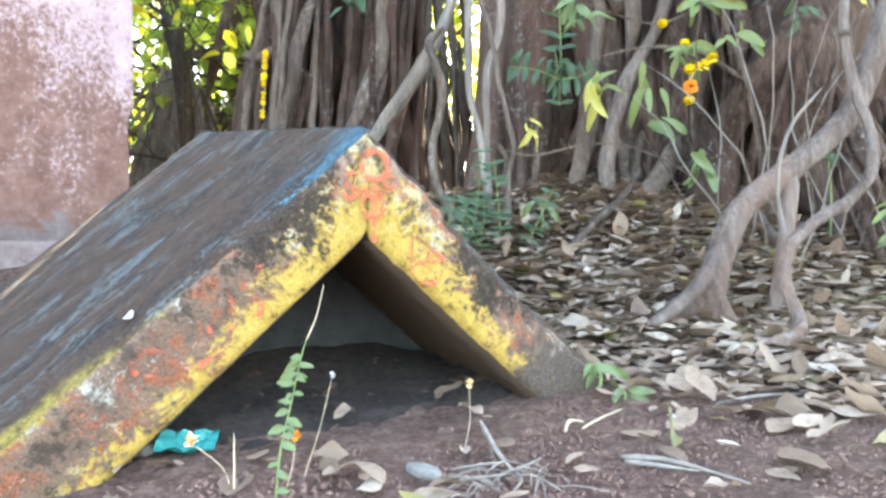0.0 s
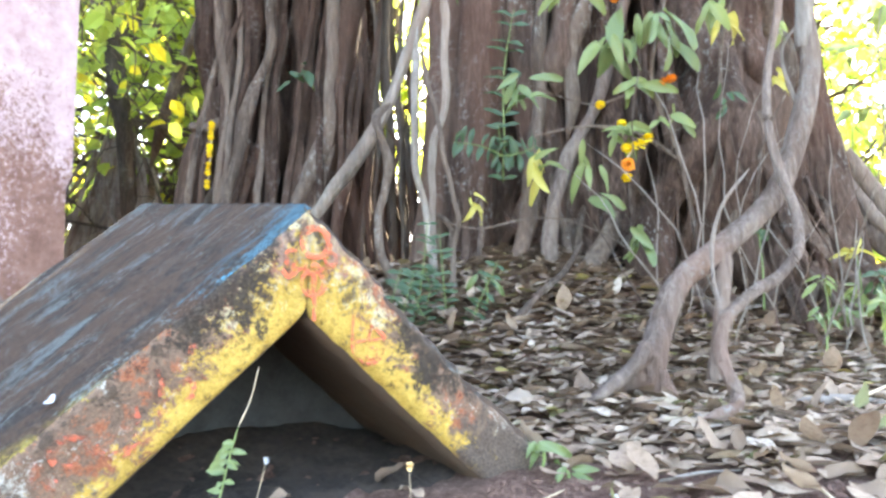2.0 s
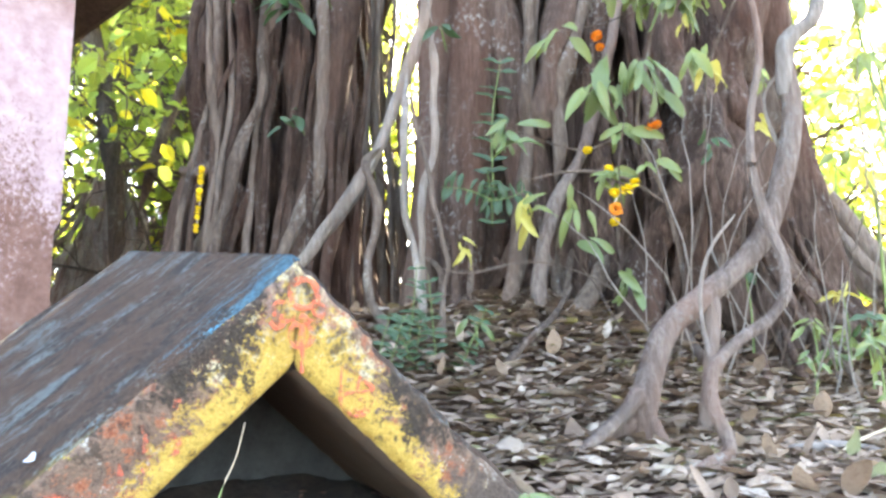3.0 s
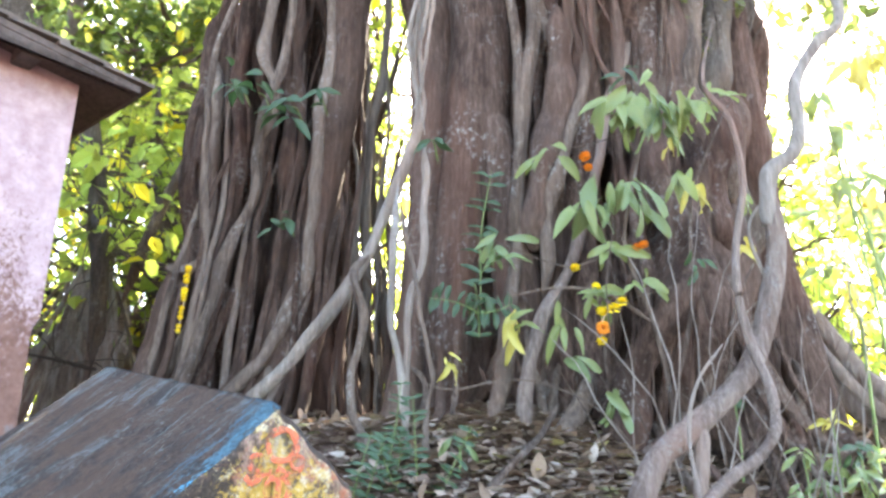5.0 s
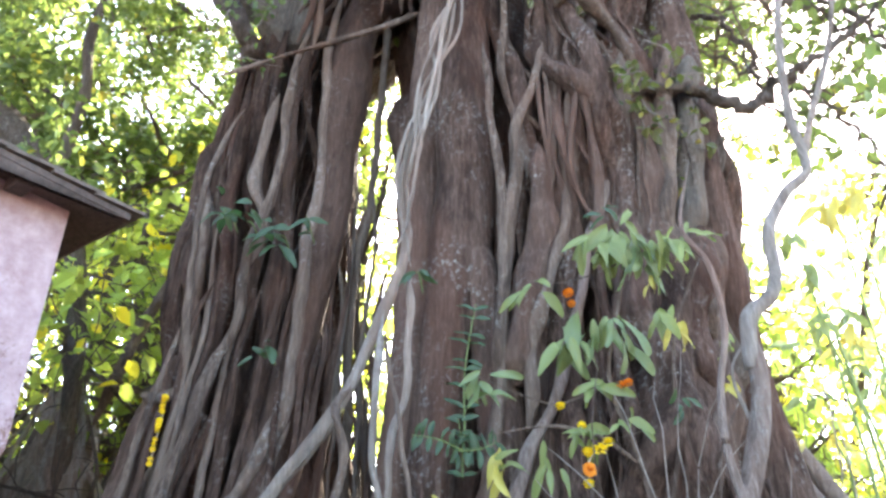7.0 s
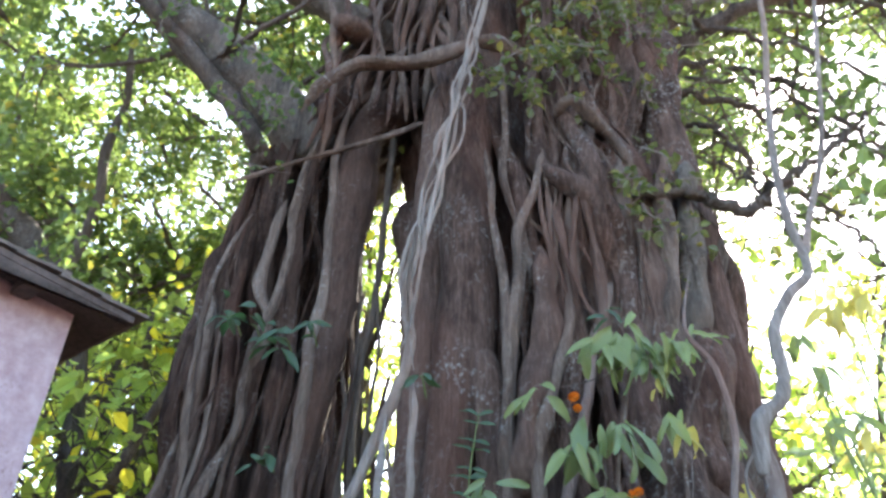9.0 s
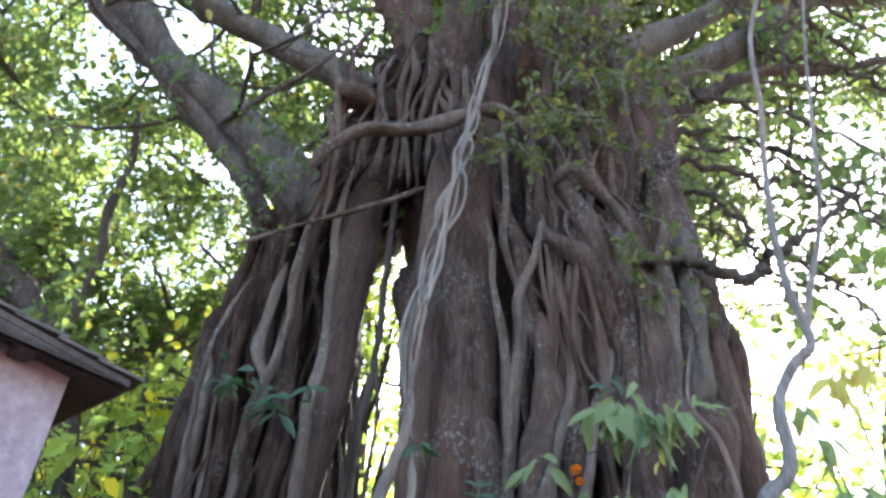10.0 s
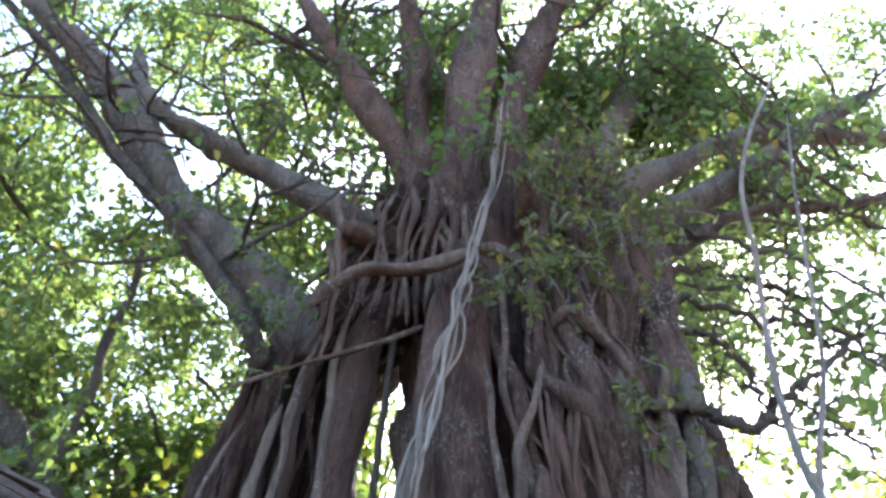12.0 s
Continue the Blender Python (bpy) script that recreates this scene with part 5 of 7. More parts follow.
# limbs
BOUGHS = [
    ([(-0.45, 4.9, 4.5), (-0.83, 4.6, 4.95), (-1.93, 4.6, 6.05), (-2.88, 4.6, 7.45), (-4.23, 4.6, 9.18), (-5.6, 4.7, 10.6)], [0.26, 0.24, 0.21, 0.20, 0.17, 0.12]),
    ([(-0.85, 4.55, 4.2), (-1.0, 4.4, 4.55), (-1.68, 4.4, 5.45), (-2.81, 4.4, 6.73), (-4.5, 4.4, 8.84), (-6.0, 4.3, 10.4)], [0.08, 0.075, 0.07, 0.065, 0.05]),
    ([(0.1, 4.8, 5.85), (-0.29, 4.5, 6.0), (-1.26, 4.5, 6.65), (-2.0, 4.5, 7.13), (-2.9, 4.55, 7.9), (-3.6, 4.8, 9.6)], [0.20, 0.16, 0.13, 0.12, 0.11, 0.08]),
    ([(0.3, 4.8, 6.3), (0.07, 4.6, 7.11), (-0.48, 4.6, 8.41), (-1.2, 4.7, 10.1), (-2.1, 4.9, 12.4)], [0.24, 0.19, 0.18, 0.15, 0.1]),
    ([(0.32, 4.7, 6.6), (0.16, 4.5, 7.52), (0.03, 4.5, 9.49), (-0.19, 4.5, 11.25), (-0.4, 4.6, 13)], [0.2, 0.17, 0.15, 0.12]),
    ([(0.5, 4.7, 5.6), (0.57, 4.25, 6.83), (0.76, 4.2, 8.77), (0.98, 4.2, 10.84), (1.2, 4.1, 13.2)], [0.28, 0.25, 0.24, 0.22, 0.15]),
    ([(1.0, 4.7, 6.3), (1.18, 4.45, 8.14), (1.65, 4.4, 9.99), (2.12, 4.4, 11.64), (2.7, 4.4, 13.6)], [0.3, 0.22, 0.2, 0.15]),
    ([(1.7, 4.8, 6.6), (2.31, 5.0, 8.05), (3.29, 5.0, 10.34), (4.53, 5.0, 12.33)], [0.32, 0.22, 0.18, 0.1]),
    ([(1.9, 4.7, 5.7), (2.42, 4.35, 6.16), (3.36, 4.3, 6.94), (4.45, 4.3, 7.99), (6.38, 4.3, 9.72)], [0.24, 0.15, 0.13, 0.11, 0.07]),
    ([(2.0, 4.8, 6.9), (3.16, 4.6, 7.74), (4.27, 4.6, 8.5), (6.13, 4.6, 8.81), (8.0, 4.6, 9.3)], [0.2, 0.13, 0.12, 0.09]),
    ([(2.3, 4.7, 5.8), (3.34, 4.3, 6.47), (4.17, 4.3, 6.68), (5.18, 4.3, 7.08), (6.5, 4.2, 7.9)], [0.09, 0.06, 0.05, 0.04]),
    ([(1.55, 3.85, 3.50), (1.67, 3.7, 3.58), (2.02, 3.68, 3.58), (2.38, 3.66, 3.47), (2.62, 3.7, 3.72), (3.0, 3.8, 4.05), (3.72, 3.7, 4.68)], [0.045, 0.045, 0.040, 0.034, 0.028, 0.024, 0.016]),
    ([(2.2, 4.3, 4.9), (2.57, 4.0, 4.42), (2.72, 4.0, 3.9), (2.9, 4.0, 3.4)], [0.05, 0.035, 0.025, 0.012]),
    ([(2.3, 4.4, 5.2), (3.0, 4.2, 5.0), (3.8, 4.2, 4.7), (4.6, 4.2, 4.5)], [0.06, 0.045, 0.035, 0.02]),
    ([(2.5, 4.3, 5.4), (3.2, 4.0, 4.9), (3.7, 3.9, 4.2), (4.0, 3.8, 3.5)], [0.04, 0.03, 0.022, 0.01]),
    ([(2.6, 4.4, 6.2), (3.4, 4.2, 5.9), (4.2, 4.1, 5.2), (4.7, 4.0, 4.3)], [0.05, 0.04, 0.028, 0.012]),
    ([(3.4, 4.3, 7.0), (4.2, 4.2, 6.6), (5.0, 4.1, 6.0), (5.6, 4.0, 5.2)], [0.05, 0.04, 0.028, 0.012]),
    ([(2.5, 4.4, 4.6), (3.1, 4.2, 4.1), (3.5, 4.1, 3.5), (3.9, 4.0, 3.1)], [0.03, 0.024, 0.018, 0.008]),
    ([(2.3, 4.5, 5.6), (2.9, 4.4, 5.7), (3.5, 4.3, 5.4), (4.4, 4.3, 4.9), (5.4, 4.2, 4.4)], [0.08, 0.055, 0.045, 0.03, 0.015]),
]
tw = np.random.default_rng(31)
limb_lines = []
for i, (pts, radii) in enumerate(BOUGHS):
    line = spline(pts, 8)
    line[1:-1] += tw.normal(0, 0.012 if i < 11 else 0.03, (len(line) - 2, 3))
    limb_lines.append(line)
    part("limb", tubes_mesh("limb", [(line, radii if i < 12 else [0.6 * q for q in radii])], (BARK if 2 < i < 7 else BARK_LIMB) if radii[0] > 0.1 else BARK_FAR, 16 if radii[0] > 0.1 else 8, 0.16), banyan)
hanging([(-0.05, 4.4, 5.5), (-0.25, 4.1, 5.42), (-0.42, 4.0, 5.38)], [0.10, 0.09, 0.085], BARK, "broken-off branch stub", "branch_stub", 12)


# branches, twigs and leaves
def grow(line, r, count, length, radius, from_share, tubes, tips, lift=0.05, flat=0.7):
    for _ in range(count):
        s = r.uniform(from_share, 1)
        p = line[int(s * (len(line) - 1))]
        way = r.normal(0, 1, 3) * np.array([1, 0.9, flat])
        L = length * r.uniform(0.5, 1.3)
        sub = wander(p, way, L, 7, r, 0.22, lift)
        tubes.append((sub, [radius, radius * 0.75, radius * 0.35]))
        for _ in range(4):
            q = sub[r.integers(2, len(sub))]
            t = wander(q, r.normal(0, 1, 3), L * 0.4, 4, r, 0.3, -0.02)
            tubes.append((t, [radius * 0.4, radius * 0.15]))
            tips.extend([t[1], t[2], t[3], t[4]])
        tips.extend([sub[4], sub[5], sub[6], sub[7]])


tubes, tips = [], []
for i, line in enumerate(limb_lines):
    if i < 11:
        grow(line, tw, 12, 1.9, 0.028, 0.3, tubes, tips)
    else:
        sparse = []
        grow(line, tw, 13, 1.1, 0.0085, 0.25, tubes, sparse, -0.04)
        tips.extend(sparse[::3])
# a roof of higher and farther boughs
for _ in range(105):
    p = np.array([tw.uniform(-9, 8), tw.uniform(4.2, 12), tw.uniform(8.5, 14.0)])
    if p[0] > 4.0 and tw.random() < 0.3:
        continue
    sub = wander(p, tw.normal(0, 1, 3) * np.array([1, 1, 0.3]), 2.6, 8, tw, 0.2)
    tubes.append((sub, [0.05, 0.04, 0.02]))
    grow(sub, tw, 6, 1.5, 0.018, 0.1, tubes, tips)
for _ in range(56):
    p = np.array([tw.uniform(-8, -1.4), tw.uniform(5.5, 10), tw.uniform(4.5, 9.0)])
    sub = wander(p, tw.normal(0, 1, 3) * np.array([1, 1, 0.3]), 2.0, 8, tw, 0.2, -0.02)
    tubes.append((sub, [0.035, 0.03, 0.012]))
    grow(sub, tw, 4, 1.2, 0.014, 0.1, tubes, tips)
for _ in range(18):
    p = np.array([tw.uniform(1.2, 4.6), tw.uniform(4.8, 7.5), tw.uniform(7.6, 12.0)])
    sub = wander(p, tw.normal(0, 1, 3) * np.array([1, 1, 0.3]), 2.0, 8, tw, 0.2)
    tubes.append((sub, [0.035, 0.03, 0.012]))
    grow(sub, tw, 5, 1.2, 0.014, 0.1, tubes, tips)
part("branchwork", tubes_mesh("branchwork", tubes, BARK_FAR, 5, 0.05), banyan, "thin grey twigs of the crown", None)["kind"] = "stuff"
tips = np.array(tips)
tips = tips[tips[:, 2] > 3.4]
keep = (np.abs(tips[:, 0] - 1.45) > 1.35) | (tips[:, 2] > 6.0) | (tips[:, 1] > 5.5)
tips = tips[keep]
front = ((tips[:, 1] < 4.5) & (tw.random(len(tips)) < 0.8)) | ((tips[:, 1] < 4.95) & (tips[:, 0] < 0.2) & (tw.random(len(tips)) < 0.85))
airy = (tips[:, 0] > 2.2) & (tips[:, 2] < 9.0) & (tw.random(len(tips)) < 0.5)
tips = tips[~front & ~airy]
PER = 9
places = np.repeat(tips, PER, axis=0) + tw.normal(0, 0.11, (len(tips) * PER, 3))
ways, ups = random_ways(len(places), tw, 0.45)
crown = part("crown", leaves_mesh("crown", places, ways, ups, tw.uniform(0.08, 0.14, len(places)), CROWN, 0.34), banyan, "dense green leaves with sky between them")
crown["kind"] = "stuff"

# creepers that hang on the upper trunk
ep = np.random.default_rng(44)
centres = [(1.35, 3.75, 5.5), (1.6, 3.75, 5.9), (1.25, 3.75, 6.2), (1.75, 3.8, 5.4), (1.95, 3.85, 5.0), (1.15, 3.7, 4.85), (1.2, 3.68, 4.55), (1.7, 3.72, 3.72), (1.66, 3.72, 3.5), (1.5, 3.8, 6.5), (1.9, 3.9, 6.2),
           (1.0, 3.75, 6.6), (2.15, 3.9, 5.7), (1.4, 3.75, 5.1), (1.7, 3.8, 6.8)]


def creeper_on(centres, shoots, base, label, mat):
    """Thin leafy shoots that hang from the bark round each centre."""
    pl, tb = [], []
    for c in centres:
        for _ in range(shoots):
            start = np.array(c) + ep.normal(0, 0.2, 3) * np.array([1, 0.4, 1])
            t = wander(start, (ep.normal(0, 0.5), -0.3, -0.6), ep.uniform(0.25, 0.6), 7, ep, 0.25)
            tb.append((t, [0.006, 0.003]))
            pl.extend(t + ep.normal(0, 0.02, t.shape))
    pl = np.repeat(np.array(pl), 2, axis=0) + ep.normal(0, 0.025, (2 * len(pl), 3))
    ways, ups = random_ways(len(pl), ep, 0.6)
    ob = thing("creeper", base, label, "creeper")
    part("stem_tangle", tubes_mesh("stem_tangle", tb, STICK, 5, 0.05), ob)["kind"] = "stuff"
    part("foliage", leaves_mesh("foliage", pl, ways, ups, ep.uniform(0.045, 0.085, len(pl)), mat, 0.34), ob)["kind"] = "stuff"


creeper_on(centres, 8, (1.5, 3.9, 4.9), "leafy creeper hanging on the upper trunk", FERN_DULL)
creeper_on([(-0.95, 4.2, 4.75), (-1.3, 4.25, 5.2), (-0.6, 4.05, 4.6), (-1.1, 4.15, 4.45), (-1.9, 4.35, 5.9)], 4, (-1.3, 4.5, 5.2), "leafy creeper trailing along the great limb", CROWN)

# ---- lianas at the side ----
liana = thing("liana", (0.83, 2.45, 0.36), "thick smooth leaning liana rooted in the leaf litter", "liana")
part("stem", tubes_mesh("stem", [(spline([(0.82, 2.44, 0.26), (0.83, 2.45, 0.37), (0.90, 2.5, 0.57), (0.98, 2.54, 0.69), (1.13, 2.6, 0.79), (1.34, 2.66, 0.96), (1.46, 2.7, 1.17), (1.53, 2.7, 1.42), (1.52, 2.7, 1.66)], 9),
                                  [0.056, 0.043, 0.039, 0.039, 0.038, 0.037, 0.036, 0.034])], BARK_RED, 14, 0.06, (1, 0.55)), liana)
part("stem", tubes_mesh("stem", [(spline([(1.515, 2.7, 1.50), (1.52, 2.7, 1.60), (1.545, 2.7, 1.71), (1.64, 2.7, 1.79), (1.68, 2.7, 1.9), (1.69, 2.7, 2.08), (1.80, 2.7, 2.26), (1.92, 2.7, 2.39), (1.90, 2.7, 2.65), (1.93, 2.7, 3.02), (2.02, 2.7, 3.5),
                                           (2.12, 2.7, 3.95), (2.23, 2.7, 4.6), (2.5, 2.7, 5.3), (2.86, 2.7, 6.0), (3.4, 2.8, 7.1)], 8), [0.030, 0.032, 0.026, 0.024, 0.020, 0.017, 0.015, 0.014, 0.012])], BARK_PALE, 12, 0.05, (0.95, 0.5)), liana, "pale grey upper stem")
part("branch", tubes_mesh("branch", [(spline([(1.92, 2.7, 2.42), (2.1, 2.85, 2.74), (2.37, 2.9, 3.33), (2.57, 2.9, 4.09), (2.8, 2.9, 4.98), (3.1, 2.9, 6.0)], 8), [0.018, 0.014, 0.012, 0.008])], BARK_PALE, 9, 0.05), liana)
for q in ([(0.83, 2.45, 0.42), (0.72, 2.40, 0.365), (0.63, 2.36, 0.33), (0.56, 2.32, 0.29)], [(0.82, 2.44, 0.46), (0.75, 2.44, 0.40), (0.66, 2.44, 0.34), (0.55, 2.42, 0.30)], [(0.86, 2.45, 0.42), (0.88, 2.40, 0.35), (0.89, 2.36, 0.29)],
          [(0.80, 2.43, 0.40), (0.70, 2.38, 0.37), (0.62, 2.30, 0.34), (0.52, 2.28, 0.31), (0.44, 2.30, 0.29)], [(0.84, 2.44, 0.50), (0.78, 2.40, 0.44), (0.70, 2.34, 0.39), (0.60, 2.28, 0.33)]):
    part("root", tubes_mesh("root", [(spline(q, 7), [0.026, 0.02, 0.012])], BARK_RED, 9, 0.1), liana)
part("prop_stem", tubes_mesh("prop_stem", [(spline([(1.06, 2.55, 0.30), (1.07, 2.55, 0.42), (1.11, 2.56, 0.62), (1.14, 2.58, 0.80)], 7), [0.024, 0.02, 0.026])], BARK_RED, 10, 0.08), liana)

thin_liana = thing("thin_liana", (0.97, 2.2, 0.3), "thin wavy liana looping up from the ground", "liana")
part("stem", tubes_mesh("stem", [(spline([(0.82, 2.08, 0.305), (0.90, 2.14, 0.325), (0.965, 2.18, 0.335), (0.99, 2.22, 0.37), (0.975, 2.25, 0.435), (0.98, 2.28, 0.50), (1.01, 2.3, 0.567), (1.12, 2.36, 0.64), (1.21, 2.40, 0.683), (1.29, 2.43, 0.76), (1.315, 2.46, 0.83), (1.325, 2.49, 0.90), (1.31, 2.53, 1.02), (1.29, 2.55, 1.19),
                                           (1.33, 2.6, 1.40), (1.38, 2.6, 1.62), (1.36, 2.6, 1.86), (1.30, 2.65, 2.05), (1.5, 2.9, 2.5)], 8), [0.021, 0.019, 0.018, 0.017, 0.015, 0.012, 0.009])], BARK_RED, 12, 0.06), thin_liana)
part("shoot", tubes_mesh("shoot", [(spline([(1.0, 2.30, 0.55), (1.03, 2.42, 0.68), (1.05, 2.46, 0.80), (1.10, 2.48, 0.92), (1.22, 2.55, 1.04)], 8), [0.007, 0.005])], BARK_PALE, 7), thin_liana)
part("shoot", tubes_mesh("shoot", [(spline([(1.40, 2.7, 1.04), (1.50, 2.72, 1.22), (1.46, 2.75, 1.5), (1.62, 2.8, 1.7)], 8), [0.008, 0.005])], BARK_PALE, 7), thin_liana)

# ---- trees and bushes beyond ----
bg = np.random.default_rng(77)


def background_tree(x, y, height, lean, leaf_count, mat, size, low, label, spread=1.6):
    base = on_ground(x, y, -0.05)
    ob = thing("background_tree", base, label, "tree", "trees beyond the fig")
    top = np.array([x + lean, y + bg.uniform(-0.5, 0.5), base[2] + height])
    line = wander(base, top - np.array(base), height, 9, bg, 0.10)
    part("trunk", tubes_mesh("trunk", [(line, [0.07, 0.05, 0.025])], BARK_FAR, 9, 0.12), ob)
    tb, tp = [], []
    for _ in range(26):
        p = line[bg.integers(2, len(line))]
        sub = wander(p, bg.normal(0, 1, 3) * np.array([1, 1, 0.35]), spread * bg.uniform(0.5, 1.2), 6, bg, 0.25, 0.02)
        tb.append((sub, [0.025, 0.008]))
        for _ in range(5):
            q = sub[bg.integers(2, len(sub))]
            t = wander(q, bg.normal(0, 1, 3), 0.6, 4, bg, 0.3, -0.05)
            tb.append((t, [0.008, 0.003]))
            tp.extend(t[1:])
    tp = np.array([p for p in tp if p[2] > base[2] + low])
    part("branchwork", tubes_mesh("branchwork", tb, BARK_FAR, 5, 0.05), ob)["kind"] = "stuff"
    pick = tp[bg.integers(0, len(tp), leaf_count)]
    pos = pick + bg.normal(0, 0.16, pick.shape)
    w, u = random_ways(len(pos), bg, 0.7)
    part("crown", leaves_mesh("crown", pos, w, u, bg.uniform(0.7, 1.3, len(pos)) * size, mat, 0.36), ob)["kind"] = "stuff"
    return ob


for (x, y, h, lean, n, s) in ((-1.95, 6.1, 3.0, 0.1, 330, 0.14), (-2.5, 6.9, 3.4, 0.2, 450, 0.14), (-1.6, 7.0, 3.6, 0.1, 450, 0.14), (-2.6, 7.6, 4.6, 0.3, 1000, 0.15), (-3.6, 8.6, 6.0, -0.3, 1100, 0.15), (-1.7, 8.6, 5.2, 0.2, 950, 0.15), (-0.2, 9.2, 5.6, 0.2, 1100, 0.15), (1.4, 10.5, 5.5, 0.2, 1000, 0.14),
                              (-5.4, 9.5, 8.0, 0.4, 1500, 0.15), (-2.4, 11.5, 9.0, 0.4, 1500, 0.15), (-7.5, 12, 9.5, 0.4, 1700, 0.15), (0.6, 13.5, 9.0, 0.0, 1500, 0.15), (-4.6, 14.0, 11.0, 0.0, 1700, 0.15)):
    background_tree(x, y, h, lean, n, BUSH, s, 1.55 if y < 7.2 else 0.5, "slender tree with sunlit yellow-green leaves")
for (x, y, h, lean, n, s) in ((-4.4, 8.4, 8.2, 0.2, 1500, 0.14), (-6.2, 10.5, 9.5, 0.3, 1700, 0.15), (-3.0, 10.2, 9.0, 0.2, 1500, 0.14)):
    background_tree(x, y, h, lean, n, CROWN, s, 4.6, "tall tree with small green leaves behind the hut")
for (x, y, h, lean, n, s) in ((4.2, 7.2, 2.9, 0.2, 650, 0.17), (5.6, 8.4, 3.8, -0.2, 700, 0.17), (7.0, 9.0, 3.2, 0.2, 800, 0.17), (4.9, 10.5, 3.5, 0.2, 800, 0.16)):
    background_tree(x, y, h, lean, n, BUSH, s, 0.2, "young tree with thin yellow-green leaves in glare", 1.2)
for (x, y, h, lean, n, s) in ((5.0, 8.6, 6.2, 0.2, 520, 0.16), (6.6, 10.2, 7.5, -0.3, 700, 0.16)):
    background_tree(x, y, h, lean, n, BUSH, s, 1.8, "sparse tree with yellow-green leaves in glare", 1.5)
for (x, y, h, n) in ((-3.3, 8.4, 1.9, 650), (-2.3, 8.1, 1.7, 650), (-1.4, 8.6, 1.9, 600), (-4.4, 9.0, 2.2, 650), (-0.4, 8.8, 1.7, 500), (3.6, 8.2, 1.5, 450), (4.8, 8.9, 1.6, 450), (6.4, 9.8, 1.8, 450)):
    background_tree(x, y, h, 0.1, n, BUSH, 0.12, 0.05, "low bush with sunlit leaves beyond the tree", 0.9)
dark_tree = thing("dark_trunk_tree", on_ground(-2.2, 6.3), "dark leaning trunk behind the hut roof", "tree")
part("trunk", tubes_mesh("trunk", [(spline([(-2.2, 6.3, 0.7), (-2.3, 6.25, 2.3), (-2.6, 6.2, 3.7), (-2.87, 6.2, 4.15), (-3.27, 6.2, 4.56), (-3.78, 6.2, 5.1), (-4.8, 6.3, 6.2)], 8), [0.07, 0.08, 0.12, 0.13, 0.11])], BARK_FAR, 12, 0.12), dark_tree)
part("limb", tubes_mesh("limb", [(spline([(-2.84, 6.15, 4.1), (-2.73, 6.05, 4.73), (-2.72, 6.0, 5.1), (-2.80, 6.0, 5.6), (-2.78, 6.0, 6.32), (-2.95, 6.0, 7.2)], 8), [0.06, 0.05, 0.04])], BARK_FAR, 8, 0.1), dark_tree)
part("limb", tubes_mesh("limb", [(spline([(-2.05, 6.2, 1.9), (-1.75, 6.0, 2.7), (-1.45, 5.9, 3.3), (-1.2, 5.9, 3.9), (-1.1, 6.0, 4.6)], 8), [0.05, 0.045, 0.03])], BARK_ROOT, 8, 0.1), dark_tree)
root_tree = thing("rooted_tree", on_ground(-2.4, 6.6), "smaller fig trunk wrapped in pale roots", "tree")
part("trunk", tubes_mesh("trunk", [(spline([(-2.35, 6.7, 0.5), (-2.38, 6.7, 1.1), (-2.42, 6.75, 1.7), (-2.5, 6.85, 2.25)], 8), [0.50, 0.42, 0.30, 0.12])], BARK_RED, 22, 0.24), root_tree)
for i in range(26):
    a = -2.95 + i * 0.042
    part("aerial_root", tubes_mesh("aerial_root", [(spline([(a * 0.3 - 1.72 + bg.uniform(-0.05, 0.05), 6.5, 2.3), (a * 0.6 - 0.95 + bg.uniform(-0.15, 0.15), 6.32, 1.8), (a + bg.uniform(-0.2, 0.2), 6.18, 1.3), (a * 1.25 + 0.62 + bg.uniform(-0.08, 0.08), 6.0, 0.5)], 6), [0.014, 0.02, 0.028])], BARK_PALE if i % 3 else BARK_RED, 7, 0.1), root_tree)

# ---- plants in front of the trunk ----
lf = np.random.default_rng(91)


def big_leaf_mesh(name, mat, width, curl, wave, seed, rows=7, cols=4):
    """A broad leaf 1 m long along x, with a creased midrib, curled and wavy edges; scaled when placed."""
    r = np.random.default_rng(seed)
    ph = r.uniform(0, 6.28, 2)
    v, f = [], []
    for i in range(rows + 1):
        s = i / rows
        half = width * (math.sin(math.pi * min(1, s * 0.94 + 0.03)) ** 0.75) * (1 - 0.25 * s)
        for j in range(cols + 1):
            q = 2 * j / cols - 1
            z = abs(q) * half * 0.45 - curl * s * s + wave * math.sin(9 * s + ph[0] + 2 * q) * abs(q) + curl * 0.3 * q * math.sin(3 * s + ph[1])
            v.append((s, q * half, z))
    for i in range(rows):
        for j in range(cols):
            a = i * (cols + 1) + j
            f.append([a, a + cols + 1, a + cols + 2, a + 1])
    return mesh_of(name, v, f, mat)


def leaf_pose(p, way, up, size):
    x = Vector(way).normalized()
    y = Vector(up).cross(x)
    y = y.normalized() if y.length > 1e-3 else Vector((0, 1, 0))
    z = x.cross(y)
    m = Matrix((x, y, z)).transposed().to_4x4()
    m.translation = Vector(p)
    return m @ Matrix.Diagonal((size, size, size, 1))


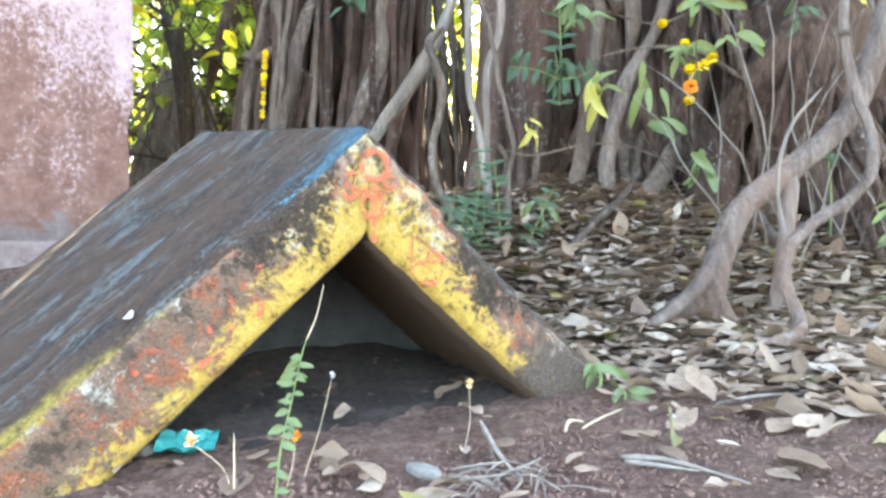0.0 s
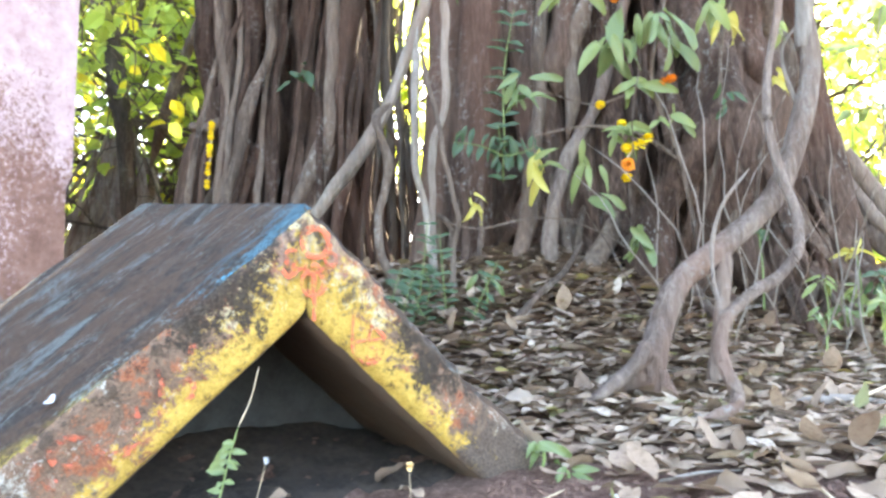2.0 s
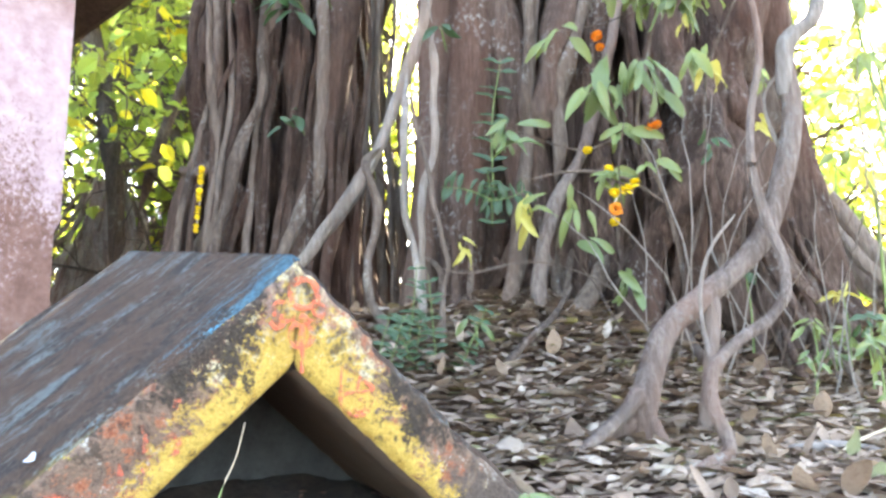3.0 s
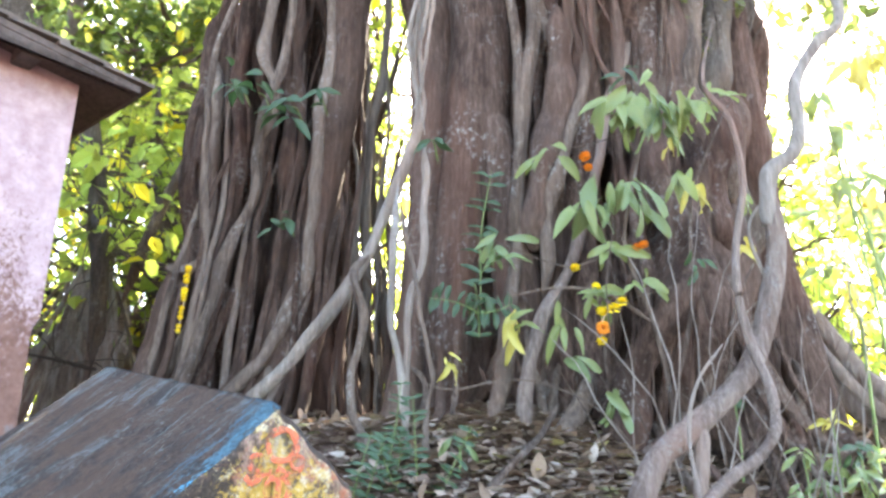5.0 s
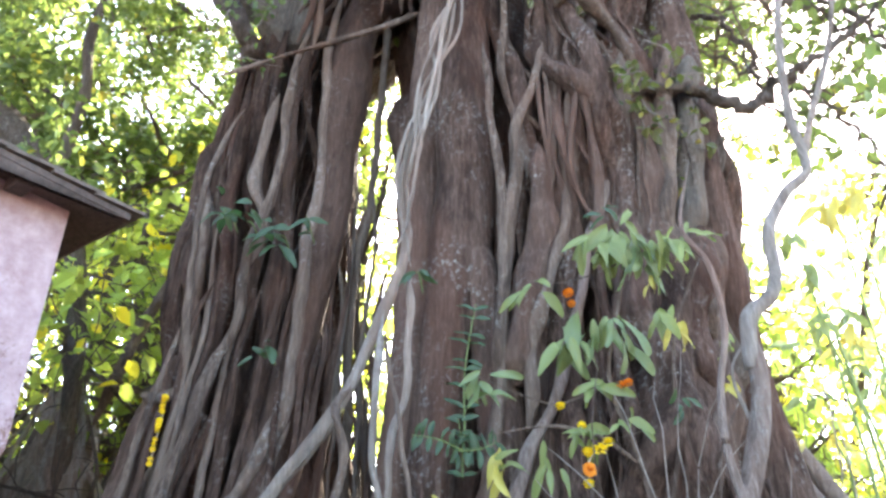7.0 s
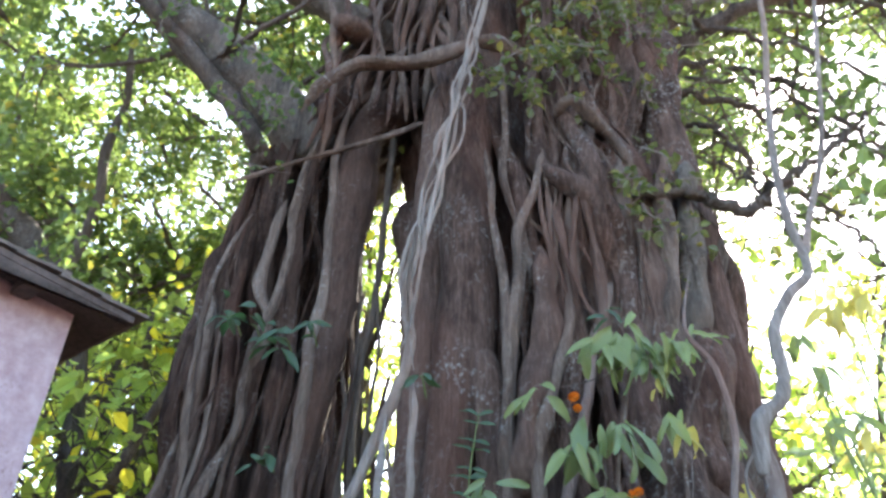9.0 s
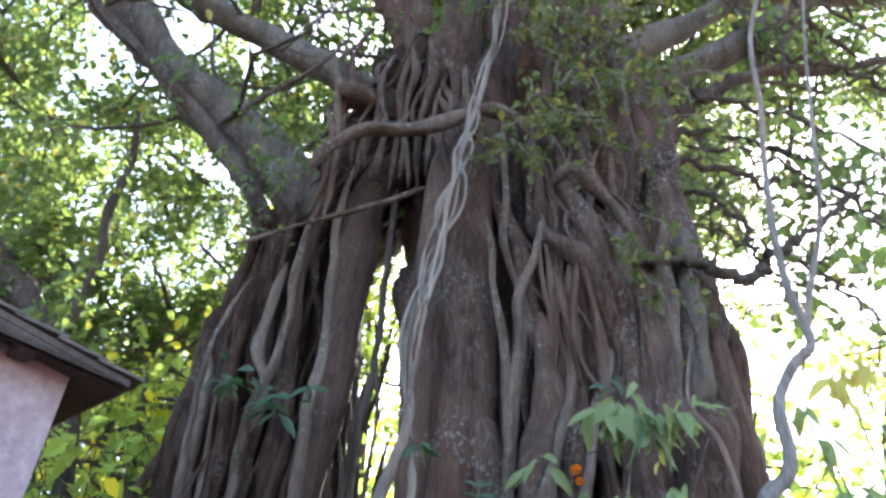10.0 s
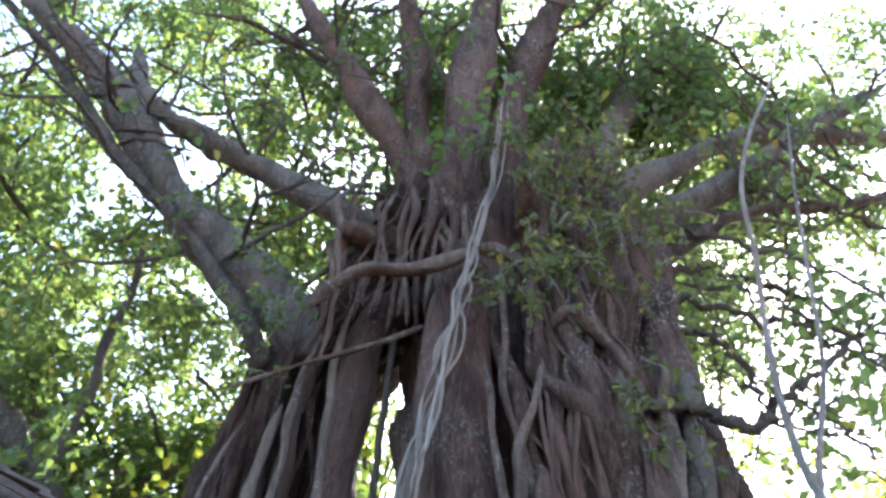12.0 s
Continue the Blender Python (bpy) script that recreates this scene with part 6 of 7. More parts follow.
SHRUB_LEAVES = [big_leaf_mesh("leaf", SHRUB, w, c, 0.02, k) for k, (w, c) in enumerate(((0.155, 0.14), (0.18, 0.30), (0.14, 0.22)))]
BROAD_LEAVES = [big_leaf_mesh("leaf", BROAD, w, c, 0.02, k + 5) for k, (w, c) in enumerate(((0.16, 0.18), (0.185, 0.30)))]
YELLOW_LEAVES = [big_leaf_mesh("leaf", YELLOWED, w, c, 0.03, k + 9) for k, (w, c) in enumerate(((0.13, 0.2), (0.17, 0.35)))]
FERN_LEAVES = [big_leaf_mesh("leaf", FERN, w, c, 0.02, k + 12) for k, (w, c) in enumerate(((0.17, 0.15), (0.22, 0.2)))]


def put_leaf(parent, meshes, p, way, size, label=""):
    up = (lf.normal(0, 0.4), -0.9 + lf.normal(0, 0.3), 0.55)
    me = meshes[int(lf.integers(0, len(meshes)))]
    return part("leaf", me, parent, label, leaf_pose(p, way, up, size))


def shrub_spray(parent, centre, count, size, meshes, droop=0.6, fan=1.0, lean=0.0):
    """A whorl of leaves hanging round the end of a twig."""
    for k in range(count):
        a = 2 * math.pi * (k + lf.uniform(0, 0.7)) / count
        way = (math.cos(a) * fan * lf.uniform(0.5, 1.1) + lean, math.sin(a) * 0.55 * fan - 0.25, -droop * 1.3 + lf.uniform(-0.45, 0.55))
        put_leaf(parent, meshes, Vector(centre) + Vector(lf.normal(0, 0.2, 3)) * size, way, size * lf.uniform(0.55, 1.15))


shrub = thing("flowering_shrub", (1.3, 3.3, 0.62), "straggling shrub with drooping light green leaves before the trunk", "shrub")
for pts, r0 in (([(1.30, 3.3, 0.50), (1.33, 3.3, 0.9), (1.28, 3.3, 1.25), (1.18, 3.3, 1.6), (1.24, 3.3, 1.9), (1.31, 3.3, 2.2)], 0.012), ([(1.28, 3.3, 1.25), (1.10, 3.28, 1.36), (0.9, 3.3, 1.40), (0.66, 3.3, 1.36)], 0.010),
                ([(1.18, 3.3, 1.6), (1.02, 3.3, 1.52), (0.88, 3.3, 1.50), (0.6, 3.3, 1.6)], 0.006), ([(1.31, 3.3, 2.2), (1.1, 3.3, 2.1), (0.86, 3.3, 2.04)], 0.005), ([(1.33, 3.3, 0.9), (1.45, 3.3, 1.3), (1.5, 3.3, 1.8), (1.62, 3.3, 2.1), (1.75, 3.3, 2.35)], 0.010),
                ([(1.30, 3.3, 0.62), (1.55, 3.25, 1.0), (1.62, 3.25, 1.3), (1.78, 3.25, 1.6)], 0.008), ([(0.27, 3.2, 0.98), (0.41, 3.2, 0.95), (0.62, 3.2, 0.99), (0.8, 3.2, 0.97), (1.0, 3.2, 0.87), (1.16, 3.22, 0.70)], 0.005),
                ([(1.0, 3.2, 0.87), (1.05, 3.25, 0.95), (1.03, 3.28, 1.02)], 0.004), ([(1.66, 3.3, 1.2), (1.50, 3.3, 1.42), (1.2, 3.3, 1.36)], 0.005)):
    part("twig", tubes_mesh("twig", [(spline(pts, 7), [r0, r0 * 0.8, r0 * 0.5])], BARK_ROOT, 7, 0.1), shrub)
for k in range(26):
    x0 = lf.uniform(1.0, 2.0)
    a = np.array(on_ground(x0, lf.uniform(2.8, 3.25), -0.02))
    line = wander(a, (lf.normal(0, 0.35), lf.normal(0, 0.1), 1.0), lf.uniform(0.5, 1.4), 9, lf, 0.16)
    part("twig", tubes_mesh("twig", [(line, [0.0042, 0.0032, 0.0018])], BARK_PALE if k % 3 else BARK_ROOT, 6, 0.08), shrub)
for c, n, s, m, d, ln in (((0.60, 3.28, 1.60), 5, 0.17, BROAD_LEAVES, 0.25, 0.0), ((0.64, 3.28, 1.26), 3, 0.15, YELLOW_LEAVES, 1.1, 0.0), ((0.70, 3.28, 1.24), 2, 0.13, SHRUB_LEAVES, 0.1, 0.4), ((0.87, 3.28, 1.25), 4, 0.17, SHRUB_LEAVES, 1.2, 0.0),
                          ((0.38, 3.2, 1.06), 4, 0.09, YELLOW_LEAVES, 0.5, 0.3), ((1.04, 3.22, 0.95), 3, 0.15, BROAD_LEAVES, 0.6, 0.3), ((1.04, 3.22, 0.98), 1, 0.16, BROAD_LEAVES, -0.4, -0.6), ((1.29, 3.28, 2.33), 10, 0.19, SHRUB_LEAVES, 1.0, 0.0), ((1.34, 3.22, 2.24), 8, 0.18, BROAD_LEAVES, 1.3, 0.1), ((1.58, 3.26, 2.33), 6, 0.15, SHRUB_LEAVES, 0.5, 0.3),
                          ((1.18, 3.26, 2.27), 7, 0.18, SHRUB_LEAVES, 0.9, -0.4), ((1.45, 3.26, 2.30), 8, 0.18, SHRUB_LEAVES, 1.0, 0.4), ((1.40, 3.22, 2.06), 2, 0.10, YELLOW_LEAVES, 1.2, 0.0), ((0.86, 3.28, 2.06), 4, 0.15, SHRUB_LEAVES, 0.6, 0.0),
                          ((1.06, 3.26, 1.84), 6, 0.20, BROAD_LEAVES, 0.9, -0.1), ((1.17, 3.24, 1.84), 6, 0.19, BROAD_LEAVES, 1.1, 0.3), ((0.98, 3.26, 1.78), 4, 0.18, SHRUB_LEAVES, 0.7, -0.6), ((1.07, 3.26, 1.58), 4, 0.13, SHRUB_LEAVES, 0.3, 0.2), ((1.05, 3.26, 1.38), 6, 0.13, SHRUB_LEAVES, 0.3, 0.1),
                          ((1.22, 3.26, 1.42), 4, 0.13, SHRUB_LEAVES, 0.5, 0.4), ((1.44, 3.26, 1.95), 5, 0.13, SHRUB_LEAVES, 1.0, 0.2), ((1.46, 3.24, 1.86), 3, 0.12, YELLOW_LEAVES, 1.1, 0.0), ((1.19, 3.24, 2.42), 3, 0.10, FERN_LEAVES, 0.5, 0.0),
                          ((1.74, 3.26, 1.80), 3, 0.11, SHRUB_LEAVES, 0.5, 0.0), ((1.70, 3.26, 1.62), 3, 0.10, YELLOW_LEAVES, 0.8, 0.2), ((1.46, 3.26, 1.52), 4, 0.10, FERN_LEAVES, 0.4, 0.0)):
    shrub_spray(shrub, c, n + (4 if n > 4 else 1), s, m, d, 1.0, ln)


def marigold_mesh(name, mat, seed):
    """A ruffled ball of short overlapping petals."""
    r = np.random.default_rng(seed)
    v, f = [], []
    for ringi, (tilt, n, ln) in enumerate(((0.15, 9, 1.0), (0.6, 11, 0.98), (1.0, 9, 0.86), (1.35, 5, 0.72), (-0.5, 9, 0.8))):
        for k in range(n):
            a = 2 * math.pi * (k + 0.5 * ringi) / n + r.uniform(-0.1, 0.1)
            d = Vector((math.cos(a) * math.cos(tilt), math.sin(a) * math.cos(tilt), math.sin(tilt)))
            s = Vector((-math.sin(a), math.cos(a), 0)) * 0.34
            u = d.cross(s).normalized() * 0.14
            b = len(v)
            v += [d * 0.25 - s * 0.5, d * 0.25 + s * 0.5, d * 0.85 * ln + s + u, d * ln + u * r.uniform(-0.6, 1.4), d * 0.85 * ln - s + u]
            f += [[b, b + 1, b + 2], [b, b + 2, b + 4], [b + 4, b + 2, b + 3]]
    return mesh_of(name, v, f, mat)


FLOWERS = {"yellow": marigold_mesh("flower", MARIGOLD, 1), "orange": marigold_mesh("flower", ORANGE, 2)}
string = thing("marigold_string", (1.03, 3.2, 1.2), "short string of yellow and orange marigolds on the shrub", "garland")
part("thread", tubes_mesh("thread", [(spline([(1.12, 3.24, 1.34), (1.08, 3.22, 1.30), (1.03, 3.21, 1.24), (1.02, 3.2, 1.16)], 6), [0.003, 0.003])], STRAW, 5, 0), string)
for p, kind, s in (((1.115, 3.2, 1.315), "yellow", 0.030), ((1.085, 3.2, 1.290), "yellow", 0.030), ((1.060, 3.2, 1.285), "yellow", 0.026), ((1.025, 3.2, 1.275), "yellow", 0.026), ((1.028, 3.2, 1.205), "orange", 0.033), ((1.022, 3.2, 1.150), "yellow", 0.026)):
    part("flower", FLOWERS[kind], string, kind + " marigold head", leaf_pose(p, (lf.normal(), -1, lf.normal()), (0, 0, 1), s))
for p, kind, s in (((1.235, 3.22, 1.575), "orange", 0.026), ((1.20, 3.22, 1.565), "orange", 0.024), ((1.00, 3.22, 1.98), "orange", 0.030), ((1.01, 3.22, 1.93), "orange", 0.022), ((0.93, 3.22, 1.465), "yellow", 0.024), ((1.02, 3.24, 1.39), "yellow", 0.022)):
    ob = adopt(new("marigold", FLOWERS[kind]), None, leaf_pose(p, (lf.normal(), -1, lf.normal()), (0, 0, 1), s))
    tagged(ob, kind + " marigold head caught on the shrub's twigs", "flower", "loose marigolds")

garland = thing("garland", (-0.95, 4.15, 1.33), "faded yellow flower garland hanging on the dark trunk", "garland")
part("thread", tubes_mesh("thread", [(spline([(-0.94, 4.15, 1.70), (-0.945, 4.14, 1.52), (-0.96, 4.13, 1.31)], 6), [0.003, 0.003])], STRAW, 5, 0), garland)
for k in range(15):
    s = k / 14
    if k in (4, 8, 12):
        continue
    part("flower", FLOWERS["yellow"], garland, "", leaf_pose((-0.94 - 0.02 * s, 4.125, 1.665 - 0.34 * s), (lf.normal() * 0.4, -1, lf.normal() * 0.4), (0, 0, 1), 0.021 - 0.004 * s))


def climber(base, tip, pairs, size, meshes, label, spread=0.2, stem=0.004):
    """A thin stem with pairs of leaflets along it."""
    ob = thing("climber", base, label, "climber")
    line = spline([base, tuple((np.array(base) + np.array(tip)) / 2 + lf.normal(0, 0.02, 3)), tip], 8)
    part("stem", tubes_mesh("stem", [(line, [stem, stem * 0.5])], STEM, 6, 0.05), ob)
    d = np.array(tip) - np.array(base)
    side = np.cross(d, [0, -1, 0])
    side /= np.linalg.norm(side) + 1e-9
    for k in range(pairs):
        p = line[int((0.12 + 0.86 * k / max(1, pairs - 1)) * (len(line) - 1))]
        for sgn in (-1, 1):
            way = side * sgn + np.array([0, -0.35, spread]) + lf.normal(0, 0.18, 3)
            put_leaf(ob, meshes, p, way, size * lf.uniform(0.75, 1.15))
    return ob


climber((0.57, 3.58, 1.35), (0.63, 3.58, 2.06), 10, 0.095, FERN_LEAVES, "blue-green climber with paired leaves on the bark")
climber((0.60, 3.5, 1.30), (0.32, 3.46, 1.38), 7, 0.07, FERN_LEAVES, "small dark green sprig on the roots")
climber((0.50, 3.5, 1.32), (0.70, 3.46, 1.36), 7, 0.075, FERN_LEAVES, "small dark green sprig on the roots")
climber((0.55, 3.5, 1.2), (0.53, 3.48, 1.46), 6, 0.07, FERN_LEAVES, "small dark green sprig on the roots")
for k in range(7):
    x, y = 0.05 + 0.045 * k + lf.uniform(-0.03, 0.03), 3.02 + lf.uniform(0, 0.25)
    g = float(ground_z(x, y))
    climber((x, y, g - 0.02), (x + lf.uniform(-0.12, 0.12), y - 0.03, g + lf.uniform(0.18, 0.42)), 9, 0.048, FERN_LEAVES, "dark green fern-like seedling among the roots", 0.1, 0.003)
for c, n, s in (((-0.80, 4.16, 2.80), 8, 0.19), ((-0.66, 4.14, 2.74), 6, 0.18), ((-0.46, 4.14, 2.66), 7, 0.18), ((-0.32, 4.14, 2.74), 5, 0.13), ((-0.47, 4.14, 1.95), 5, 0.13), ((0.33, 3.6, 2.22), 4, 0.11)):
    ob = thing("leafy_shoot", (c[0], c[1] + 0.1, c[2]), "dark green leafy shoot sprouting from the trunk", "shoot")
    part("stem", tubes_mesh("stem", [(spline([(c[0] + 0.05, c[1] + 0.22, c[2] - 0.03), (c[0] + 0.02, c[1] + 0.1, c[2] + 0.03), c], 5), [0.006, 0.004])], STEM, 6, 0), ob)
    shrub_spray(ob, c, n, s, FERN_LEAVES, 0.35, 1.1)


def seedling(x, y, height, leaves, size, meshes, label, lean=(0, 0)):
    base = on_ground(x, y, -0.01)
    tip = (x + lean[0], y + lean[1], base[2] + height)
    ob = thing("seedling", base, label, "plant")
    part("stem", tubes_mesh("stem", [(spline([base, ((x + tip[0]) / 2 + 0.01, (y + tip[1]) / 2, base[2] + height * 0.55), tip], 5), [0.004, 0.003])], STEM, 6, 0), ob)
    shrub_spray(ob, tip, leaves, size, meshes, 0.35, 1.0)
    return ob


seedling(0.42, 3.12, 0.14, 3, 0.13, BROAD_LEAVES, "seedling with two broad green leaves")
seedling(0.40, 1.80, 0.07, 6, 0.075, BROAD_LEAVES, "light green seedling beside the slab's foot")
seedling(0.44, 1.76, 0.03, 4, 0.05, BROAD_LEAVES, "light green seedling beside the slab's foot")
for x, y, h, n, s, m in ((1.62, 2.9, 0.16, 7, 0.08, BROAD_LEAVES), (1.75, 3.1, 0.24, 7, 0.09, SHRUB_LEAVES), (1.95, 3.2, 0.36, 6, 0.10, YELLOW_LEAVES), (1.9, 3.0, 0.22, 8, 0.09, BROAD_LEAVES), (2.1, 3.2, 0.22, 8, 0.09, BROAD_LEAVES), (1.98, 3.1, 0.28, 8, 0.08, FERN_LEAVES), (2.05, 2.95, 0.12, 8, 0.08, SHRUB_LEAVES), (1.85, 3.15, 0.12, 8, 0.09, BROAD_LEAVES), (2.0, 3.3, 0.15, 8, 0.09, SHRUB_LEAVES),
                         (1.8, 2.8, 0.22, 5, 0.10, SHRUB_LEAVES), (2.0, 2.9, 0.25, 6, 0.11, YELLOW_LEAVES), (2.2, 2.9, 0.2, 5, 0.11, BROAD_LEAVES), (1.55, 3.2, 0.4, 5, 0.10, FERN_LEAVES), (1.7, 2.6, 0.15, 5, 0.08, BROAD_LEAVES),
                         (0.99, 2.05, 0.03, 6, 0.035, FERN_LEAVES), (1.02, 1.62, 0.05, 6, 0.05, SHRUB_LEAVES), (0.9, 1.45, 0.04, 6, 0.05, BROAD_LEAVES)):
    seedling(x, y, h, n, s, m, "low green plant growing in the leaf litter")
for k in range(16):
    x, y = lf.uniform(2.4, 4.2), lf.uniform(3.6, 6.0)
    seedling(x, y, lf.uniform(0.4, 1.6), 7, 0.17, (SHRUB_LEAVES, YELLOW_LEAVES, BROAD_LEAVES)[k % 3], "sunlit sapling with pale green leaves beside the tree", (lf.uniform(-0.2, 0.2), 0))
for c, n, s, m in (((2.42, 3.3, 2.56), 8, 0.19, YELLOW_LEAVES), ((2.52, 3.3, 2.62), 7, 0.17, YELLOW_LEAVES), ((2.26, 3.35, 2.22), 6, 0.15, SHRUB_LEAVES), ((2.20, 3.35, 2.40), 6, 0.14, SHRUB_LEAVES), ((2.10, 3.2, 1.36), 5, 0.12, YELLOW_LEAVES), ((2.75, 3.4, 2.42), 6, 0.17, SHRUB_LEAVES), ((2.3, 3.4, 1.95), 6, 0.14, SHRUB_LEAVES), ((2.6, 3.5, 1.7), 6, 0.15, BROAD_LEAVES), ((2.9, 3.5, 1.95), 6, 0.17, YELLOW_LEAVES)):
    ob = thing("leafy_shoot", (c[0] + 0.3, 3.6, 0.6), "pale sunlit leafy shoot beside the trunk", "shoot")
    part("stem", tubes_mesh("stem", [(spline([(c[0] + 0.3, 3.6, 0.6), (c[0] + 0.25, 3.5, 1.3), (c[0] + 0.08, c[1] + 0.05, c[2] - 0.1), c], 6), [0.009, 0.005])], STEM, 6, 0), ob)
    shrub_spray(ob, c, n, s, m, 0.7)

# ---- things on the bare soil before the shrine ----
weed = thing("weed", on_ground(-0.09, 1.28), "slender green weed growing before the shrine", "weed")
stem_line = spline([on_ground(-0.10, 1.26, -0.01), (-0.095, 1.27, 0.29), (-0.085, 1.29, 0.35), (-0.07, 1.30, 0.42), (-0.055, 1.31, 0.46), (-0.045, 1.315, 0.505)], 6)
part("stem", tubes_mesh("stem", [(stem_line[:20], [0.0014, 0.0012, 0.0010])], STEM, 6, 0), weed)
part("stem_tip", tubes_mesh("stem_tip", [(stem_line[19:], [0.0010, 0.0007])], STRAW, 6, 0), weed, "dry pale tip of the stem")
WEED_LEAVES = [big_leaf_mesh("leaf", BROAD, 0.30, c, 0.05, k + 41) for k, c in enumerate((0.2, 0.4))]
for k in range(24):
    p = stem_line[int((0.04 + 0.60 * lf.random() ** 1.3) * (len(stem_line) - 1))]
    put_leaf(weed, WEED_LEAVES, p, ((-1) ** k * 1.0 + lf.normal(0, 0.3), -0.4, -0.1 + lf.normal(0, 0.35)), lf.uniform(0.011, 0.024))


def withered_mesh(name, mat, seed):
    """A dried head: a cup of narrow shrivelled petals."""
    r = np.random.default_rng(seed)
    v, f = [], []
    for tilt, n, ln in ((0.75, 6, 1.0), (1.15, 5, 1.15), (-0.5, 5, 0.6)):
        for k in range(n):
            a, t = 2 * math.pi * k / n + r.uniform(-0.35, 0.35), tilt + r.uniform(-0.3, 0.3)
            d = Vector((math.sin(t), math.cos(a) * math.cos(t), math.sin(a) * math.cos(t))) * ln * r.uniform(0.7, 1.1)
            s = Vector((0, -math.sin(a), math.cos(a))) * r.uniform(0.16, 0.28)
            b = len(v)
            v += [s * -0.4, s * 0.4, d * 0.6 + s, d + s * r.uniform(-0.5, 0.5), d * 0.6 - s]
            f += [[b, b + 1, b + 2], [b, b + 2, b + 4], [b + 4, b + 2, b + 3]]
    return mesh_of(name, v, f, mat)


def dry_flower(x, y, height, lean, label, head=0.011, mat=FADED):
    base = on_ground(x, y, -0.01)
    ob = thing("dried_flower", base, label, "dried flower", "dried flowers before the shrine")
    tip = (x + lean, y, base[2] + height)
    part("stalk", tubes_mesh("stalk", [(spline([base, (x + lean * 0.3 + height * 0.08, y, base[2] + height * 0.5), tip], 5), [0.0008, 0.0006])], STRAW, 5, 0), ob)
    part("flower_head", withered_mesh("flower_head", mat, int(height * 1000)), ob, "withered pale flower head", leaf_pose(tip, (0.25, -0.35, 0.9), (0, 0, 1), head * 1.5))
    return ob


dry_flower(0.136, 1.485, 0.115, 0.012, "dried straw-coloured flower on a thin stalk", 0.0075)
dry_flower(-0.085, 1.34, 0.15, 0.045, "dried whitish flower on a thin stalk", 0.005, PAPER)
dry_flower(-0.10, 1.31, 0.075, 0.015, "dried orange flower on a thin stalk", 0.0075, ORANGE)
dry_flower(-0.17, 1.30, 0.070, -0.055, "dried straw-coloured flower lying over the teal packet", 0.011, FADED)

packet = thing("crumpled_packet", on_ground(-0.272, 1.405), "crumpled teal foil packet with a faded flower on it", "packet")


def packet_mesh():
    r = np.random.default_rng(3)
    v, f = [], []
    for i in range(9):
        for j in range(7):
            u, w = i / 8 - 0.5, j / 6 - 0.5
            rim = max(abs(u), abs(w)) * 2
            v.append((u * 0.085, w * 0.055, 0.004 + 0.022 * max(0, rim - 0.35) + r.uniform(-0.004, 0.004)))
    for i in range(8):
        for j in range(6):
            a = i * 7 + j
            f.append([a, a + 7, a + 8, a + 1])
    n = len(v)
    v += [(x, y, z - 0.0015) for x, y, z in v]
    f += [[q + n for q in reversed(k)] for k in f]
    return mesh_of("foil", v, f, TEAL, False)


part("foil", packet_mesh(), packet, "", Matrix.Translation(on_ground(-0.272, 1.405, 0.006)) @ pose(0, 0, 0, 16, 4, 12))


def stone_thing(name, x, y, size, mat, label, category, turn=0.0):
    bm = bmesh.new()
    bmesh.ops.create_icosphere(bm, subdivisions=3, radius=1)
    for v in bm.verts:
        d = 1 + 0.16 * noise.noise(v.co * 1.7 + Vector((x * 9, y * 9, 0))) + 0.05 * noise.noise(v.co * 5)
        p = Vector([math.copysign(abs(c) ** 0.8, c) for c in v.co])
        v.co = Vector((p.x * size[0], p.y * size[1], p.z * size[2])) * d
    ob = adopt(new(name, bm_mesh(name, bm, mat)), None, Matrix.Translation(on_ground(x, y, size[2] * 0.65)) @ pose(0, 0, 0, 0, 0, turn))
    return tagged(ob, label, category)


stone_thing("stone", 0.082, 1.375, (0.034, 0.0115, 0.011), STONE, "smooth grey rod-shaped stone on the soil", "stone", -38)
stone_thing("stone", 0.013, 1.35, (0.020, 0.013, 0.009), PEBBLE, "flat brown stone on the soil", "stone", 10)
stone_thing("stone", -0.335, 1.40, (0.016, 0.014, 0.012), STONE, "small round stone by the slab", "stone")
stone_thing("stone", -2.05, 3.55, (0.10, 0.09, 0.06), plain("brick_rubble", (0.22, 0.11, 0.07), (0.36, 0.20, 0.14), 25), "reddish brick rubble lying by the plinth", "rubble", 20)


def stick(points, r0, label, mat=STICK, forks=()):
    base = points[0]
    ob = thing("dead_twig", base, label, "twig")
    part("stick", tubes_mesh("stick", [(spline(points, 6), [r0, r0 * 0.9, r0 * 0.6])], mat, 7, 0.14, (0.7, 0.5)), ob)
    for q in forks:
        part("side_twig", tubes_mesh("side_twig", [(spline(q, 5), [r0 * 0.6, r0 * 0.3])], mat, 6, 0.1), ob)
    return ob


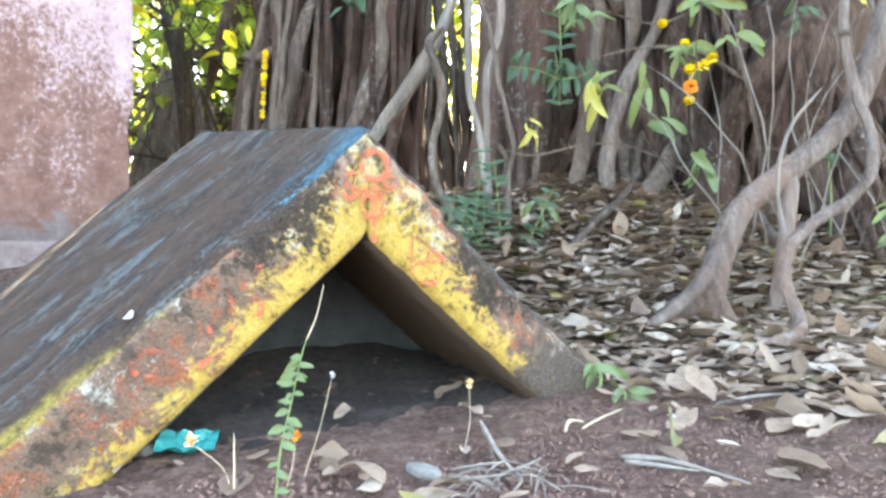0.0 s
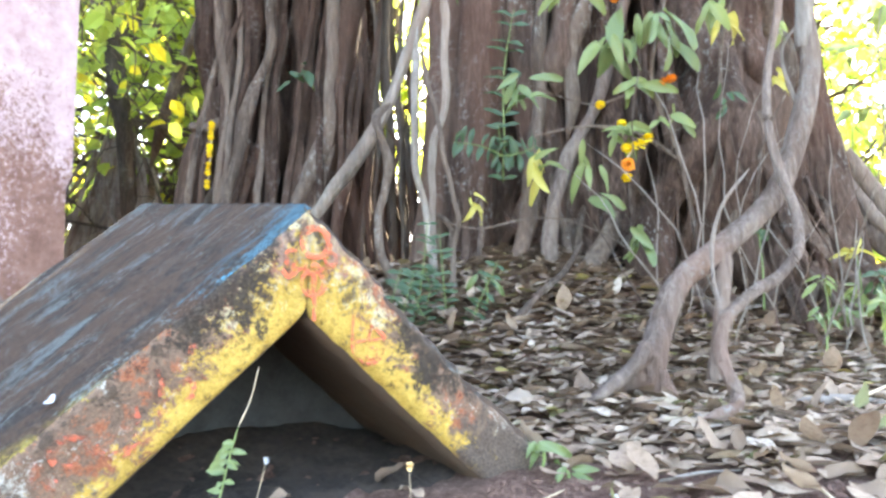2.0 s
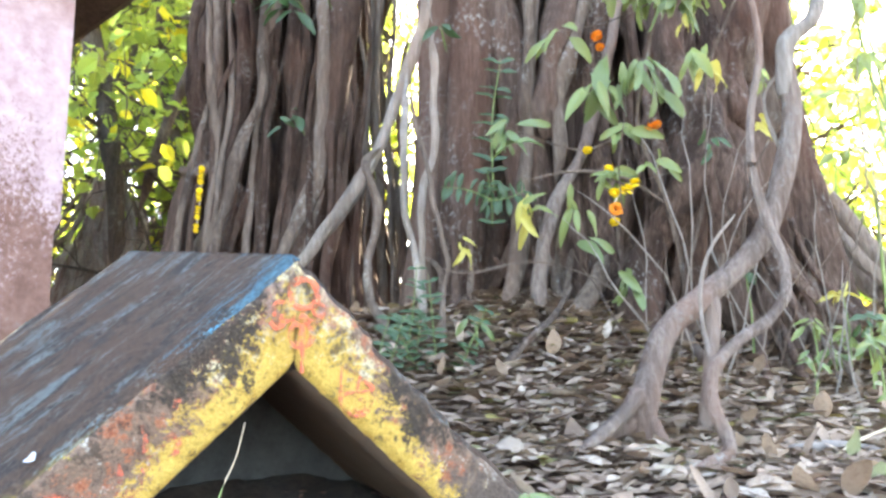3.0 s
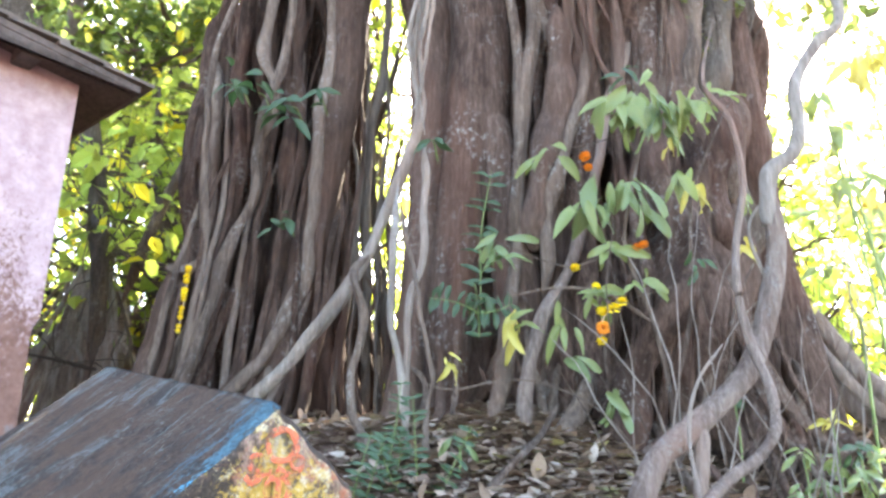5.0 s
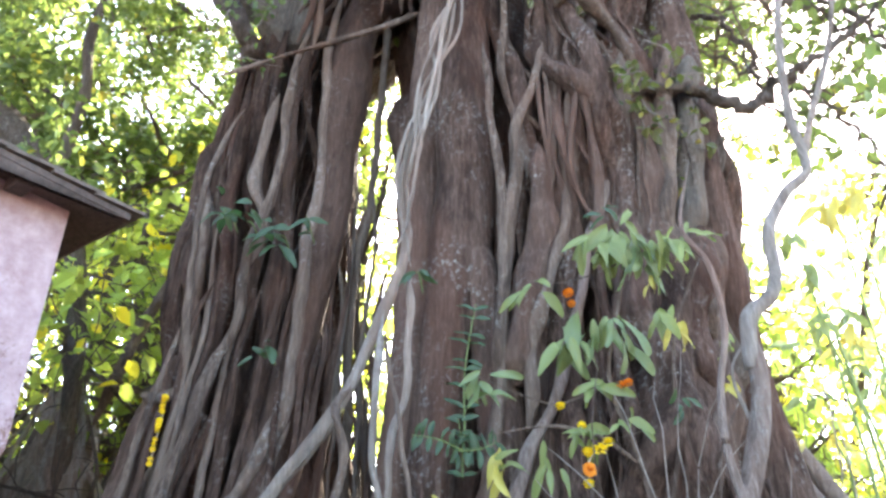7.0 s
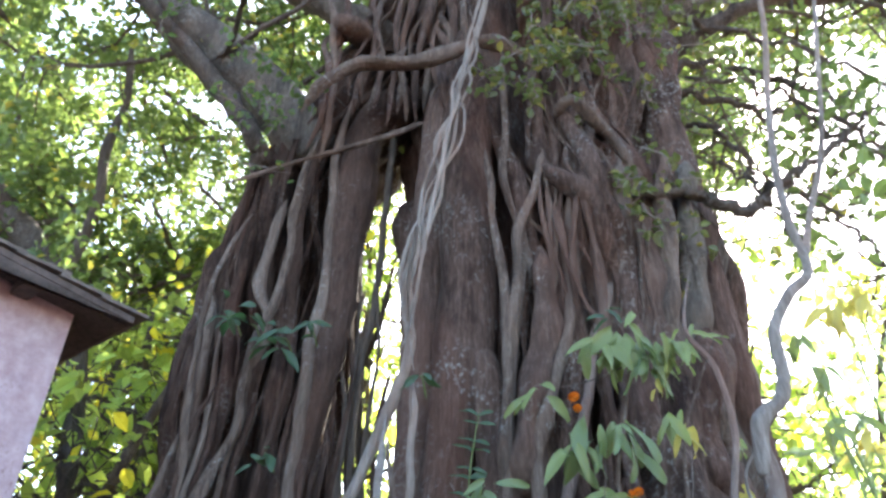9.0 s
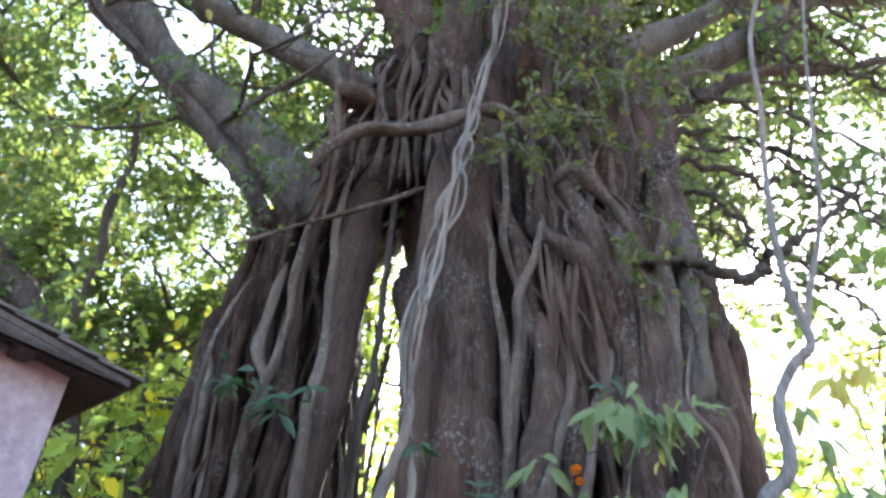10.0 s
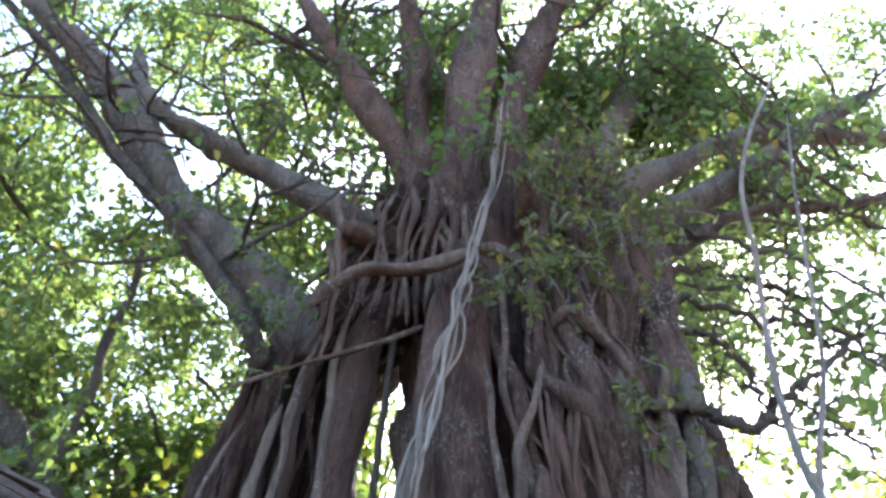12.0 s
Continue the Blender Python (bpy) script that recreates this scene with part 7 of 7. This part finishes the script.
g = on_ground
stick([g(0.165, 1.53, 0.035), g(0.19, 1.45, 0.015), g(0.212, 1.393, 0.006)], 0.004, "forked grey dead twig on the soil", STICK, [[g(0.212, 1.393, 0.006), g(0.17, 1.36, 0.010), g(0.115, 1.36, 0.008)], [g(0.21, 1.40, 0.006), g(0.235, 1.405, 0.014), g(0.255, 1.415, 0.02)],
      [g(0.20, 1.42, 0.01), g(0.16, 1.40, 0.012), g(0.12, 1.395, 0.006)], [g(0.215, 1.39, 0.008), g(0.22, 1.35, 0.01), g(0.205, 1.31, 0.008)]])
for k in range(30):
    x, y, a, ln = 0.19 + lf.normal(0, 0.045), 1.345 + lf.normal(0, 0.035), lf.choice((0.1, 0.4, 1.5, 2.6)) + lf.normal(0, 0.25), lf.uniform(0.012, 0.045)
    dx, dy = math.cos(a) * ln, math.sin(a) * ln
    stick([g(x - dx, y - dy, 0.004), g(x, y, lf.uniform(0.008, 0.022)), g(x + dx, y + dy, 0.005)], lf.uniform(0.0005, 0.0013), "fine dry rootlet tangled on the soil", STICK)
stick([g(0.376, 1.442, 0.008), g(0.44, 1.41, 0.010), g(0.522, 1.324, 0.006)], 0.0048, "dark twig lying beside another on the soil", STICK)
stick([g(0.378, 1.425, 0.007), g(0.42, 1.40, 0.008), g(0.47, 1.375, 0.006)], 0.004, "dark twig lying beside another on the soil", STICK)
stick([g(0.335, 1.56, 0.012), g(0.37, 1.58, 0.022), g(0.41, 1.60, 0.03)], 0.0022, "pale dry grass stalk by the slab", STRAW)
stick([g(0.305, 1.55, 0.01), g(0.315, 1.56, 0.025), g(0.34, 1.57, 0.02)], 0.003, "pale curled dry stalk by the slab", STRAW)
stick([g(-0.163, 1.29, -0.01), (-0.162, 1.29, 0.27), (-0.162, 1.29, 0.31)], 0.0014, "thin upright dry stalk", STRAW)
stick([g(1.25, 2.2, 0.02), g(1.38, 2.25, 0.06), g(1.55, 2.3, 0.09)], 0.004, "pale yellow dry stalk on the leaves", STRAW)
stick([g(1.20, 2.32, 0.02), g(1.32, 2.30, 0.03), g(1.42, 2.24, 0.02)], 0.018, "short thick dead branch among the leaves", STICK)
stick([g(1.18, 2.05, 0.012), g(1.30, 2.03, 0.02), g(1.45, 1.98, 0.02)], 0.010, "grey dead branch among the leaves", STICK)
stick([g(0.52, 3.0, 0.02), g(0.62, 3.05, 0.08), g(0.74, 3.15, 0.10), g(0.85, 3.3, 0.15)], 0.016, "grey root end among the leaves", BARK_ROOT)
for k in range(26):
    x, y, a, ln = lf.uniform(0.0, 2.0), lf.uniform(1.55, 3.2), lf.uniform(0, 3.14), lf.uniform(0.03, 0.10)
    if x < 0.3 and y > 1.35:
        continue
    dx, dy = math.cos(a) * ln, math.sin(a) * ln
    stick([g(x - dx, y - dy, 0.006), g(x, y, lf.uniform(0.008, 0.02)), g(x + dx, y + dy, 0.008)], lf.uniform(0.0015, 0.004), "thin dead twig lying on the ground", STRAW if k % 2 else STICK)
for x, y, s in ((0.50, 1.60, 0.010), (0.88, 2.18, 0.028), (0.80, 1.90, 0.02)):
    me = big_leaf_mesh("paper_scrap", PAPER, 0.4, 0.2, 0.08, int(x * 100))
    tagged(adopt(new("paper_scrap", me), None, leaf_pose(g(x, y, 0.012), (lf.normal(), lf.normal(), 0.1), (0, 0, 1), s * 1.6)), "small whitish scrap lying among the leaves", "scrap")
me = big_leaf_mesh("paper_scrap", PAPER, 0.45, 0.05, 0.04, 4)
tagged(adopt(new("paper_scrap", me), None, left_m @ leaf_pose((0.47, 0.035, 0.004), (0.2, 1, 0.1), (0, 0, 1), 0.024)), "small white scrap stuck on the weathered slab", "scrap")

# ---- fallen leaves ----
DRY_MESHES = [big_leaf_mesh("fallen_leaf", DRY_ONE, w, c, wv, k + 20, 6, 4) for k, (w, c, wv) in enumerate(((0.22, 0.25, 0.06), (0.18, -0.2, 0.05), (0.25, 0.1, 0.08), (0.20, 0.4, 0.05), (0.16, -0.35, 0.06), (0.27, 0.2, 0.10)))]


def inside_shrine(x, y):
    d = Vector((x, y, 0)) - Vector((APEX.x, APEX.y, 0))
    a, b = d.dot(ACROSS), d.dot(Vector((-ACROSS.y, ACROSS.x, 0)))
    return -0.72 < a < 0.56 and -0.02 < b < 1.2


count = 0
while count < 290:
    x, y = lf.uniform(-0.1, 1.9), lf.uniform(1.1, 2.55)
    thick = np.interp(y + 0.45 * np.clip(x - 0.6, 0, 1), [1.3, 1.65, 1.95, 2.3], [0.015, 0.09, 0.5, 1.0]) * np.interp(x, [-0.1, 0.4, 0.7, 1.0], [0.05, 0.15, 0.8, 1.0])
    if lf.random() > thick or (inside_shrine(x, y)):
        continue
    s = lf.uniform(0.04, 0.085) if lf.random() < 0.8 else lf.uniform(0.085, 0.12)
    m = leaf_pose(on_ground(x, y, lf.uniform(0.006, 0.035)), (lf.normal(), lf.normal(), lf.normal(0, 0.15)), (lf.normal(0, 0.3), lf.normal(0, 0.3), 1), s)
    part("fallen_leaf", DRY_MESHES[int(lf.integers(0, 6))], ground, "", m)
    count += 1
for x, y, s in ((-0.338, 1.31, 0.075), (-0.37, 1.33, 0.07), (-0.30, 1.33, 0.05), (-0.16, 1.44, 0.06), (-0.08, 1.39, 0.055), (-0.03, 1.33, 0.06), (0.0, 1.36, 0.06), (0.44, 1.87, 0.09), (0.47, 1.84, 0.085), (0.46, 1.80, 0.08), (0.465, 1.46, 0.085), (0.08, 1.72, 0.09),
                (-0.06, 1.62, 0.06), (0.666, 1.476, 0.075), (0.70, 1.49, 0.06), (0.565, 1.638, 0.075), (0.53, 1.65, 0.06), (0.791, 1.844, 0.115), (0.90, 1.757, 0.09), (0.86, 1.60, 0.08), (0.60, 1.74, 0.07), (0.68, 1.66, 0.08), (0.14, 1.44, 0.05), (0.17, 1.62, 0.06),
                (0.95, 1.52, 0.08), (0.82, 1.48, 0.06), (0.45, 1.30, 0.05)):
    part("fallen_leaf", DRY_MESHES[int(lf.integers(0, 6))], ground, "", leaf_pose(on_ground(x, y, 0.014), (lf.normal(), lf.normal(), 0.2), (lf.normal(0, 0.4), lf.normal(0, 0.4), 1), s))



def litter_mesh(name, places, ways, ups, sizes, mat):
    """Many dry leaves in one mesh, each pointed oval, curled and cupped in its own way."""
    k = len(places)
    s, q = np.meshgrid(np.linspace(0, 1, 6), np.array([-1.0, 0.0, 1.0]), indexing="ij")
    s, q = s.ravel()[None], q.ravel()[None]
    wide, curl, cup, twist = (lf.uniform(a, b, k)[:, None] for a, b in ((0.20, 0.36), (-0.4, 0.4), (-0.3, 0.5), (-0.4, 0.4)))
    half = wide * np.sin(np.pi * np.clip(s * 0.94 + 0.03, 0, 1)) ** 0.8 * (1 - 0.22 * s)
    lx = s + 0.0 * half
    ly = q * half + 0.12 * twist * np.sin(3 * s)
    lz = np.abs(q) * half * cup + curl * (s - 0.5) ** 2 + twist * q * half * (s - 0.5) * 2
    x = ways / (np.linalg.norm(ways, axis=1)[:, None] + 1e-9)
    y = np.cross(ups, x)
    y /= np.linalg.norm(y, axis=1)[:, None] + 1e-9
    z = np.cross(x, y)
    v = places[:, None] + np.asarray(sizes)[:, None, None] * (lx[..., None] * x[:, None] + ly[..., None] * y[:, None] + lz[..., None] * z[:, None])
    quads = np.array([(i * 3 + j, i * 3 + j + 3, i * 3 + j + 4, i * 3 + j + 1) for i in range(5) for j in range(2)])
    f = (np.arange(k)[:, None, None] * 18 + quads[None]).reshape(-1, 4)
    return mesh_of(name, v.reshape(-1, 3), f, mat, True)


n = 125000
px, py = lf.uniform(-1.5, 4.4, n), 1.05 + 4.9 * lf.random(n) ** 1.2
ok = np.array([not inside_shrine(a, b) for a, b in zip(px, py)])
keepers = lf.random(n) < np.interp(py - 0.45 * np.clip(px - 0.6, 0, 1) * -1, [1.70, 2.05, 2.45], [0.03, 0.30, 1.0]) * np.interp(px + 0.25 * py, [0.3, 0.75, 1.1, 1.4], [0.35, 0.3, 0.75, 1.0]) * np.interp(px, [-1.5, -0.8, 2.6, 4.4], [0.0, 1.0, 1.0, 0.0]) * np.interp(py, [4.8, 6.2], [1.0, 0.1])
px, py = px[ok & keepers], py[ok & keepers]
pz = ground_z(px, py) + lf.uniform(0.002, 0.024, len(px))
ways = lf.normal(0, 1, (len(px), 3)) * np.array([1, 1, 0.12])
ups = lf.normal(0, 0.20, (len(px), 3)) + np.array([0, 0, 1.0])
litter = new("leaf_litter", litter_mesh("leaf_litter", np.stack([px, py, pz], -1), ways, ups, 0.035 + 0.075 * lf.random(len(px)) ** 1.5, DRY))
tagged(litter, "thick carpet of dry brown fallen leaves round the tree", "leaf litter", kind="stuff")

# crumbs of earth and small chips
n = 90000
qx, qy = lf.uniform(-0.7, 1.7, n), 0.75 + 1.25 * lf.random(n)
base_v = np.array([(1, 0, 0), (-1, 0, 0), (0, 1, 0), (0, -1, 0), (0, 0, 1), (0, 0, -0.6)], float)
base_f = np.array([(0, 2, 4), (2, 1, 4), (1, 3, 4), (3, 0, 4), (2, 0, 5), (1, 2, 5), (3, 1, 5), (0, 3, 5)])
rad = 0.0036 * lf.random(n) ** 3 + 0.0007
cv = np.stack([qx, qy, ground_z(qx, qy) + rad * 0.3], -1)[:, None] + base_v[None] * rad[:, None, None] * lf.uniform(0.6, 1.3, (n, 6, 1))
outside = np.array([not inside_shrine(a, b) for a, b in zip(qx, qy)])
cv = cv[outside]
n = len(cv)
cf = (np.arange(n)[:, None, None] * 6 + base_f[None]).reshape(-1, 3)
gravel = new("soil_crumbs", mesh_of("soil_crumbs", cv.reshape(-1, 3), cf, plain("earth_crumb", (0.080, 0.045, 0.034), (0.25, 0.150, 0.115), 140, 0.95), False))
tagged(gravel, "loose crumbs of reddish earth and small chips", "gravel", kind="stuff")
